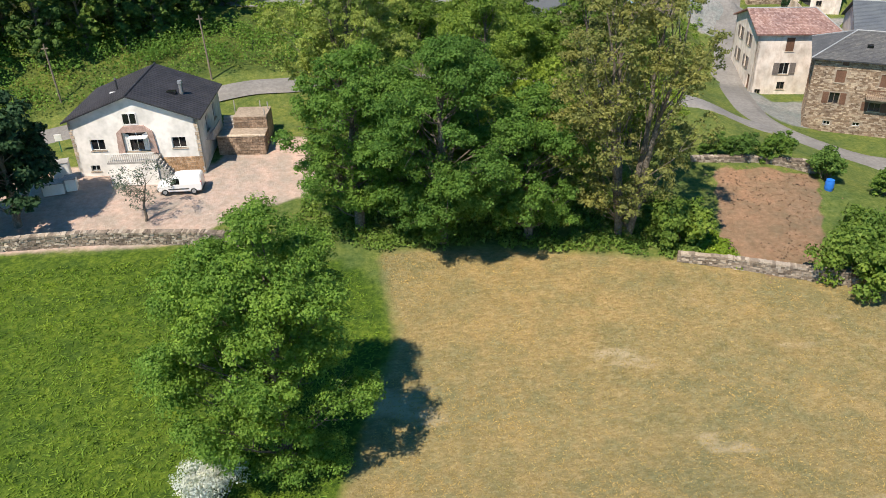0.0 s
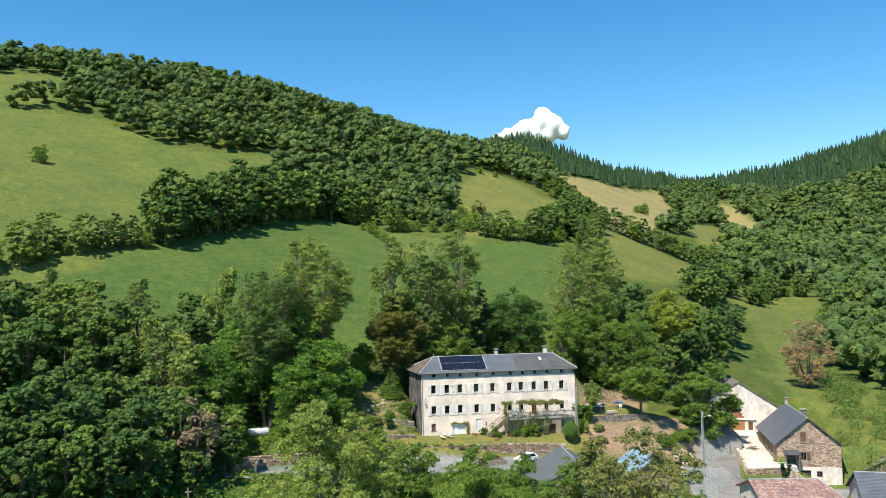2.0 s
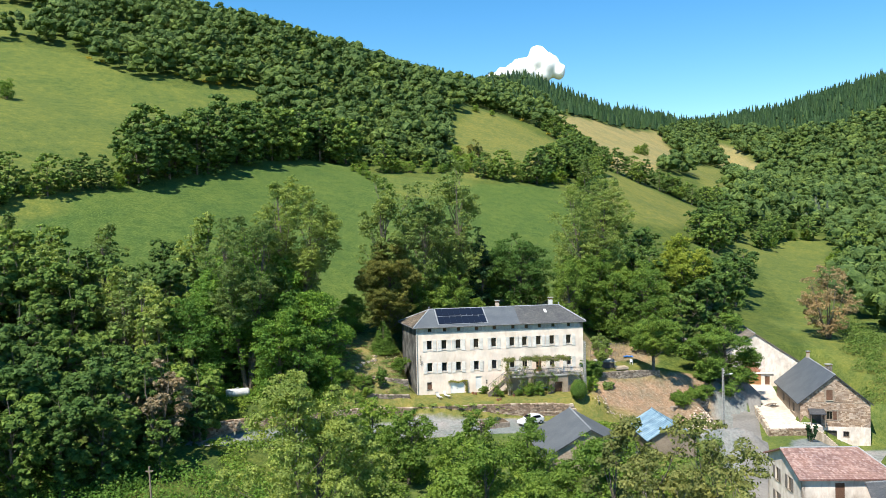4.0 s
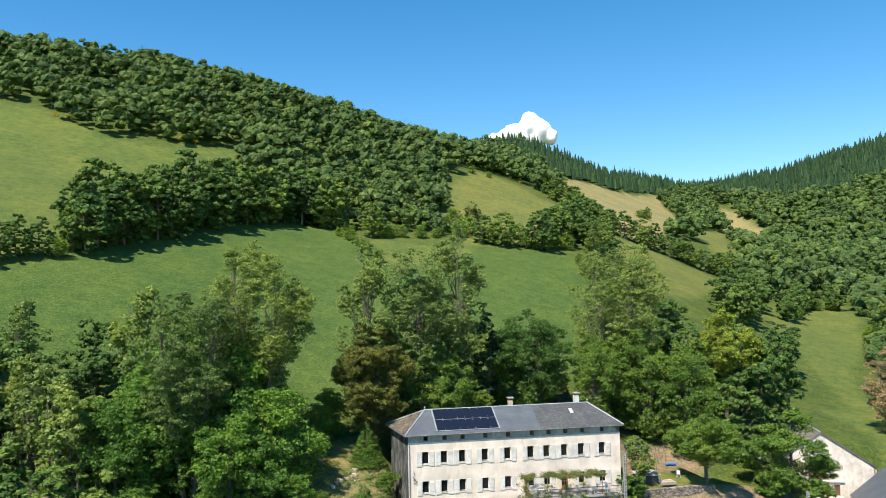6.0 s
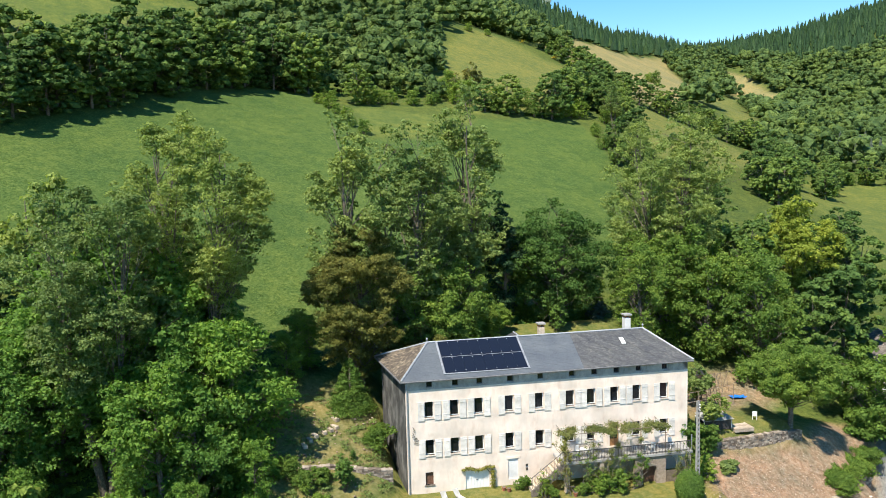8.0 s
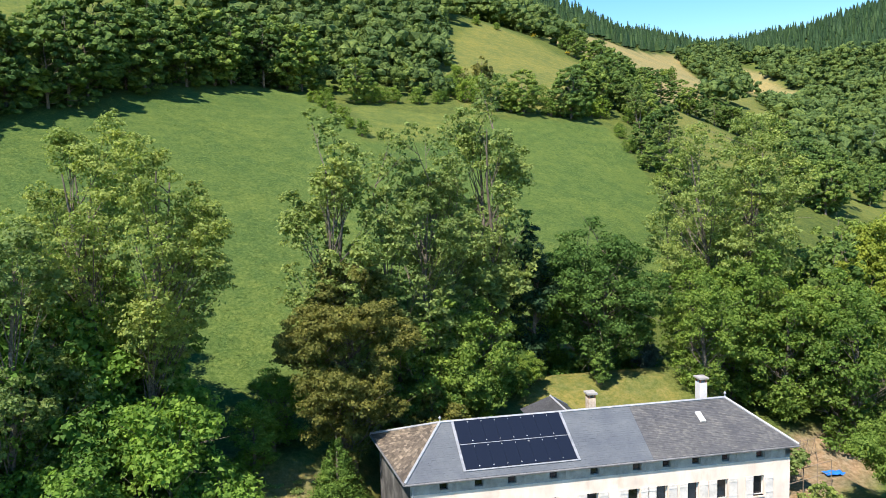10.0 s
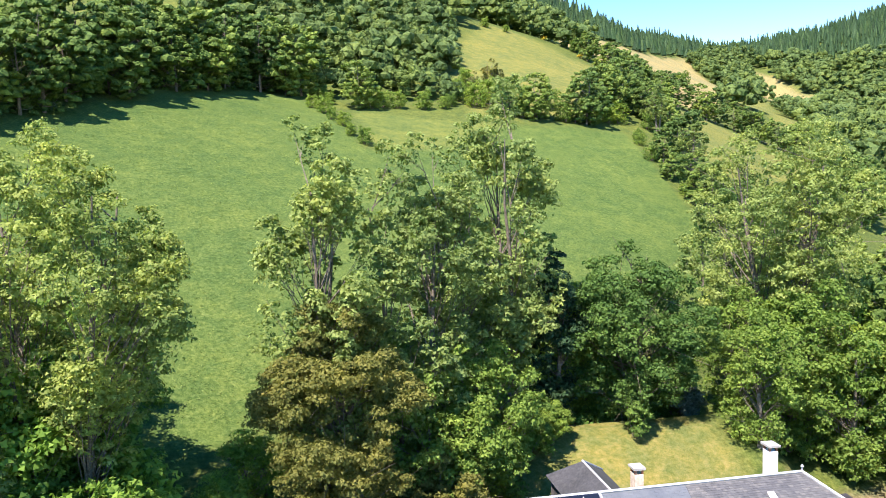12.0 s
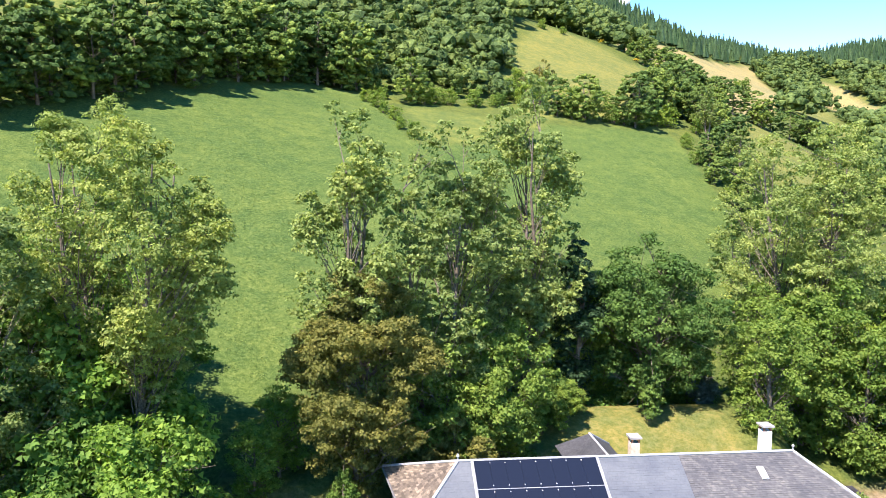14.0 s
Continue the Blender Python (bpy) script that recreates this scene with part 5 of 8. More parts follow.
def stone_facing(parent, m, length, z0, z1, holes, stones, seed, size=0.42):
    """Laid stones proud of a wall's face, left out at its openings."""
    rng = random.Random(seed)
    vs, fs = [], []
    z = z0
    while z < z1 - 0.08:
        h = size * rng.uniform(0.42, 0.7)
        u = -rng.random() * 0.3
        while u < length:
            w = size * rng.uniform(0.6, 1.6)
            x0, x1, zz = max(u, 0.0), min(u + w, length) - 0.02, min(z + h - 0.02, z1)
            u += w
            if x1 - x0 < 0.08 or any(x0 < b[0] + b[2] + 0.08 and x1 > b[0] - 0.08 and z < b[1] + b[3] + 0.05 and zz > b[1] - 0.05 for b in holes):
                continue
            out = rng.uniform(0.015, 0.05)
            k = len(vs)
            for q in ((x0, -out, z), (x1, -out, z), (x1, -out, zz), (x0, -out, zz), (x0, 0.01, z), (x1, 0.01, z), (x1, 0.01, zz), (x0, 0.01, zz)):
                vs.append(tuple(m @ Vector((q[0] + rng.uniform(-0.015, 0.015), q[1], q[2] + rng.uniform(-0.015, 0.015)))))
            fs += [(k, k + 1, k + 2, k + 3), (k, k + 4, k + 5, k + 1), (k + 1, k + 5, k + 6, k + 2), (k + 2, k + 6, k + 7, k + 3), (k + 3, k + 7, k + 4, k)]
        z += h
    tagged(mesh_object("stonework", vs, fs, stones, parent), kind="stuff")


stone_facing(stoneh, sf, 15.64, PZ - 0.3, -3.31, [(2.46, -6.11, 1.06, 1.46), (1.46, -8.69, 2.69, 1.34), (2.24, -11.38, 0.78, 0.50), (5.38, -11.15, 0.78, 0.45), (7.17, -6.22, 1.34, 1.46), (5.82, -9.14, 2.80, 1.01), (2.91, -4.1, 0.67, 0.50), (8.85, -8.91, 2.69, 1.46)], RUBBLE_STONES, 41, 0.3)
slm, sll = face_frame(*sat(0, 8.96, 0)[:2], 38.4, -53.1)
stone_facing(stoneh, slm, sll, PZ - 0.3, -3.31, [(1.90, -8.91, 2.58, 1.46), (5.60, -6.45, 1.01, 1.46)], RUBBLE_STONES, 42, 0.3)
village_house("slate_roofed_house", "long low house with smooth blue slate roof", (48.1, -46.0), (62.6, -52.6), 9.5, PZ - 0.6, -2.86, -0.18, False, OLD_WHITE, SLATE, SLATES_NEW, [(0.90, -5.1, 1.01, 1.34, SHUTTER_GREY, "plain")], (), (), 0.4, 0.24, 0.34, 0.0, 0.0, 51)
village_house("grey_roofed_barn", "low stone barn with pale grey tile roof", (76.1, -8.4), (85.0, -11.2), 13, -13, -8.35, -6.11, True, MORTAR, GREY_STONE, TILES_GREY, (), (), (), 0.3, 0.3, 0.3, 0, 0, 61)

# stone barn house with its paved yard
barn, bf, bat = village_house("stone_barn", "stone gabled farmhouse with dark slate roof and garage", (60.3, -7.0), (69.9, -10.7), 17.6, -11.2, -3.5, 0.85, True, MORTAR, SLATE, SLATES_NEW,
                              [(3.9, -3.1, 0.9, 1.6, None, "closed"), (3.9, -6.2, 0.9, 1.3, SHUTTER_BROWN, "plain"), (1.5, -7.0, 1.6, 2.1, None, "garage"), (3.5, -10.0, 1.9, 2.1, None, "garage"), (6.3, -8.9, 0.9, 0.9, None, "plain")],
                              [(9.5, -6.6, 1.0, 2.1, None, "door"), (5.0, -6.0, 1.2, 1.5, None, "plain"), (12.5, -6.0, 1.2, 1.5, None, "plain")], (), 0.4, 0.22, 0.32, 0, 0, 71)
stone_facing(barn, bf, 10.28, -7.3, -3.6, [(3.9, -3.1, 0.9, 1.6), (3.2, -6.2, 2.3, 1.3), (1.5, -7.0, 1.6, 2.1)], RUBBLE_BARN, 72, 0.36)
wall_part("lower_render", barn, bf @ Matrix.Translation((0, -0.07, 0)), 10.28, -10.8, -7.3, [(1.5, -7.4, 3.1, -7.3), (3.5, -10.0, 5.4, -7.9), (6.3, -8.9, 7.2, -8.0)], 0.07, OLD_WHITE, "limewashed lower storey")
rng_g = random.Random(8)
vs, fs = [], []
zz = -3.45
while zz < 0.5:
    half = 5.14 * (1.0 - (zz + 3.5) / 4.35)
    u = 5.14 - half
    while u < 5.14 + half - 0.35:
        w = rng_g.uniform(0.2, 0.55)
        x1 = min(u + w, 5.14 + half - 0.25)
        if not (3.8 < u + w and u < 4.95 and zz < -1.3):
            k = len(vs)
            o = rng_g.uniform(0.015, 0.05)
            for q in ((u, -o, zz), (x1 - 0.02, -o, zz), (x1 - 0.02, -o, zz + 0.18), (u, -o, zz + 0.18), (u, 0.01, zz), (x1 - 0.02, 0.01, zz), (x1 - 0.02, 0.01, zz + 0.18), (u, 0.01, zz + 0.18)):
                vs.append(tuple(bf @ Vector(q)))
            fs += [(k, k + 1, k + 2, k + 3), (k, k + 4, k + 5, k + 1), (k + 1, k + 5, k + 6, k + 2), (k + 2, k + 6, k + 7, k + 3), (k + 3, k + 7, k + 4, k)]
        u += w
    zz += 0.2
tagged(mesh_object("stonework", vs, fs, RUBBLE_BARN, barn), kind="stuff")
roof_slab(barn, [bat(1.1, -1.7, -5.0), bat(3.5, -1.7, -5.0), bat(3.5, 0, -4.5), bat(1.1, 0, -4.5)], 0.1, SLATE, "lean-to porch roof")
local_box("porch_post", bf, 1.2, -1.6, -7.2, 1.33, -1.47, -5.1, OLD_WOOD, barn)
local_box("porch_post", bf, 3.25, -1.6, -7.2, 3.38, -1.47, -5.1, OLD_WOOD, barn)
bp = bat(6.3, 8.0, 0)
chimney(barn, bp[0], bp[1], -0.4, 0.9, 0.9, 0.7, GREY_STONE)
bp = bat(5.2, 17.0, 0)
chimney(barn, bp[0], bp[1], 0.5, 1.7, 0.4, 0.4, PALE_STONE)
yard = thing("paved_yard", pose(0, 0, 0), "pale concrete yard raised on a stone wall beside the road", "terrace")
bm = bmesh.new()
outline = [(53.6, -9.3), (60.0, -10.2), (62.3, -9.8), (61.0, -7.2), (66.9, 9.5), (70.5, 17.5), (64.5, 18.8), (61.6, 9.6)]
lo = [bm.verts.new((x, y, -11.0)) for x, y in outline]
hi = [bm.verts.new((x, y, -6.9 + 0.05 * max(y + 6, 0))) for x, y in outline]
bm.faces.new(hi)
for a in range(len(hi)):
    b = (a + 1) % len(hi)
    bm.faces.new((lo[a], lo[b], hi[b], hi[a]))
bmesh.ops.triangulate(bm, faces=bm.faces[:])
part("yard_block", bm, surface("pale_paving", (0.50, 0.43, 0.35), (0.60, 0.53, 0.45), (0.70, 0.64, 0.56), 1.5, 0.9, 0.2, 0.2), yard)
stone_wall("yard_parapet", "low stone and brick parapet along the paved yard", [(53.3, -9.6, -6.9), (60.0, -10.5, -6.9)], 3.4, 0.35, RUBBLE_STONES, 0.35, 12)
stone_wall("yard_parapet", "weathered parapet wall beside the climbing road", [(64.2, 18.8, -5.5), (61.3, 9.6, -5.9), (53.3, -9.3, -6.7)], 1.6, 0.3, RUBBLE_PALE, 0.35, 13)
fence = thing("yard_railing", pose(53.4, -9.4, -6.9, 0, 0, -8), "thin white metal railing on the yard parapet", "railing")
for k in range(8):
    tube_part("railing_post", [(0.2 + k * 0.9, 0, 0), (0.2 + k * 0.9, 0, 0.95)], 0.03, PAINT_WHITE, fence, "", 5)
for z in (0.5, 0.93):
    tube_part("rail", [(0.1, 0, z), (6.6, 0, z)], 0.025, PAINT_WHITE, fence, "", 5)
ysteps = thing("stone_steps", pose(60.6, -11.3, -10.2, 0, 0, -8), "worn stone steps down from the yard", "steps")
for k in range(9):
    box_part("stair_step", k * 0.36, -0.8, -0.4, k * 0.36 + 0.38, 0.7, 3.0 - k * 0.32, PALE_STONE, ysteps, "", 0.02)
bench = thing("picnic_table", pose(61.6, 3.0, -6.72, 0, 0, 20), "weathered wooden picnic table with benches on the yard", "table")
for k in range(5):
    box_part("board", -0.9, -0.37 + k * 0.15, 0.7, 0.9, -0.24 + k * 0.15, 0.75, OLD_WOOD, bench)
for s in (-1, 1):
    box_part("bench_board", -0.9, s * 0.72 - 0.13, 0.42, 0.9, s * 0.72 + 0.13, 0.46, OLD_WOOD, bench)
    for e in (-0.65, 0.65):
        tube_part("leg", [(e, s * 0.65, 0), (e, s * 0.2, 0.7)], 0.05, OLD_WOOD, bench, "", 4)
wb, wbf, wbat = village_house("white_barn", "white limewashed barn with bare red brick patches", (59.9, 20.4), (74.95, 15.0), 12, -9.5, -1.3, 4.0, True, OLD_WHITE, GREY_STONE, TILES_GREY, [(9.7, -6.0, 0.9, 1.9, None, "door")], (), (), 0.25, 0.3, 0.3, 0, 0, 81)
bm = bmesh.new()
for r in range(13):
    for k in range(10 - r // 2):
        add_box(bm, 5.9 + k * 0.3 + (0.1 if r % 2 else 0), -0.04, -3.3 + r * 0.25, 6.17 + k * 0.3 + (0.1 if r % 2 else 0), 0.0, -3.08 + r * 0.25, wbf)
part("brick_patch", bm, BRICK, wb, "bare red bricks where the limewash fell")
local_box("timber_band", wbf, 5.0, -0.25, -3.65, 11.2, 0.0, -3.42, PAINT_WHITE, wb)
for k in range(14):
    local_box("plank", wbf, 5.5 + k * 0.25, -0.06, -5.95, 5.73 + k * 0.25, 0.0, -3.7, DOOR_WOOD, wb)

# dark-roofed and blue-roofed sheds below the lawn
village_house("dark_roofed_cottage", "stone cottage with dark slate gable roof", (12.2, -27.6), (23.6, -28.8), 11.6, -9, -3.4, -0.1, True, MORTAR, SLATE, SLATES_NEW, [(4.0, -6.4, 0.9, 1.2, SHUTTER_BROWN, "plain")], (), (), 0.35, 0.24, 0.34, 0.0, 0.0, 91)
shed, bsf, bsat = village_house("blue_roofed_shed", "small shed under a faded blue sheet-metal roof", (27.5, -23.7), (33.8, -24.4), 8.4, -9.5, -3.0, -1.1, True, OLD_WOOD, BLUE_METAL, None, (), (), (), 0.4, 0.3, 0.3, 0, 0, 95)
for k in range(16):
    v = -0.35 + k * 0.6
    for u0 in (-0.4, 6.74):
        tube_part("roof_rib", [bsat(u0, v, -3.13), bsat(3.17, v, -0.98)], 0.03, BLUE_METAL, shed, "", 4)

# ---- vehicles ----


def car_body(parent, sections, material, name="body"):
    """Loft of cross sections (x, half width at sill, half width at belt, half width at roof, z sill, z belt, z roof)."""
    bm = bmesh.new()
    rings = []
    for x, a, b, c, z0, z1, z2 in sections:
        rings.append([bm.verts.new((x, s * w, z)) for s, w, z in ((-1, a * 0.86, z0), (-1, a, z0 + 0.12), (-1, b, z1), (-1, c, z2 - 0.05), (-1, c * 0.8, z2), (1, c * 0.8, z2), (1, c, z2 - 0.05), (1, b, z1), (1, a, z0 + 0.12), (1, a * 0.86, z0))])
    for r0, r1 in zip(rings, rings[1:]):
        for k in range(10):
            bm.faces.new((r0[k], r0[(k + 1) % 10], r1[(k + 1) % 10], r1[k]))
    bm.faces.new(rings[0])
    bm.faces.new(rings[-1][::-1])
    ob = part(name, bm, material, parent)
    ob.data.polygons.foreach_set("use_smooth", [False] * len(ob.data.polygons))
    return ob


def wheel(parent, x, y, r):
    w = tube_part("wheel", [(x, y - 0.1, r), (x, y + 0.1, r)], r, RUBBER, parent, "", 16)
    tube_part("rim", [(x, y - 0.11, r), (x, y + 0.11, r)], r * 0.62, ALU, w, "", 12)
    return w


def slab(parent, name, pts, material, label=""):
    bm = bmesh.new()
    v = [bm.verts.new(p) for p in pts]
    bm.faces.new(v)
    bmesh.ops.solidify(bm, geom=bm.faces[:], thickness=0.012)
    return part(name, bm, material, parent, label)


def van(m, label):
    ob = thing("van", m, label, "van")
    car_body(ob, [(-2.02, 0.78, 0.80, 0.6, 0.42, 0.75, 0.92), (-1.9, 0.86, 0.87, 0.72, 0.3, 0.85, 1.04), (-1.15, 0.88, 0.89, 0.76, 0.26, 0.95, 1.14), (-0.45, 0.89, 0.9, 0.70, 0.26, 1.0, 1.72), (0.0, 0.89, 0.9, 0.74, 0.26, 1.02, 1.83), (1.0, 0.89, 0.9, 0.76, 0.26, 1.02, 1.84), (1.95, 0.88, 0.89, 0.74, 0.3, 1.0, 1.80), (2.08, 0.84, 0.86, 0.70, 0.42, 1.0, 1.66)], CAR_WHITE)
    for s in (-1, 1):
        slab(ob, "side_window", [(-0.75, s * 0.895, 1.06), (0.1, s * 0.895, 1.06), (0.08, s * 0.79, 1.62), (-0.42, s * 0.78, 1.60)], GLASS)
        for x in (-1.35, 1.3):
            wheel(ob, x, s * 0.80, 0.31)
        box_part("door_mirror", -0.7, s * 0.9, 1.02, -0.55, s * 1.06, 1.18, IRON, ob)
        box_part("headlight", -2.03, s * 0.55 - 0.14, 0.68, -1.93, s * 0.55 + 0.14, 0.84, ALU, ob)
        box_part("rear_light", 2.03, s * 0.76 - 0.06, 0.9, 2.1, s * 0.76 + 0.06, 1.3, LAMP_RED, ob)
        box_part("side_trim", -1.0, s * 0.895, 0.55, 0.9, s * 0.915, 0.66, IRON, ob)
    slab(ob, "windscreen", [(-1.10, -0.68, 1.15), (-1.10, 0.68, 1.15), (-0.5, 0.62, 1.69), (-0.5, -0.62, 1.69)], GLASS)
    box_part("bumper", -2.1, -0.8, 0.3, -1.95, 0.8, 0.52, IRON, ob, "", 0.03)
    box_part("bumper", 2.0, -0.8, 0.3, 2.14, 0.8, 0.5, IRON, ob, "", 0.03)
    return ob


def hatchback(m, label):
    ob = thing("car", m, label, "car")
    car_body(ob, [(-1.98, 0.68, 0.72, 0.5, 0.36, 0.62, 0.74), (-1.8, 0.82, 0.84, 0.66, 0.26, 0.7, 0.86), (-0.95, 0.85, 0.86, 0.72, 0.24, 0.84, 0.98), (-0.2, 0.85, 0.86, 0.6, 0.24, 0.9, 1.40), (0.5, 0.85, 0.86, 0.62, 0.24, 0.92, 1.45), (1.3, 0.85, 0.86, 0.6, 0.26, 0.92, 1.38), (1.85, 0.82, 0.84, 0.6, 0.34, 0.9, 1.08), (1.97, 0.78, 0.8, 0.56, 0.4, 0.8, 0.92)], CAR_WHITE)
    for s in (-1, 1):
        slab(ob, "side_window", [(-0.75, s * 0.85, 0.95), (1.4, s * 0.85, 0.95), (1.15, s * 0.68, 1.33), (-0.1, s * 0.68, 1.34)], GLASS)
        for x in (-1.25, 1.25):
            wheel(ob, x, s * 0.76, 0.3)
        box_part("headlight", -1.97, s * 0.52 - 0.13, 0.55, -1.85, s * 0.52 + 0.13, 0.7, ALU, ob)
        box_part("rear_light", 1.9, s * 0.66 - 0.08, 0.7, 1.99, s * 0.66 + 0.08, 0.95, LAMP_RED, ob)
        box_part("door_mirror", -0.6, s * 0.86, 0.92, -0.47, s * 1.0, 1.04, CAR_WHITE, ob)
    slab(ob, "windscreen", [(-0.93, -0.66, 0.99), (-0.93, 0.66, 0.99), (-0.24, 0.54, 1.385), (-0.24, -0.54, 1.385)], GLASS)
    slab(ob, "rear_window", [(1.36, -0.55, 1.36), (1.36, 0.55, 1.36), (1.82, 0.6, 1.09), (1.82, -0.6, 1.09)], GLASS)
    return ob


van(pose(-32.5, -64.4, gz(-32.5, -64.4) + 0.03, 0, 0, -4), "small white panel van parked on the gravel yard")
hatchback(pose(15.3, -10.0, gz(15.3, -10) + 0.03, 0, 0, 24), "small white hatchback parked below the lawn wall")

# ---- poles ----


def lattice_pole(x, y, h, label, lamp=False, lean=0.0):
    z = gz(x, y)
    ob = thing("lattice_pole", pose(x, y, z, lean, 0, 12), label, "pole")
    for s in (-1, 1):
        bm = bmesh.new()
        v0 = add_box(bm, s * 0.17 - 0.05, -0.09, -0.3, s * 0.17 + 0.05, 0.09, h)
        for v in v0[4:]:
            v.co.x *= 0.55
        part("pole_leg", bm, CONCRETE, ob)
    n = int(h / 0.42)
    for k in range(n):
        w = 0.17 * (1 - 0.45 * k / n)
        box_part("rung", -w, -0.08, k * 0.42, w, 0.08, k * 0.42 + 0.16, CONCRETE, ob)
    box_part("pole_head", -0.14, -0.1, h - 0.3, 0.14, 0.1, h, CONCRETE, ob)
    for k in range(3):
        tube_part("insulator", [(0.0, -0.15, h - 0.3 - k * 0.25), (0.0, -0.32, h - 0.3 - k * 0.25)], 0.04, PAINT_WHITE, ob, "", 6)
    if lamp:
        arm = tube_part("lamp_arm", [(0, 0, h - 1.1), (0.5, -0.3, h - 0.85), (0.9, -0.5, h - 0.8)], 0.035, ALU, ob, "", 6)
        box_part("lamp_head", 0.8, -0.62, h - 0.88, 1.25, -0.42, h - 0.74, PAINT_WHITE, arm, "small white street lamp head", 0.03)
    return ob


lattice_pole(25.6, -4.6, 8.4, "weathered concrete lattice power pole beside the lawn")
lattice_pole(43.6, -13.6, 8.8, "tall concrete lattice power pole with street lamp by the road", True)
for x, y, h in ((-31.2, -41.8, 7.5), (-47.5, -44.8, 6.5), (-56, -40, 7)):
    p = thing("wooden_pole", pose(x, y, gz(x, y), 0, -2, 0), "slim grey wooden telephone pole in the hedge bank", "pole", "telephone poles")
    tube_part("shaft", [(0, 0, -0.4), (0, 0, h * 0.6), (0, 0, h)], [0.12, 0.1, 0.08], OLD_WOOD, p)
    box_part("crossarm", -0.35, -0.05, h - 0.5, 0.35, 0.05, h - 0.38, OLD_WOOD, p)

# ---- lawn, garden and yard things ----


def lounger(m):
    ob = thing("sun_lounger", m, "white reclining garden lounger on the lawn", "sun lounger", "loungers on the lawn")
    for x in (-0.26, 0.26):
        tube_part("rail", [(x, -0.85, 0.32), (x, 0.35, 0.34), (x, 0.85, 0.85)], 0.022, ALU, ob, "", 6)
    for k, (y, z) in enumerate(((-0.75, 0.33), (0.33, 0.35))):
        for x in (-0.26, 0.26):
            tube_part("leg", [(x, y, z), (x, y + (0.1 if k else -0.05), 0)], 0.02, ALU, ob, "", 6)
    slab(ob, "seat", [(-0.25, -0.84, 0.345), (0.25, -0.84, 0.345), (0.25, 0.35, 0.36), (-0.25, 0.35, 0.36)], PAINT_WHITE, "white cloth seat")
    slab(ob, "backrest", [(-0.25, 0.35, 0.36), (0.25, 0.35, 0.36), (0.25, 0.85, 0.87), (-0.25, 0.85, 0.87)], PAINT_WHITE, "white cloth back")
    return ob


lounger(pose(3.1, -2.2, gz(3.1, -2.2), 0, 0, 16))
lounger(pose(4.4, -1.9, gz(4.4, -1.9), 0, 0, 26))


def garden_chair(x, y, z, turn, material, label):
    ob = thing("garden_chair", pose(x, y, z, 0, 0, turn), label, "chair")
    box_part("seat", -0.22, -0.22, 0.42, 0.22, 0.22, 0.46, material, ob)
    box_part("backrest", -0.22, 0.2, 0.46, 0.22, 0.24, 0.95, material, ob)
    for sx in (-1, 1):
        for sy in (-1, 1):
            box_part("leg", sx * 0.2 - 0.02, sy * 0.2 - 0.02, 0, sx * 0.2 + 0.02, sy * 0.2 + 0.02, 0.42, material, ob)
    return ob


for x, y, a in ((15.6, -1.3, 20), (16.4, -1.9, 190), (21.0, -1.2, 90), (22.4, -1.9, 200), (23.2, -1.0, -80), (24.6, -1.5, 10)):
    garden_chair(x, y, 2.1, a, PAINT_WHITE, "white garden chair on the terrace")
for x, y in ((16.0, -1.6), (22.0, -1.5)):
    t = thing("garden_table", pose(x, y, 2.1), "round white garden table on the terrace", "table")
    tube_part("tabletop", [(0, 0, 0.7), (0, 0, 0.74)], 0.45, PAINT_WHITE, t, "", 16)
    tube_part("table_foot", [(0, 0, 0), (0, 0, 0.7)], 0.05, PAINT_WHITE, t, "", 8)
garden_chair(37.1, 4.8, gz(37.1, 4.8), 150, PAINT_WHITE, "white garden chair on the grass under the walnut tree")
tub = thing("garden_shelter", pose(32.1, 4.2, gz(32.1, 4.2) - 0.2), "low dark plastic garden shelter with a pale flat roof", "shelter")
for sx, sy in ((-1, -1), (1, -1), (1, 1), (-1, 1)):
    box_part("post", sx * 1.5 - 0.04, sy * 0.9 - 0.04, 0, sx * 1.5 + 0.04, sy * 0.9 + 0.04, 1.1, PAINT_WHITE, tub)
box_part("side_panel", -1.4, -0.92, 0.05, 1.4, -0.88, 0.95, IRON, tub)
box_part("side_panel", -1.4, 0.86, 0.05, 1.4, 0.9, 0.95, IRON, tub)
roof_slab(tub, [(-1.7, -1.1, 1.1), (1.7, -1.1, 1.1), (1.5, 1.1, 1.35), (-1.5, 1.1, 1.35)], 0.05, CONCRETE)
deckb = thing("timber_deck", pose(34.2, 3.6, gz(34.2, 3.6) + 0.02), "small pale timber deck in front of the shelter", "deck")
for k in range(9):
    box_part("board", -0.6, -1.0 + k * 0.28, -0.3, 1.5, -0.75 + k * 0.28, 0.06, PALE_STONE, deckb)
trellis = thing("trellis", pose(31.2, 8.2, gz(31.2, 8.2), 0, 0, 15), "weathered wooden trellis frame over the vegetable beds", "trellis")
for k in range(5):
    tube_part("post", [(k * 1.7, 0, -0.3), (k * 1.7, 0, 2.3)], 0.04, OLD_WOOD, trellis, "", 6)
for z in (1.2, 2.25):
    tube_part("rail", [(0, 0, z), (6.8, 0, z)], 0.03, OLD_WOOD, trellis, "", 6)
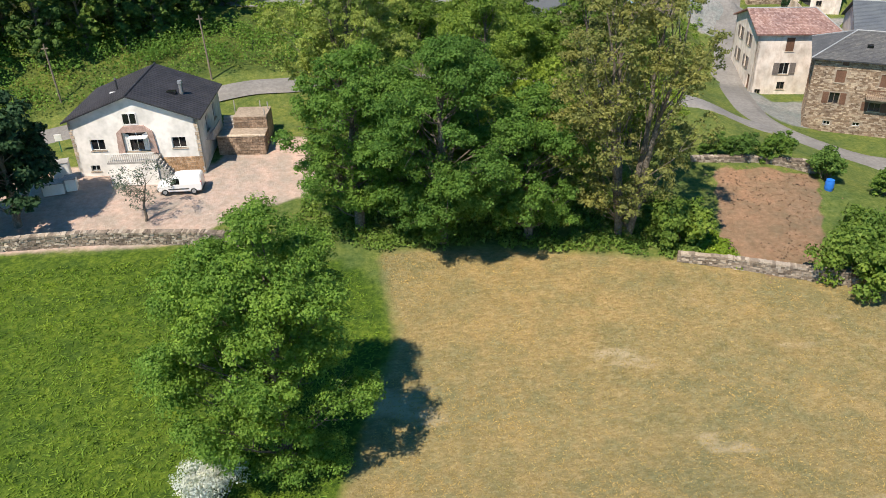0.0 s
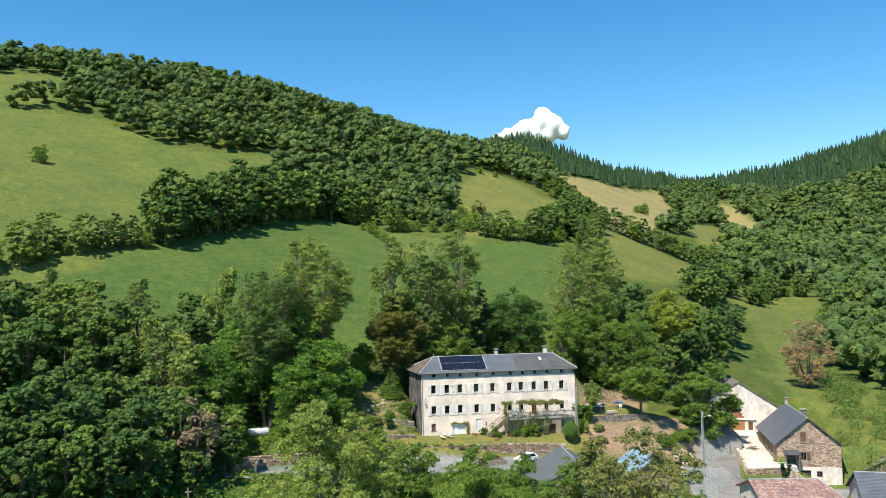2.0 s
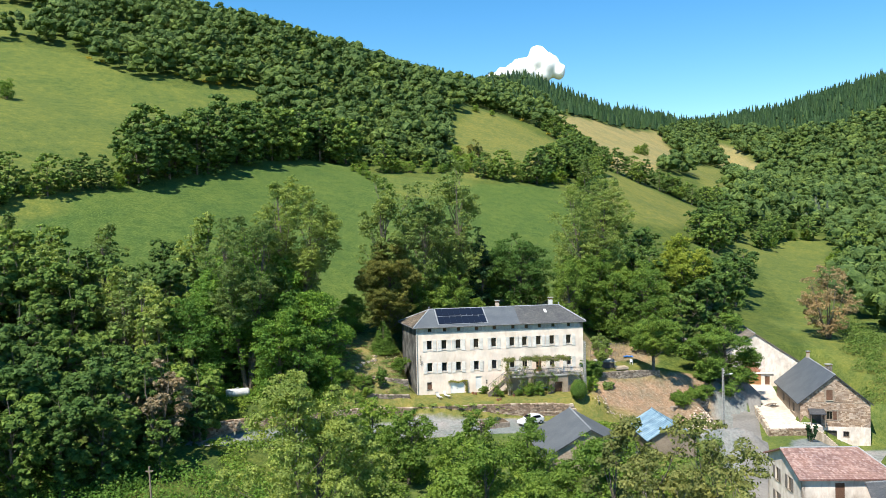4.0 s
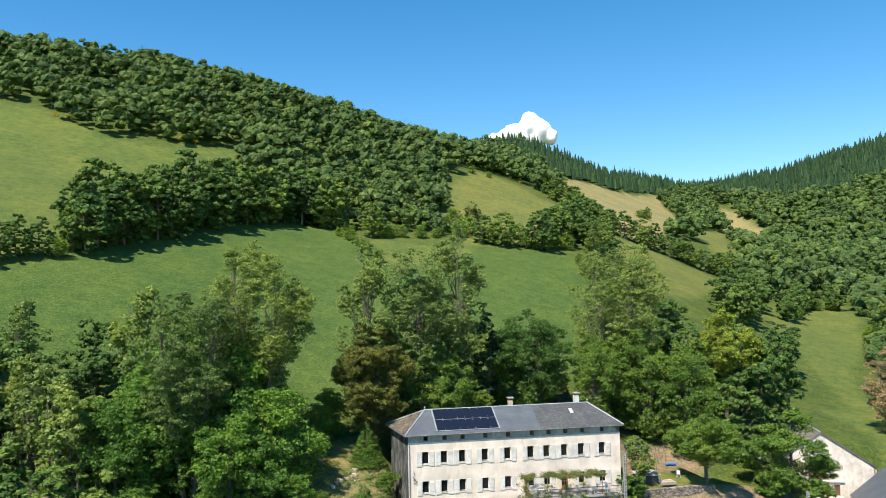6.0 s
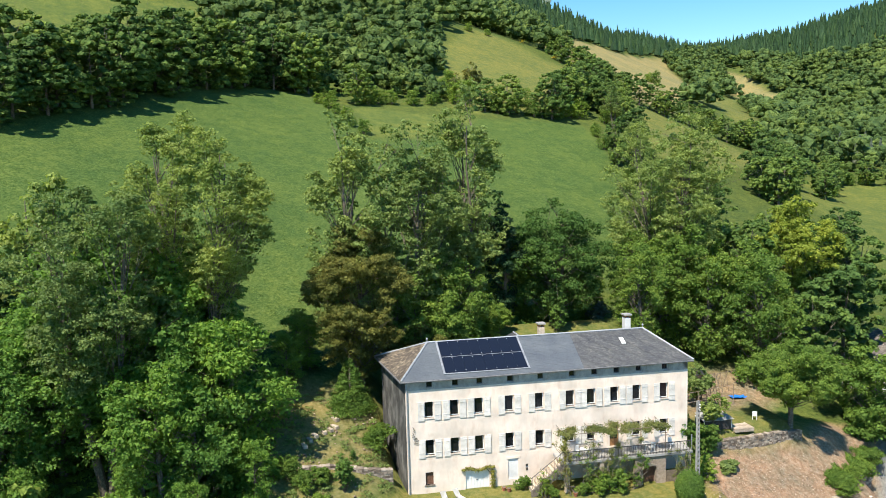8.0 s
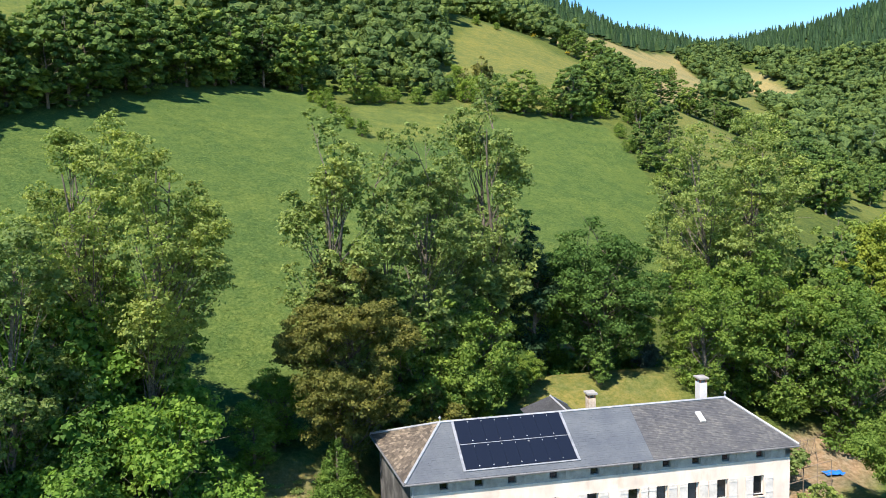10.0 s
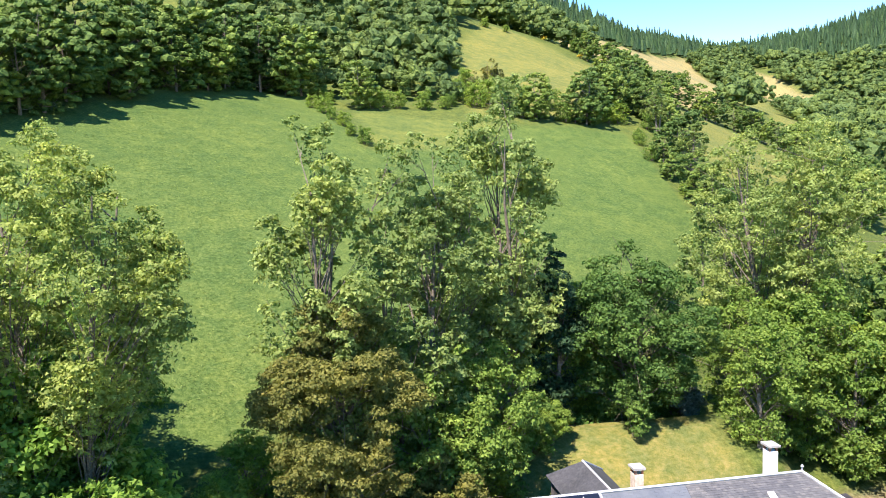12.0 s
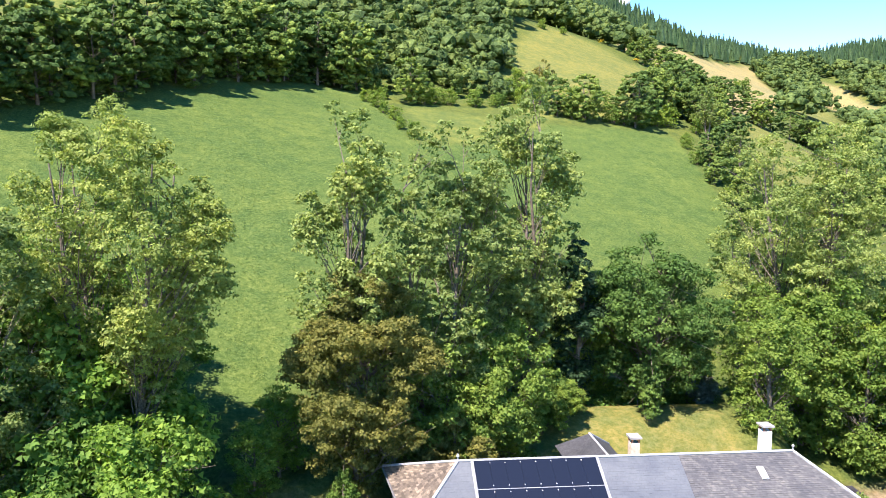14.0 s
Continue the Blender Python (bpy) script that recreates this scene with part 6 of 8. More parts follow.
for x, y, turn, n in ((36.0, 13.6, 25, 4), (37.6, 15.2, 12, 4), (34.6, 10.6, 60, 3)):
    row = thing("bean_poles", pose(x, y, gz(x, y), 0, 0, turn), "row of crossed grey bean poles over a bare bed", "bean poles", "bean pole rows")
    for k in range(n):
        for sy in (-0.55, 0.55):
            tube_part("pole", [(k * 0.9, sy, -0.4), (k * 0.9 + 0.05, -sy * 0.15, 2.2)], 0.025, OLD_WOOD, row, "", 5)
    tube_part("ridge_pole", [(-0.2, 0, 2.0), (n * 0.9 - 0.6, 0, 2.05)], 0.025, OLD_WOOD, row, "", 5)
hutch = thing("tool_hutch", pose(36.2, 16.8, gz(36.2, 16.8), 0, 0, 4), "low stone tool hutch with a dark flat roof", "hutch")
box_part("hutch_wall", -1.5, -0.8, -0.6, 1.5, 0.8, 1.15, STONE, hutch, "", 0.04)
roof_slab(hutch, [(-1.8, -1.1, 1.16), (1.8, -1.1, 1.16), (1.8, 1.1, 1.4), (-1.8, 1.1, 1.4)], 0.07, DARK_METAL)
rk = random.Random(31)
brush = thing("brushwood_heap", pose(34.6, 13.2, gz(34.6, 13.2)), "heap of pruned grey and brown branches", "brushwood")
for k in range(60):
    a, r = rk.uniform(0, 6.28), rk.uniform(0.4, 1.3)
    ox, oy, oz = rk.gauss(0, 0.8), rk.gauss(0, 0.7), rk.uniform(-0.1, 0.7)
    tube_part("branch", [(ox - r * math.cos(a), oy - r * math.sin(a), oz - 0.15), (ox, oy, oz + 0.08), (ox + r * math.cos(a), oy + r * math.sin(a), oz + rk.uniform(-0.25, 0.3))], [0.03, 0.025, 0.01], OLD_WOOD, brush, "", 4)
tarp = thing("blue_tarpaulin", pose(38.6, 11.5, gz(38.6, 11.5)), "crumpled blue tarpaulin lying on the garden bed", "tarpaulin")
bm = bmesh.new()
rt = random.Random(5)
gv = [[bm.verts.new((i * 0.3, j * 0.25, 0.06 + rt.random() * 0.22)) for j in range(5)] for i in range(7)]
for i in range(6):
    for j in range(4):
        bm.faces.new((gv[i][j], gv[i + 1][j], gv[i + 1][j + 1], gv[i][j + 1]))
part("sheet", bm, BLUE_PLASTIC, tarp)
# propane tank
tank = thing("gas_tank", pose(-26.8, -2.2, gz(-26.8, -2.2), 0, 0, 8), "long white horizontal gas tank under the trees", "tank")
prof = [(-1.75, 0.02), (-1.72, 0.3), (-1.6, 0.52), (-1.4, 0.6), (1.4, 0.6), (1.6, 0.52), (1.72, 0.3), (1.75, 0.02)]
# the white paint is greyed to carry the shade of the trees
tube_part("tank_shell", [(x, 0, 0.95) for x, r in prof], [r for x, r in prof], surface("tank_paint_tree_shade", (0.30, 0.31, 0.31), (0.46, 0.47, 0.47), (0.60, 0.60, 0.60), 1.6, 0.5, 0.35, 0.05), tank, "white steel shell greyed with dappled tree shade", 20)
for x in (-1.0, 1.0):
    box_part("tank_foot", x - 0.1, -0.4, 0, x + 0.1, 0.4, 0.5, IRON, tank)
tube_part("valve_dome", [(0, 0, 1.5), (0, 0, 1.68)], 0.18, ALU, tank, "", 10)
# blue bin, bins beside the white house, soil plot canes
bin_ = thing("blue_barrel", pose(28.2, -74.2, gz(28.2, -74.2)), "bright blue plastic water barrel by the vegetable plot", "barrel")
tube_part("barrel_body", [(0, 0, 0), (0, 0, 0.3), (0, 0, 0.75), (0, 0, 1.0)], [0.36, 0.42, 0.42, 0.36], BLUE_PLASTIC, bin_, "", 14)
tube_part("barrel_lid", [(0, 0, 1.0), (0, 0, 1.05)], 0.38, BLUE_PLASTIC, bin_, "", 14)
for x, y, w, h in ((-44.0, -60.6, 1.5, 2.0), (-44.4, -62.8, 1.9, 1.1), (-42.9, -62.3, 1.0, 1.2)):
    s = thing("white_crate", pose(x, y, gz(x, y), 0, 0, 9), "white covered stack standing against the house wall", "crate")
    box_part("crate_body", -w / 2, -0.6, 0, w / 2, 0.6, h, PAINT_WHITE, s, "", 0.08)
    box_part("crate_cover", -w / 2 - 0.05, -0.65, h, w / 2 + 0.05, 0.65, h + 0.08, CONCRETE, s, "", 0.02)
box = thing("green_post_box", pose(-45.6, -54.5, gz(-45.6, -54.5)), "small green and white sign post by the lane", "sign")
tube_part("post", [(0, 0, -0.2), (0, 0, 1.4)], 0.05, GREEN_METAL, box, "", 6)
box_part("panel", -0.35, -0.06, 1.2, 0.35, 0.06, 1.9, PAINT_WHITE, box, "", 0.02)
frame_g = thing("green_trellis", pose(13.2, 16.0, gz(13.2, 16)), "green metal garden frame behind the house", "trellis")
for a in range(3):
    t = a * 2.1
    tube_part("rod", [(0.5 * math.cos(t), 0.5 * math.sin(t), 0), (0.1 * math.cos(t), 0.1 * math.sin(t), 2.2)], 0.03, GREEN_METAL, frame_g, "", 5)
# stone steps at the end of the lawn wall
steps = thing("stone_steps", pose(22.3, -7.5, -3.3, 0, 0, 12), "short flight of pale stone steps up to the lawn", "steps")
for k in range(6):
    box_part("stair_step", -0.95 - 0.08 * (k % 3), -1.3 + k * 0.4, -0.4, 0.8 + 0.1 * (k % 2), -0.84 + k * 0.4, 0.1 + k * 0.29, PALE_STONE if k % 2 else GREY_STONE, steps, "", 0.03)
# planter by the wall and stone borders
planter = thing("raised_bed", pose(9.8, -9.6, gz(9.8, -9.6), 0, 0, 8), "stone-edged raised bed with low grey-green plants", "planter")
box_part("bed_wall", -2.1, -1.3, -0.2, 2.1, 1.3, 0.65, GREY_STONE, planter, "", 0.06)
box_part("bed_soil", -1.9, -1.1, 0.6, 1.9, 1.1, 0.69, surface("bed_soil", (0.08, 0.06, 0.04), (0.12, 0.09, 0.06), (0.18, 0.14, 0.1), 5, 0.95, 0.1, 0.5), planter)
# flower pots and garden ornaments on the lawn
for x, y in ((11.6, -5.0), (12.1, -4.8), (8.6, -0.9), (9.0, -1.2), (14.6, -3.2)):
    p = thing("flower_pot", pose(x, y, gz(x, y)), "small terracotta flower pot on the lawn", "pot")
    tube_part("pot", [(0, 0, 0), (0, 0, 0.3), (0, 0, 0.34)], [0.13, 0.2, 0.22], BRICK, p, "", 10)
    tube_part("pot_soil", [(0, 0, 0.3), (0, 0, 0.36)], 0.17, BARK, p, "", 8)


def stone_heap(name, label, spots, n, spread, size, stones, seed):
    """Loose stones lying on the ground around the given spots."""
    rng = np.random.default_rng(seed)
    c = np.array(spots, float)[rng.integers(0, len(spots), n)]
    xy = c + rng.normal(0, spread, (n, 2))
    s = size * rng.uniform(0.35, 1.25, n)
    pile = np.exp(-((xy - c) ** 2).sum(1) / (2 * spread ** 2))
    z = ground_z(xy[:, 0], xy[:, 1]) + pile * 0.25 * rng.random(n)
    octa = np.array([(1, 0, 0), (0, 1, 0), (-1, 0, 0), (0, -1, 0), (0, 0, 0.75), (0, 0, -0.6), (0.62, 0.62, 0.45), (-0.6, 0.6, 0.4), (-0.62, -0.55, 0.45), (0.55, -0.62, 0.4)])
    tri = np.array([(0, 6, 4), (6, 1, 4), (1, 7, 4), (7, 2, 4), (2, 8, 4), (8, 3, 4), (3, 9, 4), (9, 0, 4), (0, 1, 6), (1, 2, 7), (2, 3, 8), (3, 0, 9), (1, 0, 5), (2, 1, 5), (3, 2, 5), (0, 3, 5)])
    a = rng.uniform(0, 6.28, n)
    v = octa[None] * s[:, None, None] * rng.uniform(0.7, 1.3, (n, 10, 3))
    x = v[..., 0] * np.cos(a)[:, None] - v[..., 1] * np.sin(a)[:, None]
    y = v[..., 0] * np.sin(a)[:, None] + v[..., 1] * np.cos(a)[:, None]
    co = np.stack([x + xy[:, :1], y + xy[:, 1:], v[..., 2] + z[:, None]], -1).reshape(-1, 3)
    fs = (tri[None] + (np.arange(n) * 10)[:, None, None]).reshape(-1, 3)
    ob = mesh_object(name, co, fs, stones)
    return tagged(ob, label, "stones", kind="stuff")


stone_heap("stone_heap", "heap of pale tumbled stones by the road", [(37.5, -7.9), (39, -8.0), (40.5, -7.6), (42, -6.8), (43.5, -5.8), (45, -4.6), (46.2, -3.4)], 620, 0.7, 0.24, RUBBLE_PALE, 1)
stone_heap("loose_rubble", "scattered brown rubble on bare earth", [(30, -3.5), (33, -4), (36, -5), (35, -1), (32, 0), (39, -3), (29, -5), (41, -1)], 2200, 1.9, 0.06, RUBBLE_BARN, 2)
stone_heap("loose_rubble", "pale edging stones below the rubble slope", [(27 + k * 1.1, -6.4 - 0.08 * k) for k in range(9)], 120, 0.25, 0.14, RUBBLE_PALE, 3)
stone_heap("loose_rubble", "tumbled stones among the weeds of the stepped garden", [(-5, -1.2), (-7, 0.5), (-9, 2), (-4, 3), (-6, 5), (-8, 6.5), (-3.5, 7)], 140, 0.7, 0.11, RUBBLE_STONES, 4)
stone_heap("loose_rubble", "clods on the dug vegetable plot", [(20, -71), (23, -72), (26, -73), (19, -75), (22, -78), (24, -76), (20, -82), (18, -84)], 500, 1.5, 0.09, surface("clods", (0.2, 0.125, 0.08), (0.26, 0.168, 0.108), (0.34, 0.23, 0.155), 5, 0.95, 0.1, 0.4), 5)
for x, y in ((-5.1, 9.2), (-5.4, 8.4), (-5.8, 7.6), (-6.0, 6.9), (-6.1, 5.9), (-6.6, 5.5), (-7.2, 5.2), (-8.0, 4.7), (-8.5, 4.1), (-9.0, 3.4)):
    s = thing("garden_step", pose(x, y, gz(x, y) + 0.02, 0, 0, -20 + 6 * x), "pale flat stone step in the overgrown garden", "step", "garden steps")
    box_part("step_stone", -0.5, -0.2, -0.2, 0.5, 0.2, 0.14, PALE_STONE, s, "", 0.04)

# ---- plants ----


def leaf_quads(rng, centres, radii, n, size, shell=0.55, jitter=0.5, low=-0.45, airy=False, pick=None):
    """n small leaf sprays spread over the outer shell of ellipsoids; three corners each."""
    centres, radii = np.asarray(centres, float), np.asarray(radii, float)
    wt = radii[:, 0] * radii[:, 2]
    pick = rng.choice(len(centres), n, p=wt / wt.sum()) if pick is None else pick
    d = rng.normal(size=(n, 3))
    d /= np.linalg.norm(d, axis=1)[:, None]
    d[:, 2] = np.where(d[:, 2] < low, -d[:, 2] * rng.random(n), d[:, 2])
    r = rng.uniform(shell, 1.06, n)[:, None]
    if airy:
        r = np.clip(np.abs(rng.normal(0.55, 0.38, n)), 0.05, 1.5)[:, None]
    p = centres[pick] + d * r * radii[pick]
    nrm = d + rng.normal(size=(n, 3)) * jitter + np.array([0, 0, 0.35])
    nrm /= np.linalg.norm(nrm, axis=1)[:, None]
    a = np.cross(nrm, rng.normal(size=(n, 3)))
    a /= np.linalg.norm(a, axis=1)[:, None] + 1e-9
    b = np.cross(nrm, a)
    s = (size * rng.uniform(0.55, 1.35, n))[:, None]
    return np.stack([p - a * s * 0.55 - b * s * 0.3, p + a * s * 0.55 - b * s * 0.2, p + b * s * 0.65], 1)


def clumped(rng, cs, rs, m, small=0.3, large=0.48, reach=0.78, up=0.3, squash=0.72):
    """Small dense leaf clumps set round the outer side of each bough's ellipsoid, with dark gaps between them."""
    cs, rs = np.repeat(np.asarray(cs, float), m, 0), np.repeat(np.asarray(rs, float), m, 0)
    out = cs - cs.mean(0)
    out /= np.linalg.norm(out, axis=1)[:, None] + 1e-9
    d = rng.normal(size=cs.shape)
    d = d / np.linalg.norm(d, axis=1)[:, None] + 0.55 * out + np.array([0, 0, up])
    d /= np.linalg.norm(d, axis=1)[:, None]
    r = rs[:, :1] * rng.uniform(small, large, (len(cs), 1))
    return cs + d * rs * reach * rng.uniform(0.75, 1.12, (len(cs), 1)), r * np.array([1.0, 1.0, squash])


LUMP = np.array([(0, 0, 1), (0.89, 0, 0.45), (0.28, 0.85, 0.45), (-0.72, 0.53, 0.45), (-0.72, -0.53, 0.45), (0.28, -0.85, 0.45), (0.72, 0.53, -0.45), (-0.28, 0.85, -0.45), (-0.89, 0, -0.45), (-0.28, -0.85, -0.45), (0.72, -0.53, -0.45)])
LUMP_SIDES = np.array([(0, 1, 2), (0, 2, 3), (0, 3, 4), (0, 4, 5), (0, 5, 1), (1, 6, 2), (2, 7, 3), (3, 8, 4), (4, 9, 5), (5, 10, 1), (6, 7, 2), (7, 8, 3), (8, 9, 4), (9, 10, 5), (10, 6, 1)])


def lumps(rng, cs, rs, scale, rough=0.25):
    """Uneven dense hearts of leaf clumps, as loose sprays three corners each."""
    v = cs[:, None] + LUMP[None] * rs[:, None] * scale * rng.uniform(1 - rough, 1 + rough, (len(cs), 11, 1))
    return v[:, LUMP_SIDES].reshape(-1, 3, 3)


def leaf_object(name, q, material, parent=None, label=""):
    n = len(q)
    return mesh_object(name, q.reshape(-1, 3).astype(np.float32), np.arange(n * 3).reshape(n, 3), material, parent, label)


def make_tree(name, label, seed, height, radius, base, leaves, leaf_size, leaf, blobs=16, blob=0.42, stems=1, shape=1.0, trunk=0.3, spread=0.5, group="", squash=0.8, low=-0.45, airy=None):
    """A tree at the origin: tapered trunk or stems with limbs, and a crown of many small sprays in uneven clumps."""
    rng = np.random.default_rng(seed)
    ob = thing(name, pose(0, 0, 0), label, "tree", group)
    hc, hr = (height + base) / 2, (height - base) / 2
    cs, rs = [], []
    for k in range(blobs):
        for _ in range(30):
            v = rng.uniform(-1, 1, 3)
            if 0.2 < np.linalg.norm(v) < 1:
                break
        z = v[2]
        w = radius * (1 - 0.35 * shape * max(z, 0)) * (1 - 0.25 * max(-z, 0))
        rb = blob * radius * rng.uniform(0.65, 1.25)
        cs.append((v[0] * (w - rb * 0.55), v[1] * (w - rb * 0.55), hc + z * (hr - rb * 0.6)))
        rs.append((rb, rb, rb * (1.25 if leaf == "light" else squash)))
    cs, rs = np.array(cs), np.array(rs)
    bm = bmesh.new()
    lines = []
    for s in range(stems):
        a = 6.28 * s / stems + rng.random()
        lean = radius * spread * (0.25 if stems == 1 else 0.6)
        top = Vector((math.cos(a) * lean, math.sin(a) * lean, base + (height - base) * 0.8))
        foot = Vector((math.cos(a) * trunk * 0.8, math.sin(a) * trunk * 0.8, -0.6)) if stems > 1 else Vector((0, 0, -0.6))
        pts = [foot.lerp(top, t) + Vector((rng.normal() * 0.12, rng.normal() * 0.12, 0)) * (t * 2) for t in (0, 0.2, 0.4, 0.6, 0.8, 1.0)]
        add_tube(bm, pts, [trunk * (1.25 - t * 1.1) for t in (0, 0.15, 0.35, 0.6, 0.8, 1.0)], 7)
        lines.append((foot, top))
    for c in cs:
        e = Vector(tuple(c))
        reach = rng.uniform(0.06, 0.2) * height + 0.35 * math.hypot(c[0], c[1])
        foot, top = min(lines, key=lambda q: (q[0].lerp(q[1], 0.6) - e).length)
        t = min(max((c[2] - reach + 0.6) / (top.z + 0.6), 0.12), 1.0)
        q = foot.lerp(top, t)
        add_tube(bm, [q, q.lerp(e, 0.5) + Vector((0, 0, -0.04 * radius)), e], [trunk * 0.2, trunk * 0.12, trunk * 0.03], 5, False)
        for _ in range(2):
            f = e + Vector(tuple(rng.normal(size=3) * rs[0][0] * 0.6))
            add_tube(bm, [q.lerp(e, 0.6), f], [trunk * 0.09, trunk * 0.02], 4, False)
    part("trunk", bm, BARK, ob)
    light_crown = leaf == "light" if airy is None else airy
    cc, rr = clumped(rng, cs, rs, 11, 0.24, 0.42) if light_crown else clumped(rng, cs, rs, 7, 0.28, 0.46, 0.76) if leaf in ("hedge", "shade") else clumped(rng, cs, rs, 9, 0.3, 0.5)
    outer = leaf_quads(rng, cc, rr, int(leaves * 1.75), leaf_size * 0.88, 0.4, 0.4, -0.35)
    if light_crown:
        inner = leaf_quads(rng, cs, rs * 0.72, int(leaves * 0.25), leaf_size, 0.3, 0.6, -1)
    elif leaf in ("hedge", "shade"):
        inner = lumps(rng, cc, rr, 0.8, 0.35)
    else:
        inner = leaf_quads(rng, cs, rs * 0.7, int(leaves * 0.3), leaf_size * 1.15, 0.2, 0.6, -1)
    leaf_object("crown", np.concatenate([outer, inner]), LEAF[leaf], ob)
    return ob


def make_fir(name, label, seed, height, radius, leaves, leaf_size, leaf, group=""):
    """A conifer: straight stem, whorls of drooping boughs."""
    rng = np.random.default_rng(seed)
    ob = thing(name, pose(0, 0, 0), label, "tree", group)
    bm = bmesh.new()
    add_tube(bm, [(0, 0, -0.5), (0, 0, height * 0.5), (0, 0, height)], [radius * 0.08, radius * 0.05, 0.02], 6)
    part("trunk", bm, BARK, ob)
    cs, rs = [], []
    tiers = 11
    for k in range(tiers):
        t = k / tiers
        r = radius * (1 - t) ** 0.85
        m = max(3, int(9 * (1 - t)))
        for j in range(m):
            a = 6.28 * (j + rng.random() * 0.6) / m
            cs.append((math.cos(a) * r * 0.6, math.sin(a) * r * 0.6, height * (0.06 + 0.92 * t) - r * 0.12))
            rs.append((r * 0.42 + 0.08, r * 0.42 + 0.08, height * 0.045 + 0.1))
    leaf_object("crown", leaf_quads(rng, cs, rs, int(leaves * 1.9), leaf_size * 0.84, 0.3, 0.6, -1), LEAF[leaf], ob)
    return ob


def make_bush(name, label, seed, rx, rz, leaves, leaf_size, leaf, blobs=8, group=""):
    rng = np.random.default_rng(seed)
    ob = thing(name, pose(0, 0, 0), label, "bush", group)
    a = rng.uniform(0, 6.28, blobs)
    d = rng.uniform(0, 0.62, blobs) ** 0.7 * rx
    cs = np.stack([np.cos(a) * d, np.sin(a) * d, rz * rng.uniform(0.35, 0.78, blobs)], -1)
    rs = np.stack([rx * rng.uniform(0.35, 0.55, blobs)] * 2 + [rz * rng.uniform(0.3, 0.5, blobs)], -1)
    bm = bmesh.new()
    for c in cs:
        add_tube(bm, [(c[0] * 0.15, c[1] * 0.15, -0.2), tuple(c)], [0.06, 0.02], 5, False)
    part("stems", bm, BARK, ob)
    cc, rr = clumped(rng, cs, rs, 10, 0.32, 0.55)
    outer = leaf_quads(rng, cc, rr, int(leaves * 1.6), leaf_size * 0.86, 0.4, 0.4, -0.4)
    inner = leaf_quads(rng, cs, rs * 0.7, int(leaves * 0.3), leaf_size * 1.1, 0.2, 0.6, -1)
    leaf_object("foliage", np.concatenate([outer, inner]), LEAF[leaf], ob)
    return ob


used = set()


def plant(proto, x, y, s=1.0, turn=None, sz=None, z=None, label=""):
    """Sets a prototype down on the ground: itself the first time, then copies."""
    rz = (x * 37.7 + y * 91.3) % 360 if turn is None else turn
    m = pose(x, y, gz(x, y) - 0.1 if z is None else z, 0, 0, rz) @ Matrix.Diagonal((s, s, sz or s, 1))
    if proto.name not in used:
        used.add(proto.name)
        proto.matrix_basis = m
        ob = proto
    else:
        sx = proto.scale.copy()
        proto.scale = (1, 1, 1)
        ob = copy_thing(proto, m)
        proto.scale = sx
    if label:
        tagged(ob, label)
    return ob


# foreground trees of the valley floor
plant(make_tree("walnut_tree", "tall bright green field tree casting a dark shadow", 11, 17.9, 6.7, -2.2, 74000, 0.155, "deep", 96, 0.25, 1, 0.4, 0.4, 0.5, "", 0.8, -0.9), -22.8, -98.6, 1, 10)
plant(make_tree("lime_tree", "broad dense dark green tree at the field edge", 12, 18.6, 8.2, 1.0, 52000, 0.19, "deep", 64, 0.25, 1, 0.7, 0.45), -9.4, -76.5, 1, 40)
plant(make_tree("lime_tree", "dense dark green tree beside the hay field", 13, 16.8, 6.6, 1.0, 34000, 0.19, "deep", 50, 0.27, 1, 0.8, 0.4), -16.2, -73.5, 1, 80)
plant(make_tree("maple_tree", "rounded dark green tree at the field edge", 14, 13.6, 6.4, 0.2, 32000, 0.19, "deep", 46, 0.27, 1, 0.6, 0.35), -1.8, -77.0, 1, 200)
poplar = plant(make_tree("poplar_tree", "tall half-bare olive poplar with brown twigs", 15, 24.4, 7.4, 0.4, 21000, 0.21, "olive", 90, 0.2, 4, 0.5, 0.30, 0.7, "", 1.2, -0.45, True), 6.2, -78.5, 1, 0)
plant(make_tree("poplar_tree", "yellowish thin-leaved poplar in the hedge", 16, 20.6, 4.4, 2.0, 8000, 0.22, "olive", 50, 0.22, 3, 0.7, 0.24, 0.6, "", 1.2, -0.45, True), 6.9, -67.5, 1, 0)
plant(make_tree("ash_tree", "tall pale green ash tree by the lane", 17, 21.0, 7.6, 1.0, 30000, 0.21, "light", 60, 0.25, 2, 0.7, 0.36), -16.5, -53.0, 1, 30)
plant(make_tree("ash_tree", "bright green young ash by the lane", 18, 15.4, 6.2, 1.0, 20000, 0.22, "mid", 44, 0.29, 1, 0.7, 0.3), -1.2, -56.5, 1, 70)
plant(make_tree("ash_tree", "bright green ash above the shed roofs", 19, 14.4, 5.6, 1.0, 16000, 0.22, "mid", 40, 0.29, 1, 0.7, 0.28), 9.0, -54.0, 1, 70)
fill = make_tree("hedge_tree", "leafy green tree in the belt along the stream", 20, 10.5, 4.8, 0.4, 3200, 0.34, "mid", 30, 0.33, 1, 0.5, 0.25, 0.5, "stream trees")
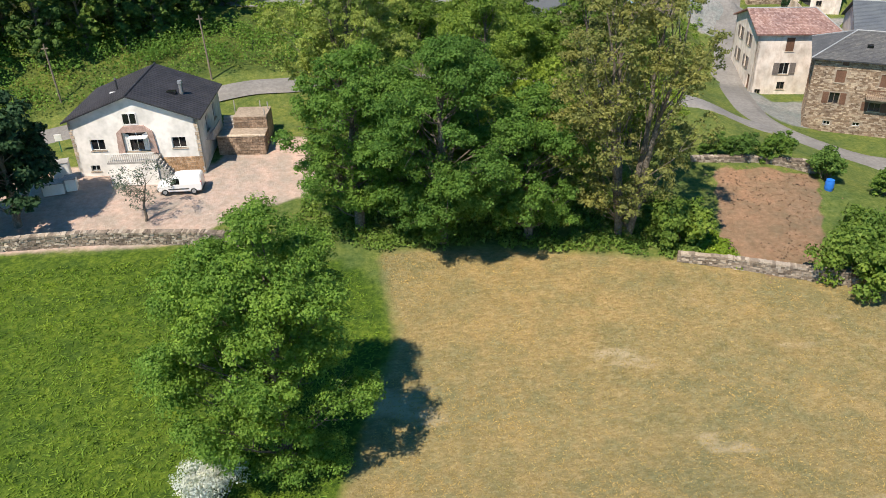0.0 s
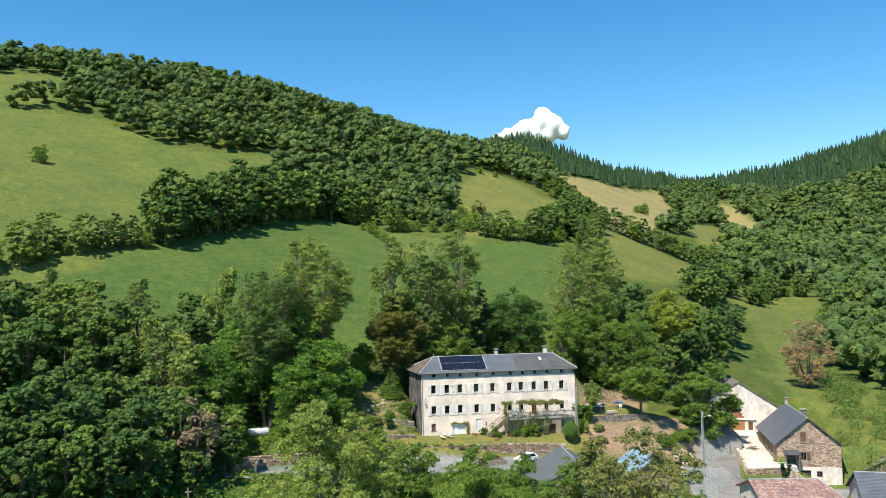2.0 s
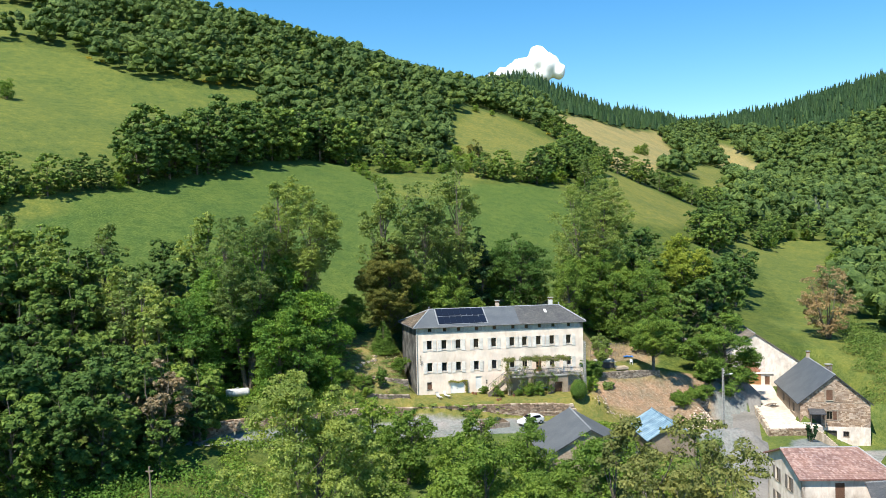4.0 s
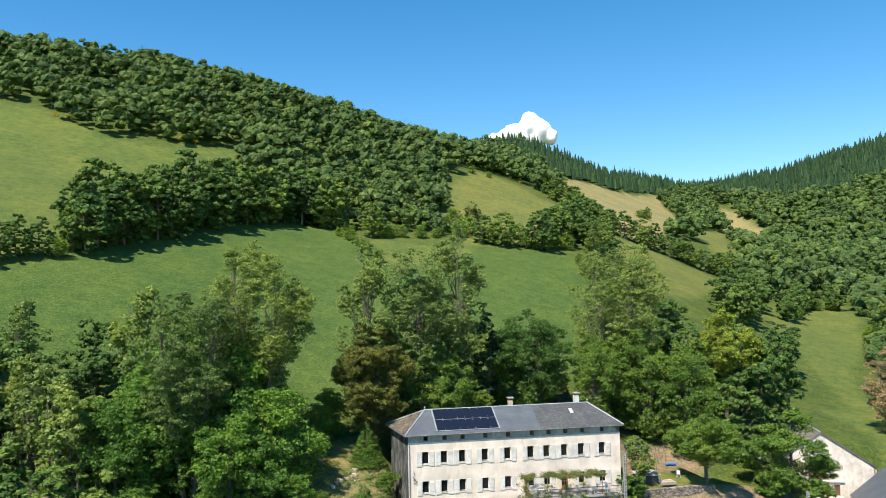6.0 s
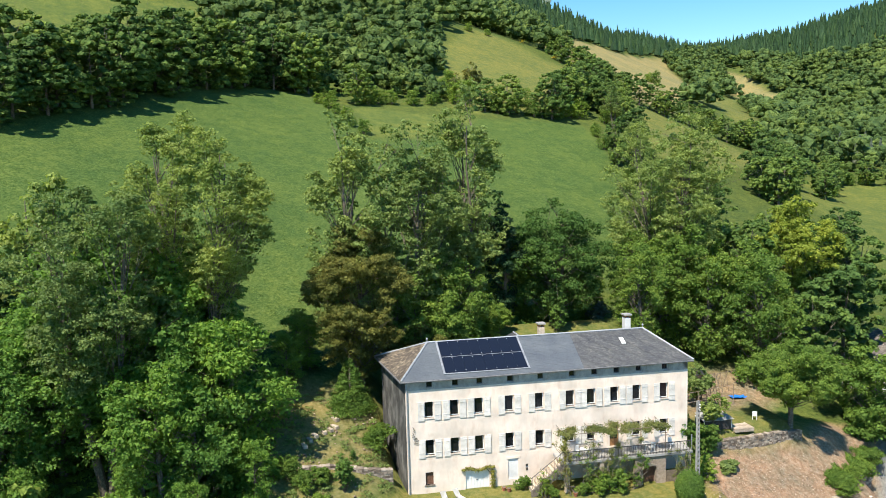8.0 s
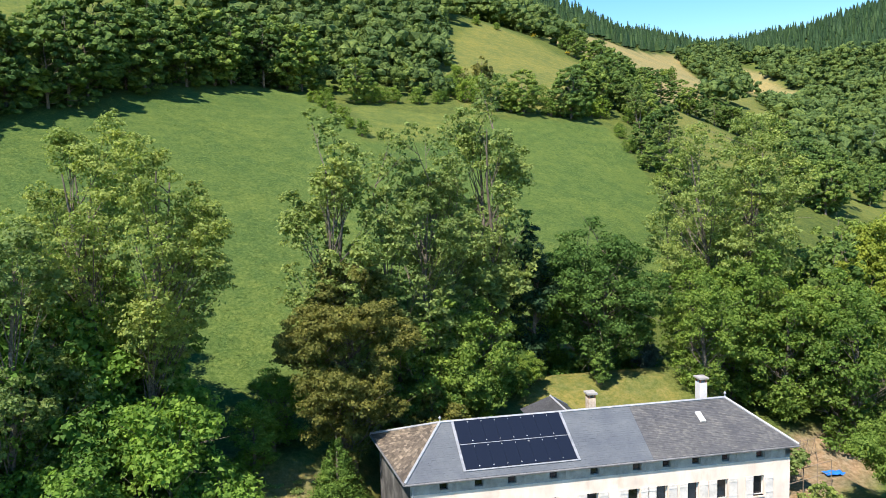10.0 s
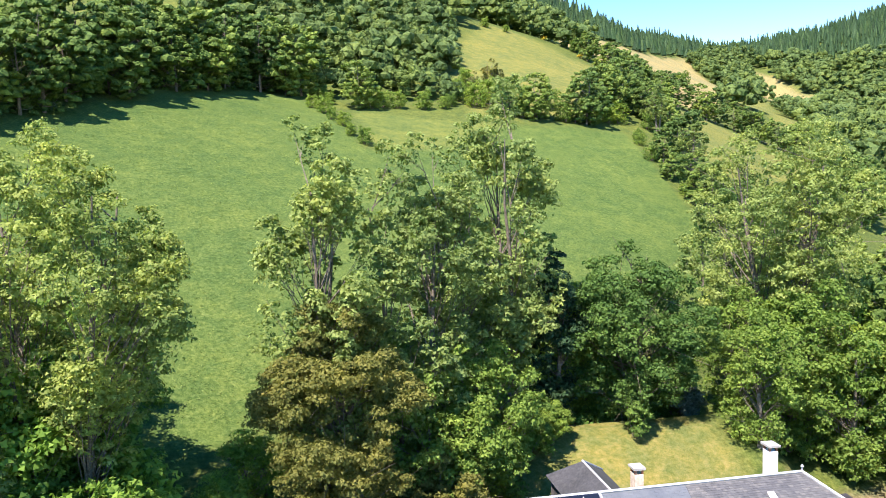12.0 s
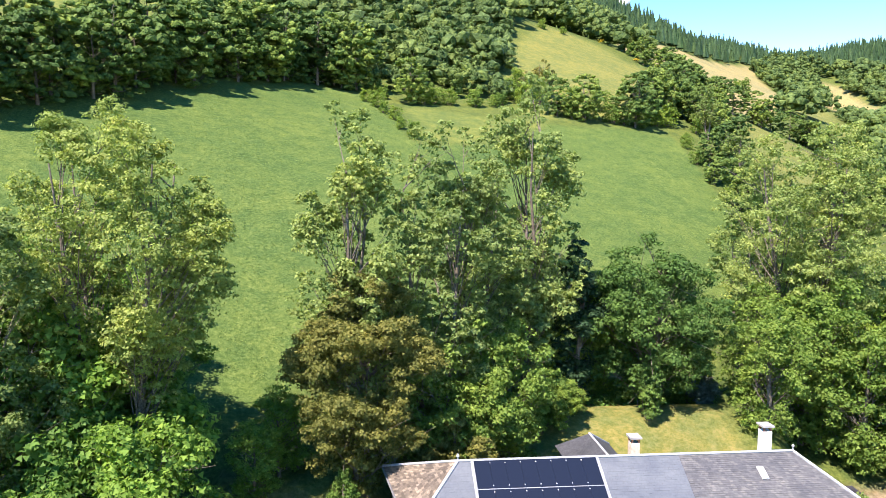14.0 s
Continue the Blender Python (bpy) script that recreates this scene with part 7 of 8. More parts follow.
for x, y, s in ((-17.5, -66, 0.9), (-11, -64, 1.05), (-5, -66, 0.95), (2.5, -68, 1.0), (12.5, -63, 0.85), (-8, -58, 1.0), (4, -61, 0.9), (-17, -47.5, 0.75), (-12, -37, 0.9), (-5, -30, 0.85), (0, -36, 0.8), (5, -22.5, 0.62), (-9, -24, 0.8), (9, -31, 0.7), (-17, -31, 0.8), (13, -40, 0.72), (-3, -19, 0.5), (16.5, -60.5, 0.6), (20, -45, 0.6), (26, -40, 0.45)):
    plant(fill, x, y, s)
plant(make_tree("plum_tree", "dense dark round tree beside the white house", 21, 9.8, 4.9, -0.4, 10000, 0.34, "fir", 26, 0.36, 1, 0.4, 0.25, 0.5, "", 0.85, -0.9), -46.4, -68.2, 1.25, 0)
plant(make_tree("young_cherry", "small thinly leaved pale tree in the gravel yard", 22, 5.2, 3.0, 1.6, 900, 0.13, "blue", 22, 0.26, 1, 0.3, 0.12, 0.9), -35.3, -69.2, 1.1, 0)
blossom = plant(make_bush("hawthorn_bush", "hawthorn bush covered in white blossom", 23, 2.4, 4.2, 4200, 0.13, "white", 22), -26.8, -100.9, 0.85, 0)
plant(make_bush("bramble_bush", "bright green shrub at the edge of the vegetable plot", 24, 3.1, 4.2, 3600, 0.3, "mid", 10), 11.2, -80.2, 1, 0)
rb = make_bush("elder_bush", "rounded green elder bush at the field corner", 25, 3.6, 5.0, 5200, 0.3, "mid", 12)
plant(rb, 21.6, -88.2, 1, 0)
plant(rb, 25.6, -85.0, 0.9, 120)
shrub = make_bush("clipped_shrub", "dark rounded shrub along the road wall", 26, 1.75, 2.6, 2600, 0.2, "dark", 9, "shrubs along the road")
for x, y, s in ((22.4, -67.2, 1.0), (25.6, -68.3, 1.1), (29.6, -71.6, 1.2), (33.4, -75.6, 1.1), (20.0, -66.0, 0.85), (36.8, -77.8, 1.1)):
    plant(shrub, x, y, s)

# trees round the long house
plant(make_tree("ash_tree", "very tall airy ash with pale seed clusters and bare lower stems", 31, 30.6, 7.8, 10.5, 42000, 0.2, "light", 120, 0.2, 4, 0.25, 0.3, 0.9, "", 0.8, -0.9), -18.3, 8.0, 1, 0)
plant(make_tree("ash_tree", "tall airy ash standing behind the wood edge", 32, 27.0, 7.4, 8.0, 26000, 0.22, "light", 90, 0.22, 3, 0.2, 0.32, 0.8), -25.5, 1.5, 1, 60)
tall = make_tree("ash_tree", "tall slender ash with thin crown and bare stems behind the house", 33, 27.5, 4.9, 0.0, 21000, 0.25, "light", 96, 0.28, 2, 0.05, 0.24, 0.8, "ash row behind the house", 0.8, -0.9)
for x, y, s in ((-3.4, 13.6, 1.03), (2.3, 16.4, 1.05), (6.5, 21, 0.98), (11.3, 25.4, 1.13)):
    plant(tall, x, y, s)
plant(make_tree("ash_tree", "broad olive ash with brown twigs above the garden", 34, 29.0, 8.8, 4.0, 40000, 0.235, "light", 110, 0.25, 3, -0.2, 0.36, 0.8), 40.0, 30.3, 1, 0)
plant(make_tree("yew_tree", "brownish green yew crowded against the house", 35, 17.4, 5.8, 0.8, 50000, 0.18, "brown", 84, 0.27, 1, 0.8, 0.3, 0.3, "", 1.0, -0.9), -2.9, 11.6, 1, 0)
plant(make_tree("yew_tree", "small brownish yew beside the larger one", 36, 10.0, 3.4, -0.3, 14000, 0.19, "brown", 30, 0.36, 1, 0.9, 0.25, 0.5, "", 1.0, -0.9), 3.4, 12.4, 1, 0)
plant(make_tree("holm_oak", "dense dark evergreen oak behind the house", 37, 16.4, 7.6, -0.3, 26000, 0.25, "dark", 70, 0.27, 1, 0.6, 0.4, 0.5, "", 0.85, -0.9), 23.4, 27.2, 1, 0)
plant(make_tree("cypress_tree", "narrow dark evergreen beside the oak", 38, 15.5, 3.0, -0.4, 7000, 0.28, "fir", 22, 0.5, 1, 0.9, 0.25, 0.3, "", 1.1, -0.9), 16.2, 25.6, 1, 0)
plant(make_fir("spruce_tree", "small dark spruce at the corner of the house", 39, 5.4, 2.6, 11000, 0.15, "dark"), -4.3, 8.6, 1, 0)
plant(make_bush("laurel_bush", "bright green shrub at the lawn edge behind the house", 40, 3.2, 6.0, 12000, 0.2, "mid", 12), 11.4, 21.6, 0.9, 0)
for x, y, sc in ((8.4, 20.4, 0.62), (14.0, 22.2, 0.7)):
    plant(bpy.data.objects["laurel_bush"], x, y, sc)
plant(make_bush("box_bush", "narrow grey-green clipped shrub on the rear lawn", 41, 1.45, 4.8, 5200, 0.15, "dark", 12), 21.6, 22.4, 1, 0)
plant(make_bush("lavender_bush", "pale grey-green shrub at the rear lawn edge", 42, 1.7, 3.0, 2200, 0.2, "blue", 9), 28.6, 27.5, 1, 0)
walnut = make_tree("walnut_tree", "spreading walnut tree shading the garden terrace", 43, 9.6, 5.4, 1.5, 30000, 0.19, "mid", 60, 0.28, 1, 0.5, 0.25)
plant(walnut, 40.6, 3.9, 0.95, 0)
plant(make_tree("sycamore_tree", "large dark sycamore leaning over the road", 44, 17.0, 6.6, 0.3, 22000, 0.26, "dark", 50, 0.3, 1, 0.7, 0.35), 55.6, 7.4, 1.08, 0, 1.0, -6.4)
plant(make_tree("robinia_tree", "yellow-green robinia among the dark trees", 45, 19.6, 6.0, 5.5, 12000, 0.3, "yellow", 34, 0.32, 1, 0.6, 0.3), 57.2, 27.6, 1, 0)
near_a = make_tree("oak_tree", "dense mid-green oak on the wooded slope", 46, 15.5, 5.2, 0.0, 2000, 0.52, "hedge", 26, 0.38, 1, 0.6, 0.22, 0.5, "slope trees", 0.9, -0.9)
near_b = make_tree("hornbeam_tree", "dark green hornbeam on the wooded slope", 47, 17.5, 4.9, 0.0, 2000, 0.52, "shade", 26, 0.38, 1, 0.6, 0.22, 0.5, "slope trees", 0.9, -0.9)
near_c = make_tree("ash_tree", "pale green ash on the wooded slope", 48, 18.5, 5.0, 2.5, 2300, 0.47, "light", 30, 0.32, 2, 0.5, 0.28, 0.6, "slope trees")
near_f = make_tree("oak_tree", "leafy bright green oak close to the house", 61, 15.5, 5.3, -0.4, 6200, 0.295, "mid", 48, 0.31, 1, 0.6, 0.3, 0.5, "trees close to the house", 0.85, -0.9)
near_g = make_tree("oak_tree", "leafy deep green oak at the shaded wood edge", 62, 15.5, 5.3, -0.4, 6200, 0.295, "deep", 48, 0.31, 1, 0.6, 0.3, 0.5, "trees of the wood edge", 0.85, -0.9)
for x, y, s, p in ((37.0, 24.5, 0.95, near_a), (31.5, 20, 0.75, near_a), (45, 17, 1.0, near_b), (41, 21, 0.95, near_a), (34, 27, 0.85, near_a), (48, 31, 0.95, near_b), (58, 19, 0.95, near_b), (62, 30, 1.0, near_b), (66, 38, 1.0, near_b), (55, 38, 0.9, near_a), (47, 42, 0.75, near_c), (44, 52, 0.62, near_c), (60, 48, 0.9, near_a), (74, 44, 0.9, near_b), (72, 54, 0.95, near_a), (86, 57, 0.9, near_b), (80, 66, 0.85, near_a), (95, 68, 0.8, near_b), (52, 62, 0.55, near_c), (57, 72, 0.5, near_a), (63, 84, 0.5, near_c), (67, 94, 0.5, near_a), (70, 106, 0.5, near_c), (74, 120, 0.5, near_a), (76, 134, 0.5, near_c), (79, 148, 0.52, near_a), (82, 160, 0.55, near_b),
                   (44, 36, 0.95, near_a), (52, 46, 0.95, near_b), (58, 56, 0.9, near_a), (64, 64, 0.9, near_b), (50, 54, 0.85, near_c), (68, 48, 0.95, near_a), (78, 52, 0.85, near_b), (40, 40, 0.8, near_a), (56, 66, 0.75, near_a), (62, 76, 0.75, near_b), (68, 86, 0.7, near_a), (70, 72, 0.8, near_b), (66, 98, 0.65, near_a), (72, 112, 0.62, near_b), (38, 34, 0.8, near_a), (50, 24, 0.85, near_a), (43, 26, 0.9, near_b),
                   (-19.5, 7.5, 1.25, near_a), (-18.0, -1.6, 0.8, near_a), (-23.5, 5.0, 1.35, near_a), (-25.0, 3.4, 0.95, near_a), (-29.5, 3.2, 1.05, near_a), (-33.5, 0.5, 0.95, near_a), (-22.0, 0.2, 0.85, near_a), (-17.4, 2.2, 1.05, near_a), (-20.5, -2.6, 0.95, near_a), (-21.5, 12.0, 1.2, near_a), (-27.5, 8.0, 1.3, near_a),
                   (5.8, 15.4, 0.75, near_b), (1.5, 19, 0.85, near_a), (17.5, 29, 0.8, near_b),
                   (-18.2, -5.0, 0.42, near_a), (-13.2, -2.6, 0.38, near_a), (-16.4, 0.6, 0.5, near_a), (-22.0, -2.0, 0.5, near_a), (-9.0, 13.6, 0.46, near_a), (-10.4, 10.8, 0.42, near_a), (2.8, 14.8, 0.85, near_a), (8.4, 17.6, 0.85, near_a), (5.6, 17.0, 0.9, near_a), (-8.0, 17.2, 0.4, near_a), (-30.6, -5.4, 0.55, near_a),
                   (20.0, 29.6, 0.5, near_a), (28.2, 29.4, 0.55, near_a), (13.6, 27.0, 0.55, near_a), (9.0, 19.6, 0.5, near_a), (66, 27, 1.0, near_b), (38.6, 24.0, 1.05, near_a), (47.0, 21.6, 1.0, near_b), (51.0, 29.0, 1.05, near_b), (52.0, 15.5, 0.8, near_b)):
    plant(near_g if x < -6 else near_f if y < 32 and x < 50 else p, x, y, s * 1.3 if y > 50 and s < 0.63 else s)
rw_ = random.Random(4)
spots = []
tries = 0
while len(spots) < 56 and tries < 4000:
    tries += 1
    x, y = rw_.uniform(-95, -12), rw_.uniform(-6, 24)
    if x > -17 and y > 9 or x > -15 or x > -24 and y < 1.5:
        continue
    if (x + 26.8) ** 2 + (y + 3.5) ** 2 < 20 or abs(x + 23) < 8 and y < -2.5:
        continue
    if any((x - a) ** 2 + (y - b) ** 2 < 26 for a, b in spots):
        continue
    spots.append((x, y))
for i, (x, y) in enumerate(spots):
    s = rw_.uniform(0.8, 1.12) * (0.85 if y > 20 else 1.0)
    plant(near_g if x > -32 else (near_a, near_b, near_c, near_a)[i % 4], x, y, s)
for x, y, s in ((-31.4, -8.4, 0.85), (-35.5, -10.5, 0.85), (-39, -12, 0.8), (-46, -14, 0.85), (-54, -17, 0.9), (-63, -20, 0.9), (-72, -16, 1), (-36, -20, 0.62), (-45, -26, 0.7), (-58, -30, 0.8), (-70, -32, 0.8), (-82, -36, 0.9), (-60, -38, 0.6), (-75, -46, 0.7), (-41, -17, 0.8), (-50, -21, 0.85), (-38, -27, 0.6), (-52, -29, 0.75), (-66, -26, 0.85), (-76, -25, 0.9), (-88, -28, 0.9), (-96, -20, 1.0), (-90, -44, 0.8), (-104, -38, 0.9), (-66, -40, 0.65), (-84, -52, 0.6), (-100, -54, 0.7)):
    plant(near_b if x < -40 else near_a, x, y, s)
for x, y, s in ((-50, -39, 0.75), (-55, -34, 0.9), (-46, -35, 0.8), (-42, -33, 0.75), (-38.5, -31.5, 0.7), (-47, -28, 0.9), (-41, -26, 0.85), (-54, -25, 0.95), (-36, -21.5, 0.75), (-61, -33, 0.9), (-58, -42, 0.7), (-33, -28, 0.45), (-31, -16.5, 0.6)):
    plant(near_b, x, y, s)
plant(make_tree("dead_elm", "half-bare brown tree at the wood edge", 49, 13.0, 4.2, 2.0, 2600, 0.34, "russet", 28, 0.26, 2, 0.5, 0.22, 0.6), -34, -24, 1, 0)
plant(make_tree("bare_willow", "tall round leafless tan willow in the meadow", 50, 15.5, 6.6, 0.3, 9000, 0.24, "russet", 60, 0.22, 6, 0.3, 0.16, 0.9, "", 1.0, -0.9, True), 89.5, 27.0, 1, 0)
# clipped ball, hedges, shrubs of the garden
ball = thing("topiary_ball", pose(24.1, -6.0, gz(24.1, -6.0)), "clipped egg-shaped evergreen on the lawn", "bush")
rball = np.random.default_rng(51)
leaf_object("foliage", leaf_quads(rball, [(0, 0, 1.35), (0, 0, 1.2)], [(1.2, 1.2, 1.5), (1.25, 1.25, 1.2)], 9000, 0.12, 0.82, 0.5, -0.9), LEAF["dark"], ball)
bm = bmesh.new()
add_tube(bm, [(0, 0, -0.2), (0, 0, 1.6)], [0.12, 0.05], 6)
part("stem", bm, BARK, ball)
plant(make_bush("laurel_hedge", "bright green loose hedge shrub beside the terrace", 52, 2.1, 4.4, 4600, 0.24, "mid", 12), 28.2, 0.6, 1, 0)
hedge = make_bush("privet_hedge", "bright green overgrown hedge on the bank wall", 53, 2.4, 2.3, 5000, 0.18, "mid", 12, "bank hedge")
for x, y in ((42.2, -1.4), (43.6, -0.1), (45.2, 1.0), (47.4, 2.6), (49.6, 4.2)):
    plant(hedge, x, y, 0.85, None, None, -4.6)
plant(make_bush("small_cypress", "small dark upright conifer beside the yard steps", 58, 0.9, 2.6, 1500, 0.2, "fir", 8), 57.6, -13.6, 1, 0)
plant(make_bush("yucca_plant", "spiky green plant on the rubble slope", 54, 0.9, 1.1, 500, 0.45, "light", 5), 30.6, -1.4, 1, 0)
tb = make_bush("terrace_shrub", "small leafy shrub at the foot of the terrace", 55, 1.0, 1.7, 1800, 0.12, "mid", 9, "terrace shrubs")
for x, y, s in ((10.4, -1.0, 0.8), (12.6, -3.1, 0.7), (15.4, -3.1, 0.75), (18.9, -3.2, 0.6), (27.0, -2.6, 1.4), (17.0, -3.0, 1.15), (18.3, -3.0, 1.25)):
    plant(tb, x, y, s)


def climber(x, y, z0, top, sway, seed, leaves, leaf):
    """A climbing plant: a few twisting stems and uneven clumps of leaves along them."""
    rng = np.random.default_rng(seed)
    ob = thing("climbing_vine", pose(x, y, z0), "old twisting vine climbing up the terrace front", "vine", "terrace vines")
    bm = bmesh.new()
    cs = []
    for k in range(4):
        pts = [Vector((rng.normal() * 0.12, rng.normal() * 0.06, -0.2))]
        while pts[-1].z < top * rng.uniform(0.75, 1.05) and len(pts) < 14:
            pts.append(pts[-1] + Vector((rng.normal() * sway, rng.normal() * 0.1, rng.uniform(0.25, 0.5))))
        add_tube(bm, pts, [0.05 * (1 - 0.8 * n / len(pts)) for n in range(len(pts))], 5, False)
        cs += [(p.x + rng.normal() * 0.15, p.y - 0.05, p.z) for p in pts[2:] if rng.random() < 0.62]
    part("stems", bm, BARK, ob)
    leaf_object("foliage", leaf_quads(rng, cs, [(0.4, 0.28, 0.34)] * len(cs), leaves, 0.1, 0.2, 0.6, -0.9, True), LEAF[leaf], ob)


for n, (x, top, leaf) in enumerate(((14.4, 5.2, "olive"), (16.3, 4.6, "olive"), (17.1, 3.8, "mid"), (18.0, 4.4, "olive"), (19.4, 3.2, "mid"), (20.3, 2.6, "mid"), (24.7, 3.4, "olive"), (11.6, 2.4, "mid"))):
    climber(x, -2.95, gz(x, -2.95), top, 0.3, 80 + n, 1150, leaf)
cy = make_bush("cypress_shrub", "dark upright shrub in the stepped garden", 56, 1.0, 3.6, 2200, 0.2, "dark", 9, "garden shrubs")
for x, y, s in ((-5.7, -1.6, 0.85), (-4.7, 1.8, 0.3), (13.5, -16, 0.9)):
    plant(cy, x, y, s)
ap = make_tree("apple_tree", "young thin garden tree by the vegetable beds", 57, 4.6, 1.9, 1.4, 1500, 0.24, "light", 12, 0.36, 1, 0.4, 0.08)
plant(ap, 31.2, 2.9, 0.9, 0)
plant(ap, 33.4, 10.0, 1.1, 70)
garden_shrub = make_bush("garden_shrub", "low bright green shrub beside the stepped garden", 59, 1.5, 1.9, 3400, 0.13, "mid", 12, "low garden shrubs")
for x, y, s in ((-2.2, 3.4, 1.05), (-1.9, 5.2, 0.7), (-7.6, -0.9, 0.7), (-9.0, -1.6, 0.9), (-7.8, -3.0, 0.75), (-10.4, -0.4, 0.9), (-9.4, -3.6, 0.8)):
    plant(garden_shrub, x, y, s)
# vines on the pergola and over the garage
rv = np.random.default_rng(60)
cs = [(13.9 + k * 0.52 + rv.normal() * 0.1, -1.9 + rv.normal() * 0.5, 4.55 + rv.normal() * 0.12) for k in range(20) if k not in (3, 4)]
leaf_object("vine_leaves", leaf_quads(rv, cs, [(0.62, 0.7, 0.36)] * len(cs), 13000, 0.115, 0.15, 0.6, -0.9, True), LEAF["olive"], pergola, "olive-yellow vine leaves")
cs = [(13.9 + rv.normal() * 0.2, -2.4, 2.6 + k * 0.4) for k in range(5)] + [(16.6, -2.4, 3.4), (19.0, -2.4, 3.2), (21.2, -2.4, 3.5)]
leaf_object("vine_leaves", leaf_quads(rv, cs, [(0.4, 0.3, 0.5)] * len(cs), 1500, 0.1, 0.15, 0.6, -0.9, True), LEAF["olive"], pergola)
creeper = thing("garage_creeper", pose(0, 0, 0), "green creeper trained round the garage door", "creeper")
cs = [(5.1 + k * 0.3, -0.15, 1.3 + 0.12 * math.sin(k)) for k in range(10)] + [(7.8, -0.2, 1.0 - k * 0.3) for k in range(6)]
leaf_object("creeper_leaves", leaf_quads(rv, cs, [(0.28, 0.2, 0.22)] * len(cs), 2600, 0.09, 0.2), LEAF["olive"], creeper)
bm = bmesh.new()
add_tube(bm, [(7.85, -0.1, -0.9), (7.75, -0.1, 0.6), (7.2, -0.1, 1.3), (5.2, -0.1, 1.35)], 0.04, 5, False)
part("creeper_stem", bm, BARK, creeper)
leaf_object("plants", leaf_quads(rv, [(-1 + 0.5 * k, rv.normal() * 0.4, 0.75) for k in range(5)], [(0.6, 0.6, 0.25)] * 5, 900, 0.16, 0.2), LEAF["blue"], planter)


def undergrowth(name, label, poly, n, size, blob, leaf, per=26, seed=1, flat=0.55):
    """Low tangled growth over a patch of ground."""
    rng = np.random.default_rng(seed)
    p = np.array(poly, float)
    lo, hi = p.min(0), p.max(0)
    xy = rng.uniform(lo, hi, (n * 4, 2))
    xy = xy[inside(poly, xy[:, 0], xy[:, 1], 0.3) > 0.5][:n]
    r = blob * rng.uniform(0.5, 1.4, len(xy))
    c = np.stack([xy[:, 0], xy[:, 1], ground_z(xy[:, 0], xy[:, 1]) + r * 0.2], -1)
    q = leaf_quads(rng, c, np.stack([r, r, r * flat], -1), len(xy) * per * 2, size * 0.8, 0.6, 0.5, 0.0)
    return tagged(leaf_object(name, q, LEAF[leaf]), label, "undergrowth", kind="stuff")


undergrowth("bank_growth", "rank green brambles on the bank above the lane", [(-120, -60), (-76, -58), (-50, -46.5), (-30, -40), (-20, -39.5), (-18, -30), (-40, -24), (-120, -36)], 1100, 0.3, 1.7, "deep", 32, 1, 1.05)
undergrowth("bank_growth", "green scrub between the car park and the lane", [(-20, -38), (-30, -16), (-4, -16), (10, -17), (15, -24), (18, -38), (26, -44), (22, -48), (0, -41)], 420, 0.34, 1.3, "mid", 36, 2)
undergrowth("wall_growth", "low green growth over the wall foot and lane edge", [(-34, -6), (-34, 6), (-14, 8), (-12, -2), (-8, -4.6), (-20, -5.6)], 300, 0.26, 0.7, "mid", 30, 3)
undergrowth("garden_weeds", "yellow-green weeds between the garden steps", [(-13, -3), (-12.5, 11), (-2.2, 10), (-1.4, 0), (-2.5, -3)], 220, 0.15, 0.45, "light", 24, 4, 0.4)
undergrowth("hedge_foot", "nettles and grass at the foot of the tree belt", [(-24, -74), (-15, -76.5), (-4, -78), (5, -80.5), (11, -82.4), (14, -76), (10, -68), (-20, -68)], 420, 0.3, 0.9, "mid", 30, 5)
undergrowth("hedge_foot", "rough grass round the vegetable plot", [(11, -82), (15, -84.6), (14.4, -79.5), (12, -77)], 90, 0.24, 0.5, "grass", 26, 6)
undergrowth("hedge_foot", "scrub by the sheds above the road", [(22, -30), (30, -40), (34, -33), (42, -17), (38, -14), (26, -16)], 170, 0.28, 0.7, "mid", 28, 7)
undergrowth("meadow_scrub", "green scrub behind the barn", [(76, -8), (84, 10), (96, 40), (104, 44), (100, 10), (96, -30), (82, -24)], 90, 0.34, 2.0, "hedge", 110, 8, 1.1)
undergrowth("wall_growth", "plants hanging over the lawn wall", [(-7, -5.2), (3, -6.6), (14, -7.8), (22, -8.8), (22, -7.6), (14, -6.6), (3, -5.6), (-7, -4.4)], 70, 0.2, 0.4, "light", 24, 9)
undergrowth("wall_growth", "bushes along the edge of the car park", [(14, -12.6), (26, -11.4), (30, -13), (28, -16.5), (15, -17)], 150, 0.26, 0.9, "mid", 34, 10)
undergrowth("lawn_edge_growth", "dark low scrub along the back edge of the lawn", [(12, 24.5), (18, 26.2), (24, 28), (31, 29.5), (31, 31.5), (22, 30.5), (12, 27.5)], 90, 0.28, 0.9, "deep", 34, 12, 0.9)
undergrowth("bank_growth", "dark thicket under the trees by the water tank", [(-34, -4), (-28, 0), (-22, 1), (-14, 4), (-11.5, 8), (-10.5, 6), (-11.5, -1), (-14, -3.6), (-20, -4.6), (-24, -2)], 150, 0.28, 1.1, "deep", 34, 13, 0.9)
undergrowth("long_grass", "long tufted grass of the lush meadow", [(-70, -74.5), (-28, -75.5), (-20, -84), (-22, -104), (-32, -120), (-80, -120)], 3600, 0.17, 0.28, "grass", 5, 11, 0.5)


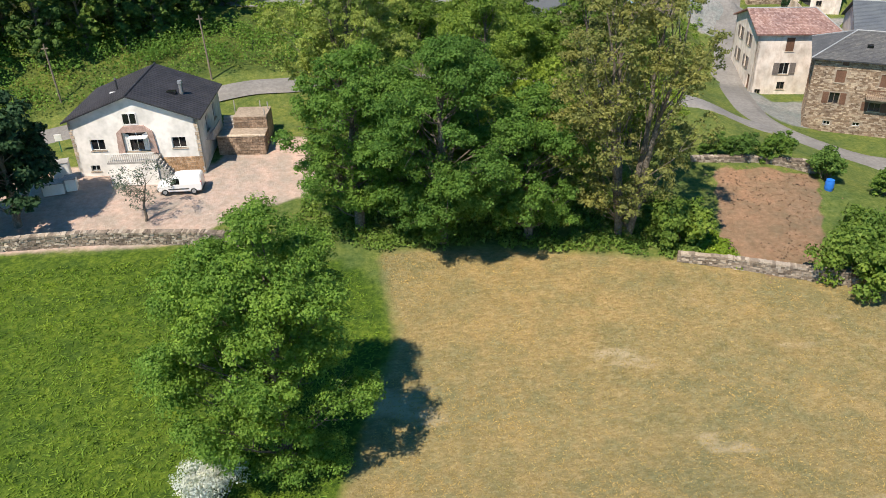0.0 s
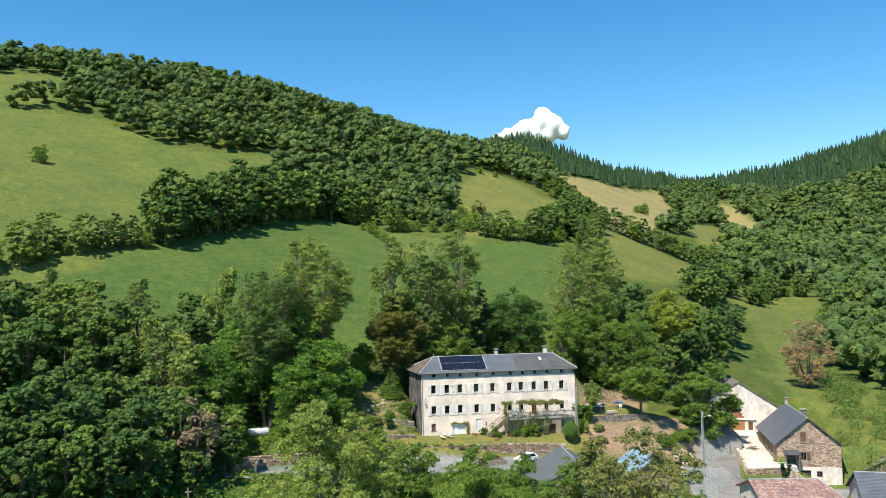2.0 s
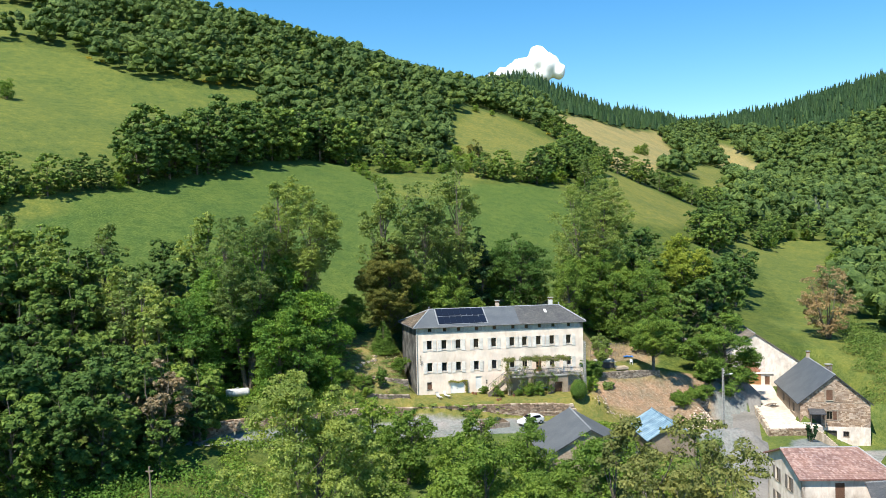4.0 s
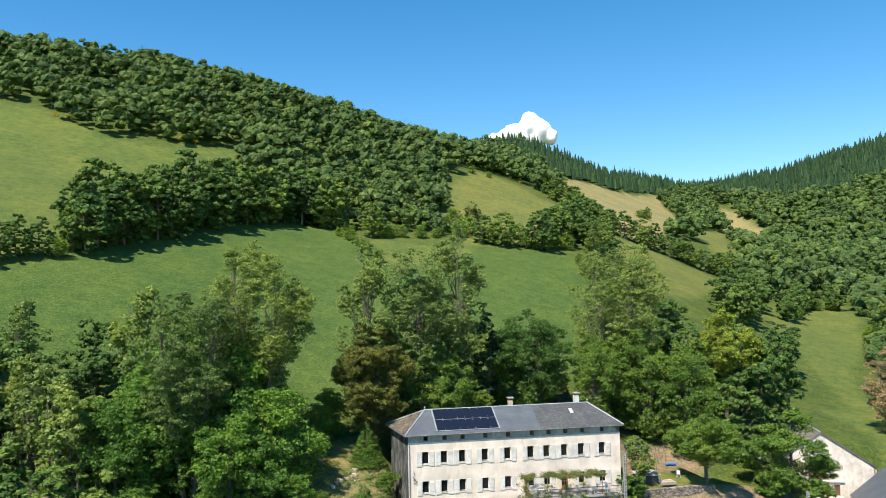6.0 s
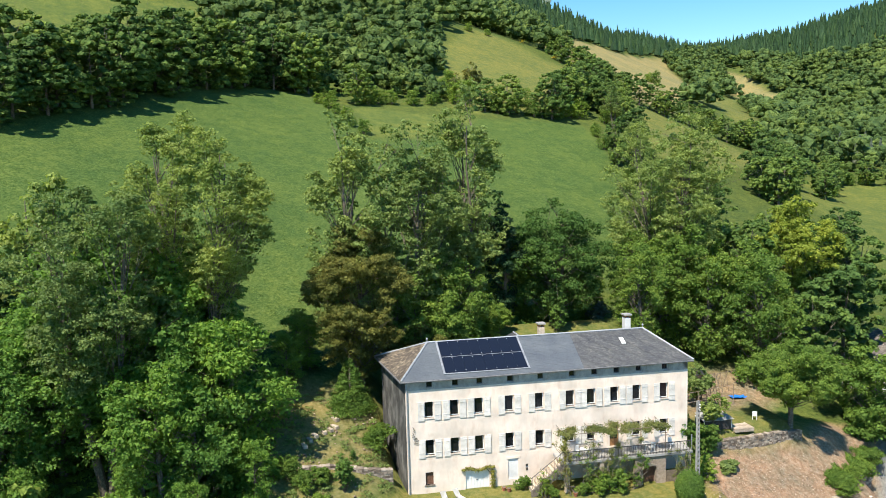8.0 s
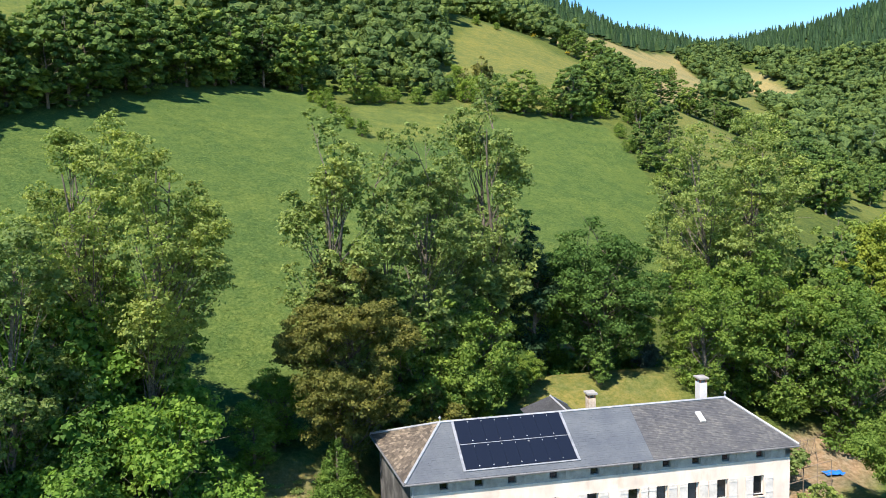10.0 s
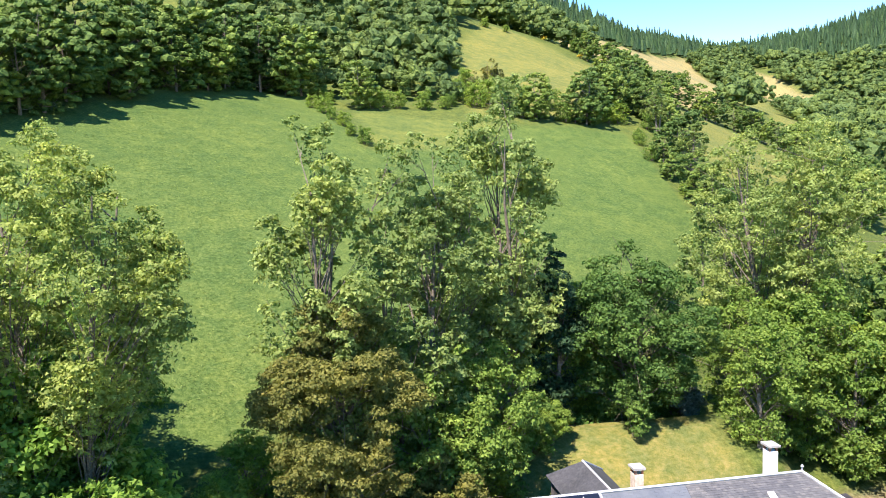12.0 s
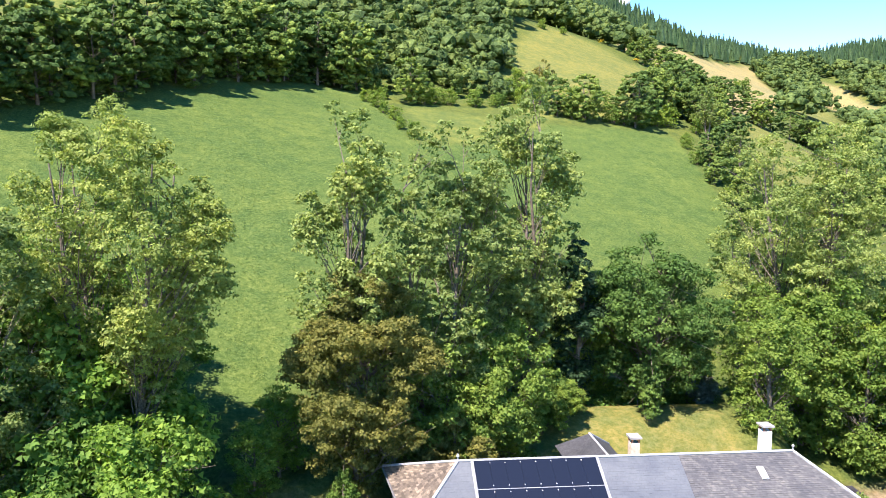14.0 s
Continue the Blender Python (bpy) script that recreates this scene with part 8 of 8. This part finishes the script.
def grass_sheet(name, label, poly, n, size, material, seed):
    """Short separate blades and tufts standing in a meadow."""
    rng = np.random.default_rng(seed)
    p = np.array(poly, float)
    xy = rng.uniform(p.min(0), p.max(0), (n * 3, 2))
    xy = xy[inside(poly, xy[:, 0], xy[:, 1], 0.4) > 0.5][:n]
    n = len(xy)
    s = size * rng.uniform(0.5, 1.4, (n, 1))
    nrm = rng.normal(size=(n, 3)) * 0.3 + np.array([0, 0, 1.0])
    nrm /= np.linalg.norm(nrm, axis=1)[:, None]
    a = np.cross(nrm, rng.normal(size=(n, 3)))
    a /= np.linalg.norm(a, axis=1)[:, None] + 1e-9
    b = np.cross(nrm, a)
    c = np.stack([xy[:, 0], xy[:, 1], ground_z(xy[:, 0], xy[:, 1]) + s[:, 0] * 0.16], -1)
    q = np.stack([c - a * s * 0.14 - b * s * 0.4, c + a * s * 0.14 - b * s * 0.4, c + b * s * 0.8], 1)
    return tagged(leaf_object(name, q, material), label, "grass", kind="stuff")


STRAW = leaf_mat("dry_straw", (0.175, 0.132, 0.052), (0.270, 0.212, 0.095), (0.400, 0.325, 0.165), 0.2)
MEADOW_BLADES = leaf_mat("meadow_blades", (0.105, 0.160, 0.040), (0.140, 0.205, 0.054), (0.185, 0.245, 0.080), 0.35)
grass_sheet("hay_stubble", "short dry straw stubble of the mown hay field", [(-15, -77.5), (-4, -79), (5, -81.5), (12, -83.5), (21, -87.5), (34, -93), (34, -112), (-23, -112), (-19.5, -103), (-14, -88)], 60000, 0.16, STRAW, 21)
grass_sheet("meadow_grass", "lush green grass tufts of the valley meadow", [(-64, -74.5), (-28, -75.5), (-17, -80), (-15.5, -88), (-21, -103), (-30, -116), (-64, -116)], 30000, 0.3, LEAF["grass"], 22)
grass_sheet("hill_grass", "knee-high green grass of the steep hillside meadow", [(-63, 57), (-42, 88), (-18, 127), (-3, 129), (6, 99), (24, 107), (37, 126), (64, 128), (62, 95), (46, 52), (36, 44), (10, 34), (-8, 26), (-30, 26), (-60, 34)], 60000, 0.24, MEADOW_BLADES, 23)


# ---- hedgerow trees and far woods ----
hedge_a = make_tree("hedge_oak", "rounded green hedgerow tree on the hillside", 71, 11.5, 5.2, -0.6, 1700, 0.4, "hedge", 24, 0.4, 1, 0.5, 0.2, 0.5, "hillside hedge trees", 0.9, -0.95)
hedge_b = make_tree("hedge_maple", "dark green hedgerow tree on the hillside", 72, 12.5, 5.6, -0.6, 1700, 0.4, "shade", 24, 0.4, 1, 0.5, 0.2, 0.5, "hillside hedge trees", 0.9, -0.95)
hedge_c = make_bush("hedge_bush", "low green hawthorn bush on the hillside", 73, 3.0, 4.2, 900, 0.34, "mid", 10, "hillside bushes")
rh = random.Random(9)


def hedge_row(pts, gap, protos, lo=0.7, hi=1.1, side=2.5):
    line = smooth_line([(*p, 0) for p in pts], 12)
    run = 0.0
    for a, b in zip(line, line[1:]):
        run += (b - a).length
        if run > gap:
            run = 0.0
            plant(rh.choice(protos), b.x + rh.uniform(-side, side), b.y + rh.uniform(-side, side), rh.uniform(lo, hi))


hedge_row([(-120, 24), (-100, 34), (-82, 45), (-66, 57), (-57, 66)], 2.8, (hedge_a, hedge_a, hedge_b, hedge_c), 0.6, 0.95, 1.6)
hedge_row([(-58, 66), (-50, 77), (-40, 93), (-31, 108), (-22, 124), (-12, 138), (-2, 136)], 4.0, (hedge_a, hedge_b, hedge_b), 1.0, 1.4, 2.5)
hedge_row([(-56, 74), (-46, 92), (-34, 114), (-22, 134), (-8, 146)], 4.6, (hedge_b, hedge_a), 1.1, 1.5, 3)
hedge_row([(-8, 140), (0, 136), (6, 130), (14, 134), (26, 136), (32, 150)], 4.0, (hedge_c, hedge_c, hedge_a), 0.6, 1.0, 1.5)
hedge_row([(-3, 128), (2, 112), (6, 100)], 4.0, (hedge_c,), 0.45, 0.75, 1.0)
hedge_row([(36, 132), (44, 133), (52, 134), (60, 134), (68, 138)], 2.8, (hedge_c, hedge_c, hedge_a), 0.75, 1.1, 1.5)
hedge_row([(58, 140), (68, 146), (76, 156), (84, 170), (90, 182)], 3.2, (hedge_a, hedge_a, hedge_b), 0.85, 1.15, 3)
hedge_row([(70, 134), (77, 138), (84, 152), (92, 170), (98, 184)], 4.0, (hedge_a, hedge_c), 0.65, 0.95, 2.5)
hedge_row([(102, 236), (104, 216), (107, 202), (121, 197), (136, 196), (152, 194), (169, 204)], 3.4, (hedge_a, hedge_b, hedge_a), 0.65, 0.95, 3)
hedge_row([(92, 236), (98, 246), (106, 262), (116, 290), (124, 330)], 5.0, (hedge_a, hedge_c), 0.7, 0.95, 3)
hedge_row([(69, 132), (67, 112), (65, 94), (60, 76)], 3.4, (hedge_a, hedge_c), 0.45, 0.7, 2)
hedge_row([(150, 172), (142, 158), (128, 138), (112, 116), (100, 104)], 4.0, (hedge_a, hedge_b), 0.75, 1.1, 4)
for x, y, s in ((-43.5, 86.5, 1.0), (-54.4, 82, 0.9), (-50, 78, 0.7), (-34, 102, 0.55), (-24, 124, 0.5), (-102, 127, 1.25), (183, 340, 1.1), (191, 348, 1.6), (34, 140, 1.2), (39, 144, 1.35), (46, 141, 1.2), (36, 158, 1.0), (53, 144, 1.1), (62, 244, 0.8), (70, 246, 0.6)):
    plant(hedge_c, x, y, s)


hedge_row([(138, 132), (150, 146), (164, 164), (182, 168)], 3.2, (hedge_c, hedge_c, hedge_a), 0.7, 1.1, 2.0)
hedge_row([(146, 104), (156, 114), (166, 124), (178, 140)], 3.6, (hedge_c, hedge_c, hedge_a), 0.6, 1.0, 2.5)
sapling = make_tree("birch_sapling", "slender thin-crowned young birch on the knoll", 74, 11.0, 2.2, 0.6, 1500, 0.34, "olive", 22, 0.36, 2, 0.4, 0.12, 0.5, "young birches")
for x, y, s in ((40.5, 150, 1.0), (43, 152, 0.85), (36, 148, 0.7)):
    plant(sapling, x, y, s)


def far_wood(name, label, poly, gap, leaf, quads_each, size, tall_, wide, seed, cone=False, avoid=FIELDS):
    """Distant woodland as one mass of small-leaved crowns."""
    rng = np.random.default_rng(seed)
    p = np.array(poly, float)
    lo, hi = p.min(0), p.max(0)
    gxx, gyy = np.meshgrid(np.arange(lo[0], hi[0], gap), np.arange(lo[1], hi[1], gap))
    x = gxx.ravel() + rng.uniform(-0.42, 0.42, gxx.size) * gap
    y = gyy.ravel() + rng.uniform(-0.42, 0.42, gxx.size) * gap
    ok = inside(poly, x, y, 0.5) > 0.5
    for f in avoid:
        ok &= inside(f, x, y, 2.0) < 0.4
    x, y = x[ok], y[ok]
    n = len(x)
    base = ground_z(x, y)
    h = tall_ * (rng.uniform(0.6, 1.15, n) if cone else rng.uniform(0.6, 1.3, n))
    w = wide * rng.uniform(0.6, 1.2, n) * (1.0 if cone else 1.3)
    cs, rs = [], []
    tiers = 6 if cone else 13
    for k in range(tiers):
        if cone:
            t = (k + 0.3) / tiers
            cs.append(np.stack([x, y, base + h * (0.1 + 0.88 * t)], -1))
            rs.append(np.stack([w * (1.0 - t), w * (1.0 - t), h * 0.1], -1))
        else:
            d = rng.normal(size=(n, 3))
            d[:, 2] = np.abs(d[:, 2]) * 1.1 - 0.55
            d /= np.linalg.norm(d, axis=1)[:, None]
            puff = w * rng.uniform(0.28, 0.46, n)
            cs.append(np.stack([x, y, base + h * 0.44], -1) + d * np.stack([w * 0.62, w * 0.62, h * 0.37], -1))
            rs.append(np.stack([puff, puff, puff * 0.8], -1))
    cs, rs = np.concatenate(cs), np.concatenate(rs)
    each = max(4, int(quads_each * (0.7 if cone else 2.6) / tiers))
    pick = np.repeat(np.arange(len(cs)), each)
    flakes = leaf_quads(rng, cs, rs, len(pick), size * (0.62 if cone else 0.5), 0.8, 0.5, -0.25, False, pick)
    own = rng.random(n)
    if cone:
        a = np.arange(7) * 0.8976
        ring = np.stack([np.cos(a), np.sin(a), np.full(7, 0.1)], -1)
        foot = ring[None] * np.stack([w * 0.85, w * 0.85, h], -1)[:, None] * rng.uniform(0.8, 1.15, (n, 7, 1)) + np.stack([x, y, base], -1)[:, None]
        peak = np.repeat(np.stack([x, y, base + h * 1.02], -1)[:, None], 7, 1)
        body = np.stack([foot, np.roll(foot, -1, 1), peak], 2).reshape(-1, 3, 3)
        tones = np.concatenate([own[pick % n], np.repeat(own, 7)])
    else:
        body = lumps(rng, cs, rs, 0.78, 0.35)
        tones = np.concatenate([own[pick % n], np.repeat(own[np.arange(len(cs)) % n], 15)])
    ob = leaf_object(name, np.concatenate([flakes, body]), LEAF[leaf])
    tone = ob.data.attributes.new("own", "FLOAT", "POINT")
    tone.data.foreach_set("value", np.repeat(tones, 3).astype(np.float32))
    return tagged(ob, label, "wood", kind="stuff")


far_wood("hill_wood", "mixed green woodland on the near hillside", [(-200, 200), (-140, 196), (-70, 168), (-34, 150), (-8, 150), (8, 150), (44, 182), (34, 190), (42, 222), (66, 262), (20, 300), (-60, 300), (-140, 290), (-230, 270)], 7.4, "far", 118, 0.95, 11.5, 4.6, 1)
far_wood("hill_wood", "green woodland climbing to the skyline", [(-240, 268), (-60, 298), (66, 262), (84, 254), (104, 242), (130, 300), (150, 390), (150, 440), (120, 520), (-20, 480), (-260, 420)], 9.0, "far", 78, 1.3, 12, 5.4, 2)
far_wood("ridge_firs", "dark spruce on the skyline ridge", [(20, 372), (84, 330), (112, 340), (134, 386), (160, 408), (210, 452), (292, 540), (420, 660), (420, 760), (250, 720), (120, 560), (40, 460)], 6.4, "fir", 40, 1.5, 12.5, 3.1, 3, True)
far_wood("valley_wood", "green broadleaved woods along the stream valley", [(102, 240), (130, 232), (196, 314), (250, 404), (256, 420), (282, 520), (336, 506), (378, 566), (382, 484), (411, 450), (447, 450), (540, 480), (520, 380), (420, 300), (340, 250), (300, 250), (230, 170), (190, 120), (160, 118), (188, 186), (150, 174), (152, 200), (194, 250)], 9.0, "far", 74, 1.4, 11.5, 5.4, 4)
far_wood("valley_wood", "broadleaved trees on the slope across the stream", [(118, 62), (152, 110), (190, 122), (232, 170), (300, 250), (340, 250), (260, 120), (200, 30), (130, -20), (100, 0), (104, 30)], 7.6, "far", 90, 1.2, 9.5, 4.8, 5)
far_wood("fir_plantation", "dark conifer plantation on the far hill", [(345, 600), (378, 568), (382, 484), (411, 450), (447, 450), (540, 480), (600, 430), (680, 560), (640, 740), (470, 720), (400, 640)], 6.4, "fir", 38, 1.6, 13, 3.2, 6, True)
far_wood("valley_wood", "broadleaved fringe below the skyline field", [(255, 416), (286, 528), (340, 600), (400, 660), (350, 520), (330, 480)], 7.6, "far", 70, 1.4, 11, 4.3, 7)
far_wood("blue_firs", "pale blue-grey spruces by the stream meadow", [(196, 196), (216, 196), (226, 224), (206, 226)], 6.5, "blue", 130, 1.0, 12, 2.6, 8, True, ())
far_wood("hill_wood", "thicket above the upper meadow", [(-240, 200), (-176, 204), (-172, 212), (-172, 238), (-132, 250), (-240, 262)], 8, "far", 80, 1.2, 9, 3.8, 9)
far_wood("hill_wood", "low mixed thicket beside the knoll", [(0, 138), (30, 140), (33, 166), (43, 206), (52, 246), (40, 256), (20, 240), (2, 200)], 5.6, "far", 90, 0.95, 7.5, 3.4, 10)
# gorse in flower along the field edges
rg = np.random.default_rng(77)
gorse = [(-96 + k * 5.2, 190 + 0.25 * k + rg.normal() * 1.5) for k in range(12)] + [(38, 200), (40, 206), (86, 252), (96, 240), (115, 214), (118, 218), (120, 222), (-22, 128)]
c = np.array([(x, y, gz(x, y) + 0.8) for x, y in gorse])
GORSE = leaf_mat("gorse_flowers", (0.2, 0.17, 0.02), (0.42, 0.30, 0.02), (0.55, 0.40, 0.04), 0.2)
tagged(leaf_object("gorse", leaf_quads(rg, c, [(1.4, 1.4, 1.0)] * len(c), len(c) * 60, 0.4, 0.3), GORSE), "yellow flowering gorse along the field edges", "gorse", kind="stuff")

# ---- cloud ----
bm = bmesh.new()
rc = random.Random(2)
for u, v, r in ((-0.8, 0.06, 15), (-0.55, 0.14, 22), (-0.28, 0.2, 26), (0.0, 0.28, 30), (0.3, 0.5, 34), (0.5, 0.34, 32), (0.75, 0.14, 22), (0.1, 0.1, 26), (0.4, 0.12, 28), (0.26, 0.72, 24), (-0.12, 0.38, 22)):
    for k in range(9):
        d = Vector((rc.gauss(0, 1), rc.gauss(0, 1), abs(rc.gauss(0, 0.8)))).normalized() * (r * 0.72 if k else 0.0)
        bmesh.ops.create_icosphere(bm, subdivisions=2, radius=r * (rc.uniform(0.3, 0.48) if k else 0.95), matrix=Matrix.Translation((u * 122 + d.x, d.y, v * 84 + d.z)))
cloud = new("cloud", bpy.data.meshes.new("cloud"))
bm.to_mesh(cloud.data)
bm.free()
for v in cloud.data.vertices:
    v.co += v.co.normalized() * noise.fractal(v.co * 0.04, 0.9, 2.1, 3) * 4
cloud.data.materials.append(CLOUD)
billow = cloud.modifiers.new("billow", "REMESH")
billow.mode = "VOXEL"
billow.voxel_size = 3.6
billow.use_smooth_shade = True
ease = cloud.modifiers.new("ease", "SMOOTH")
ease.iterations = 24
ease.factor = 0.5
cloud.matrix_world = pose(538, 1866, 418, 0, 0, -17) @ Matrix.Diagonal((0.92, 1, 1.02, 1))
tagged(cloud, "small white fair-weather cloud over the ridge", "cloud", kind="structure")
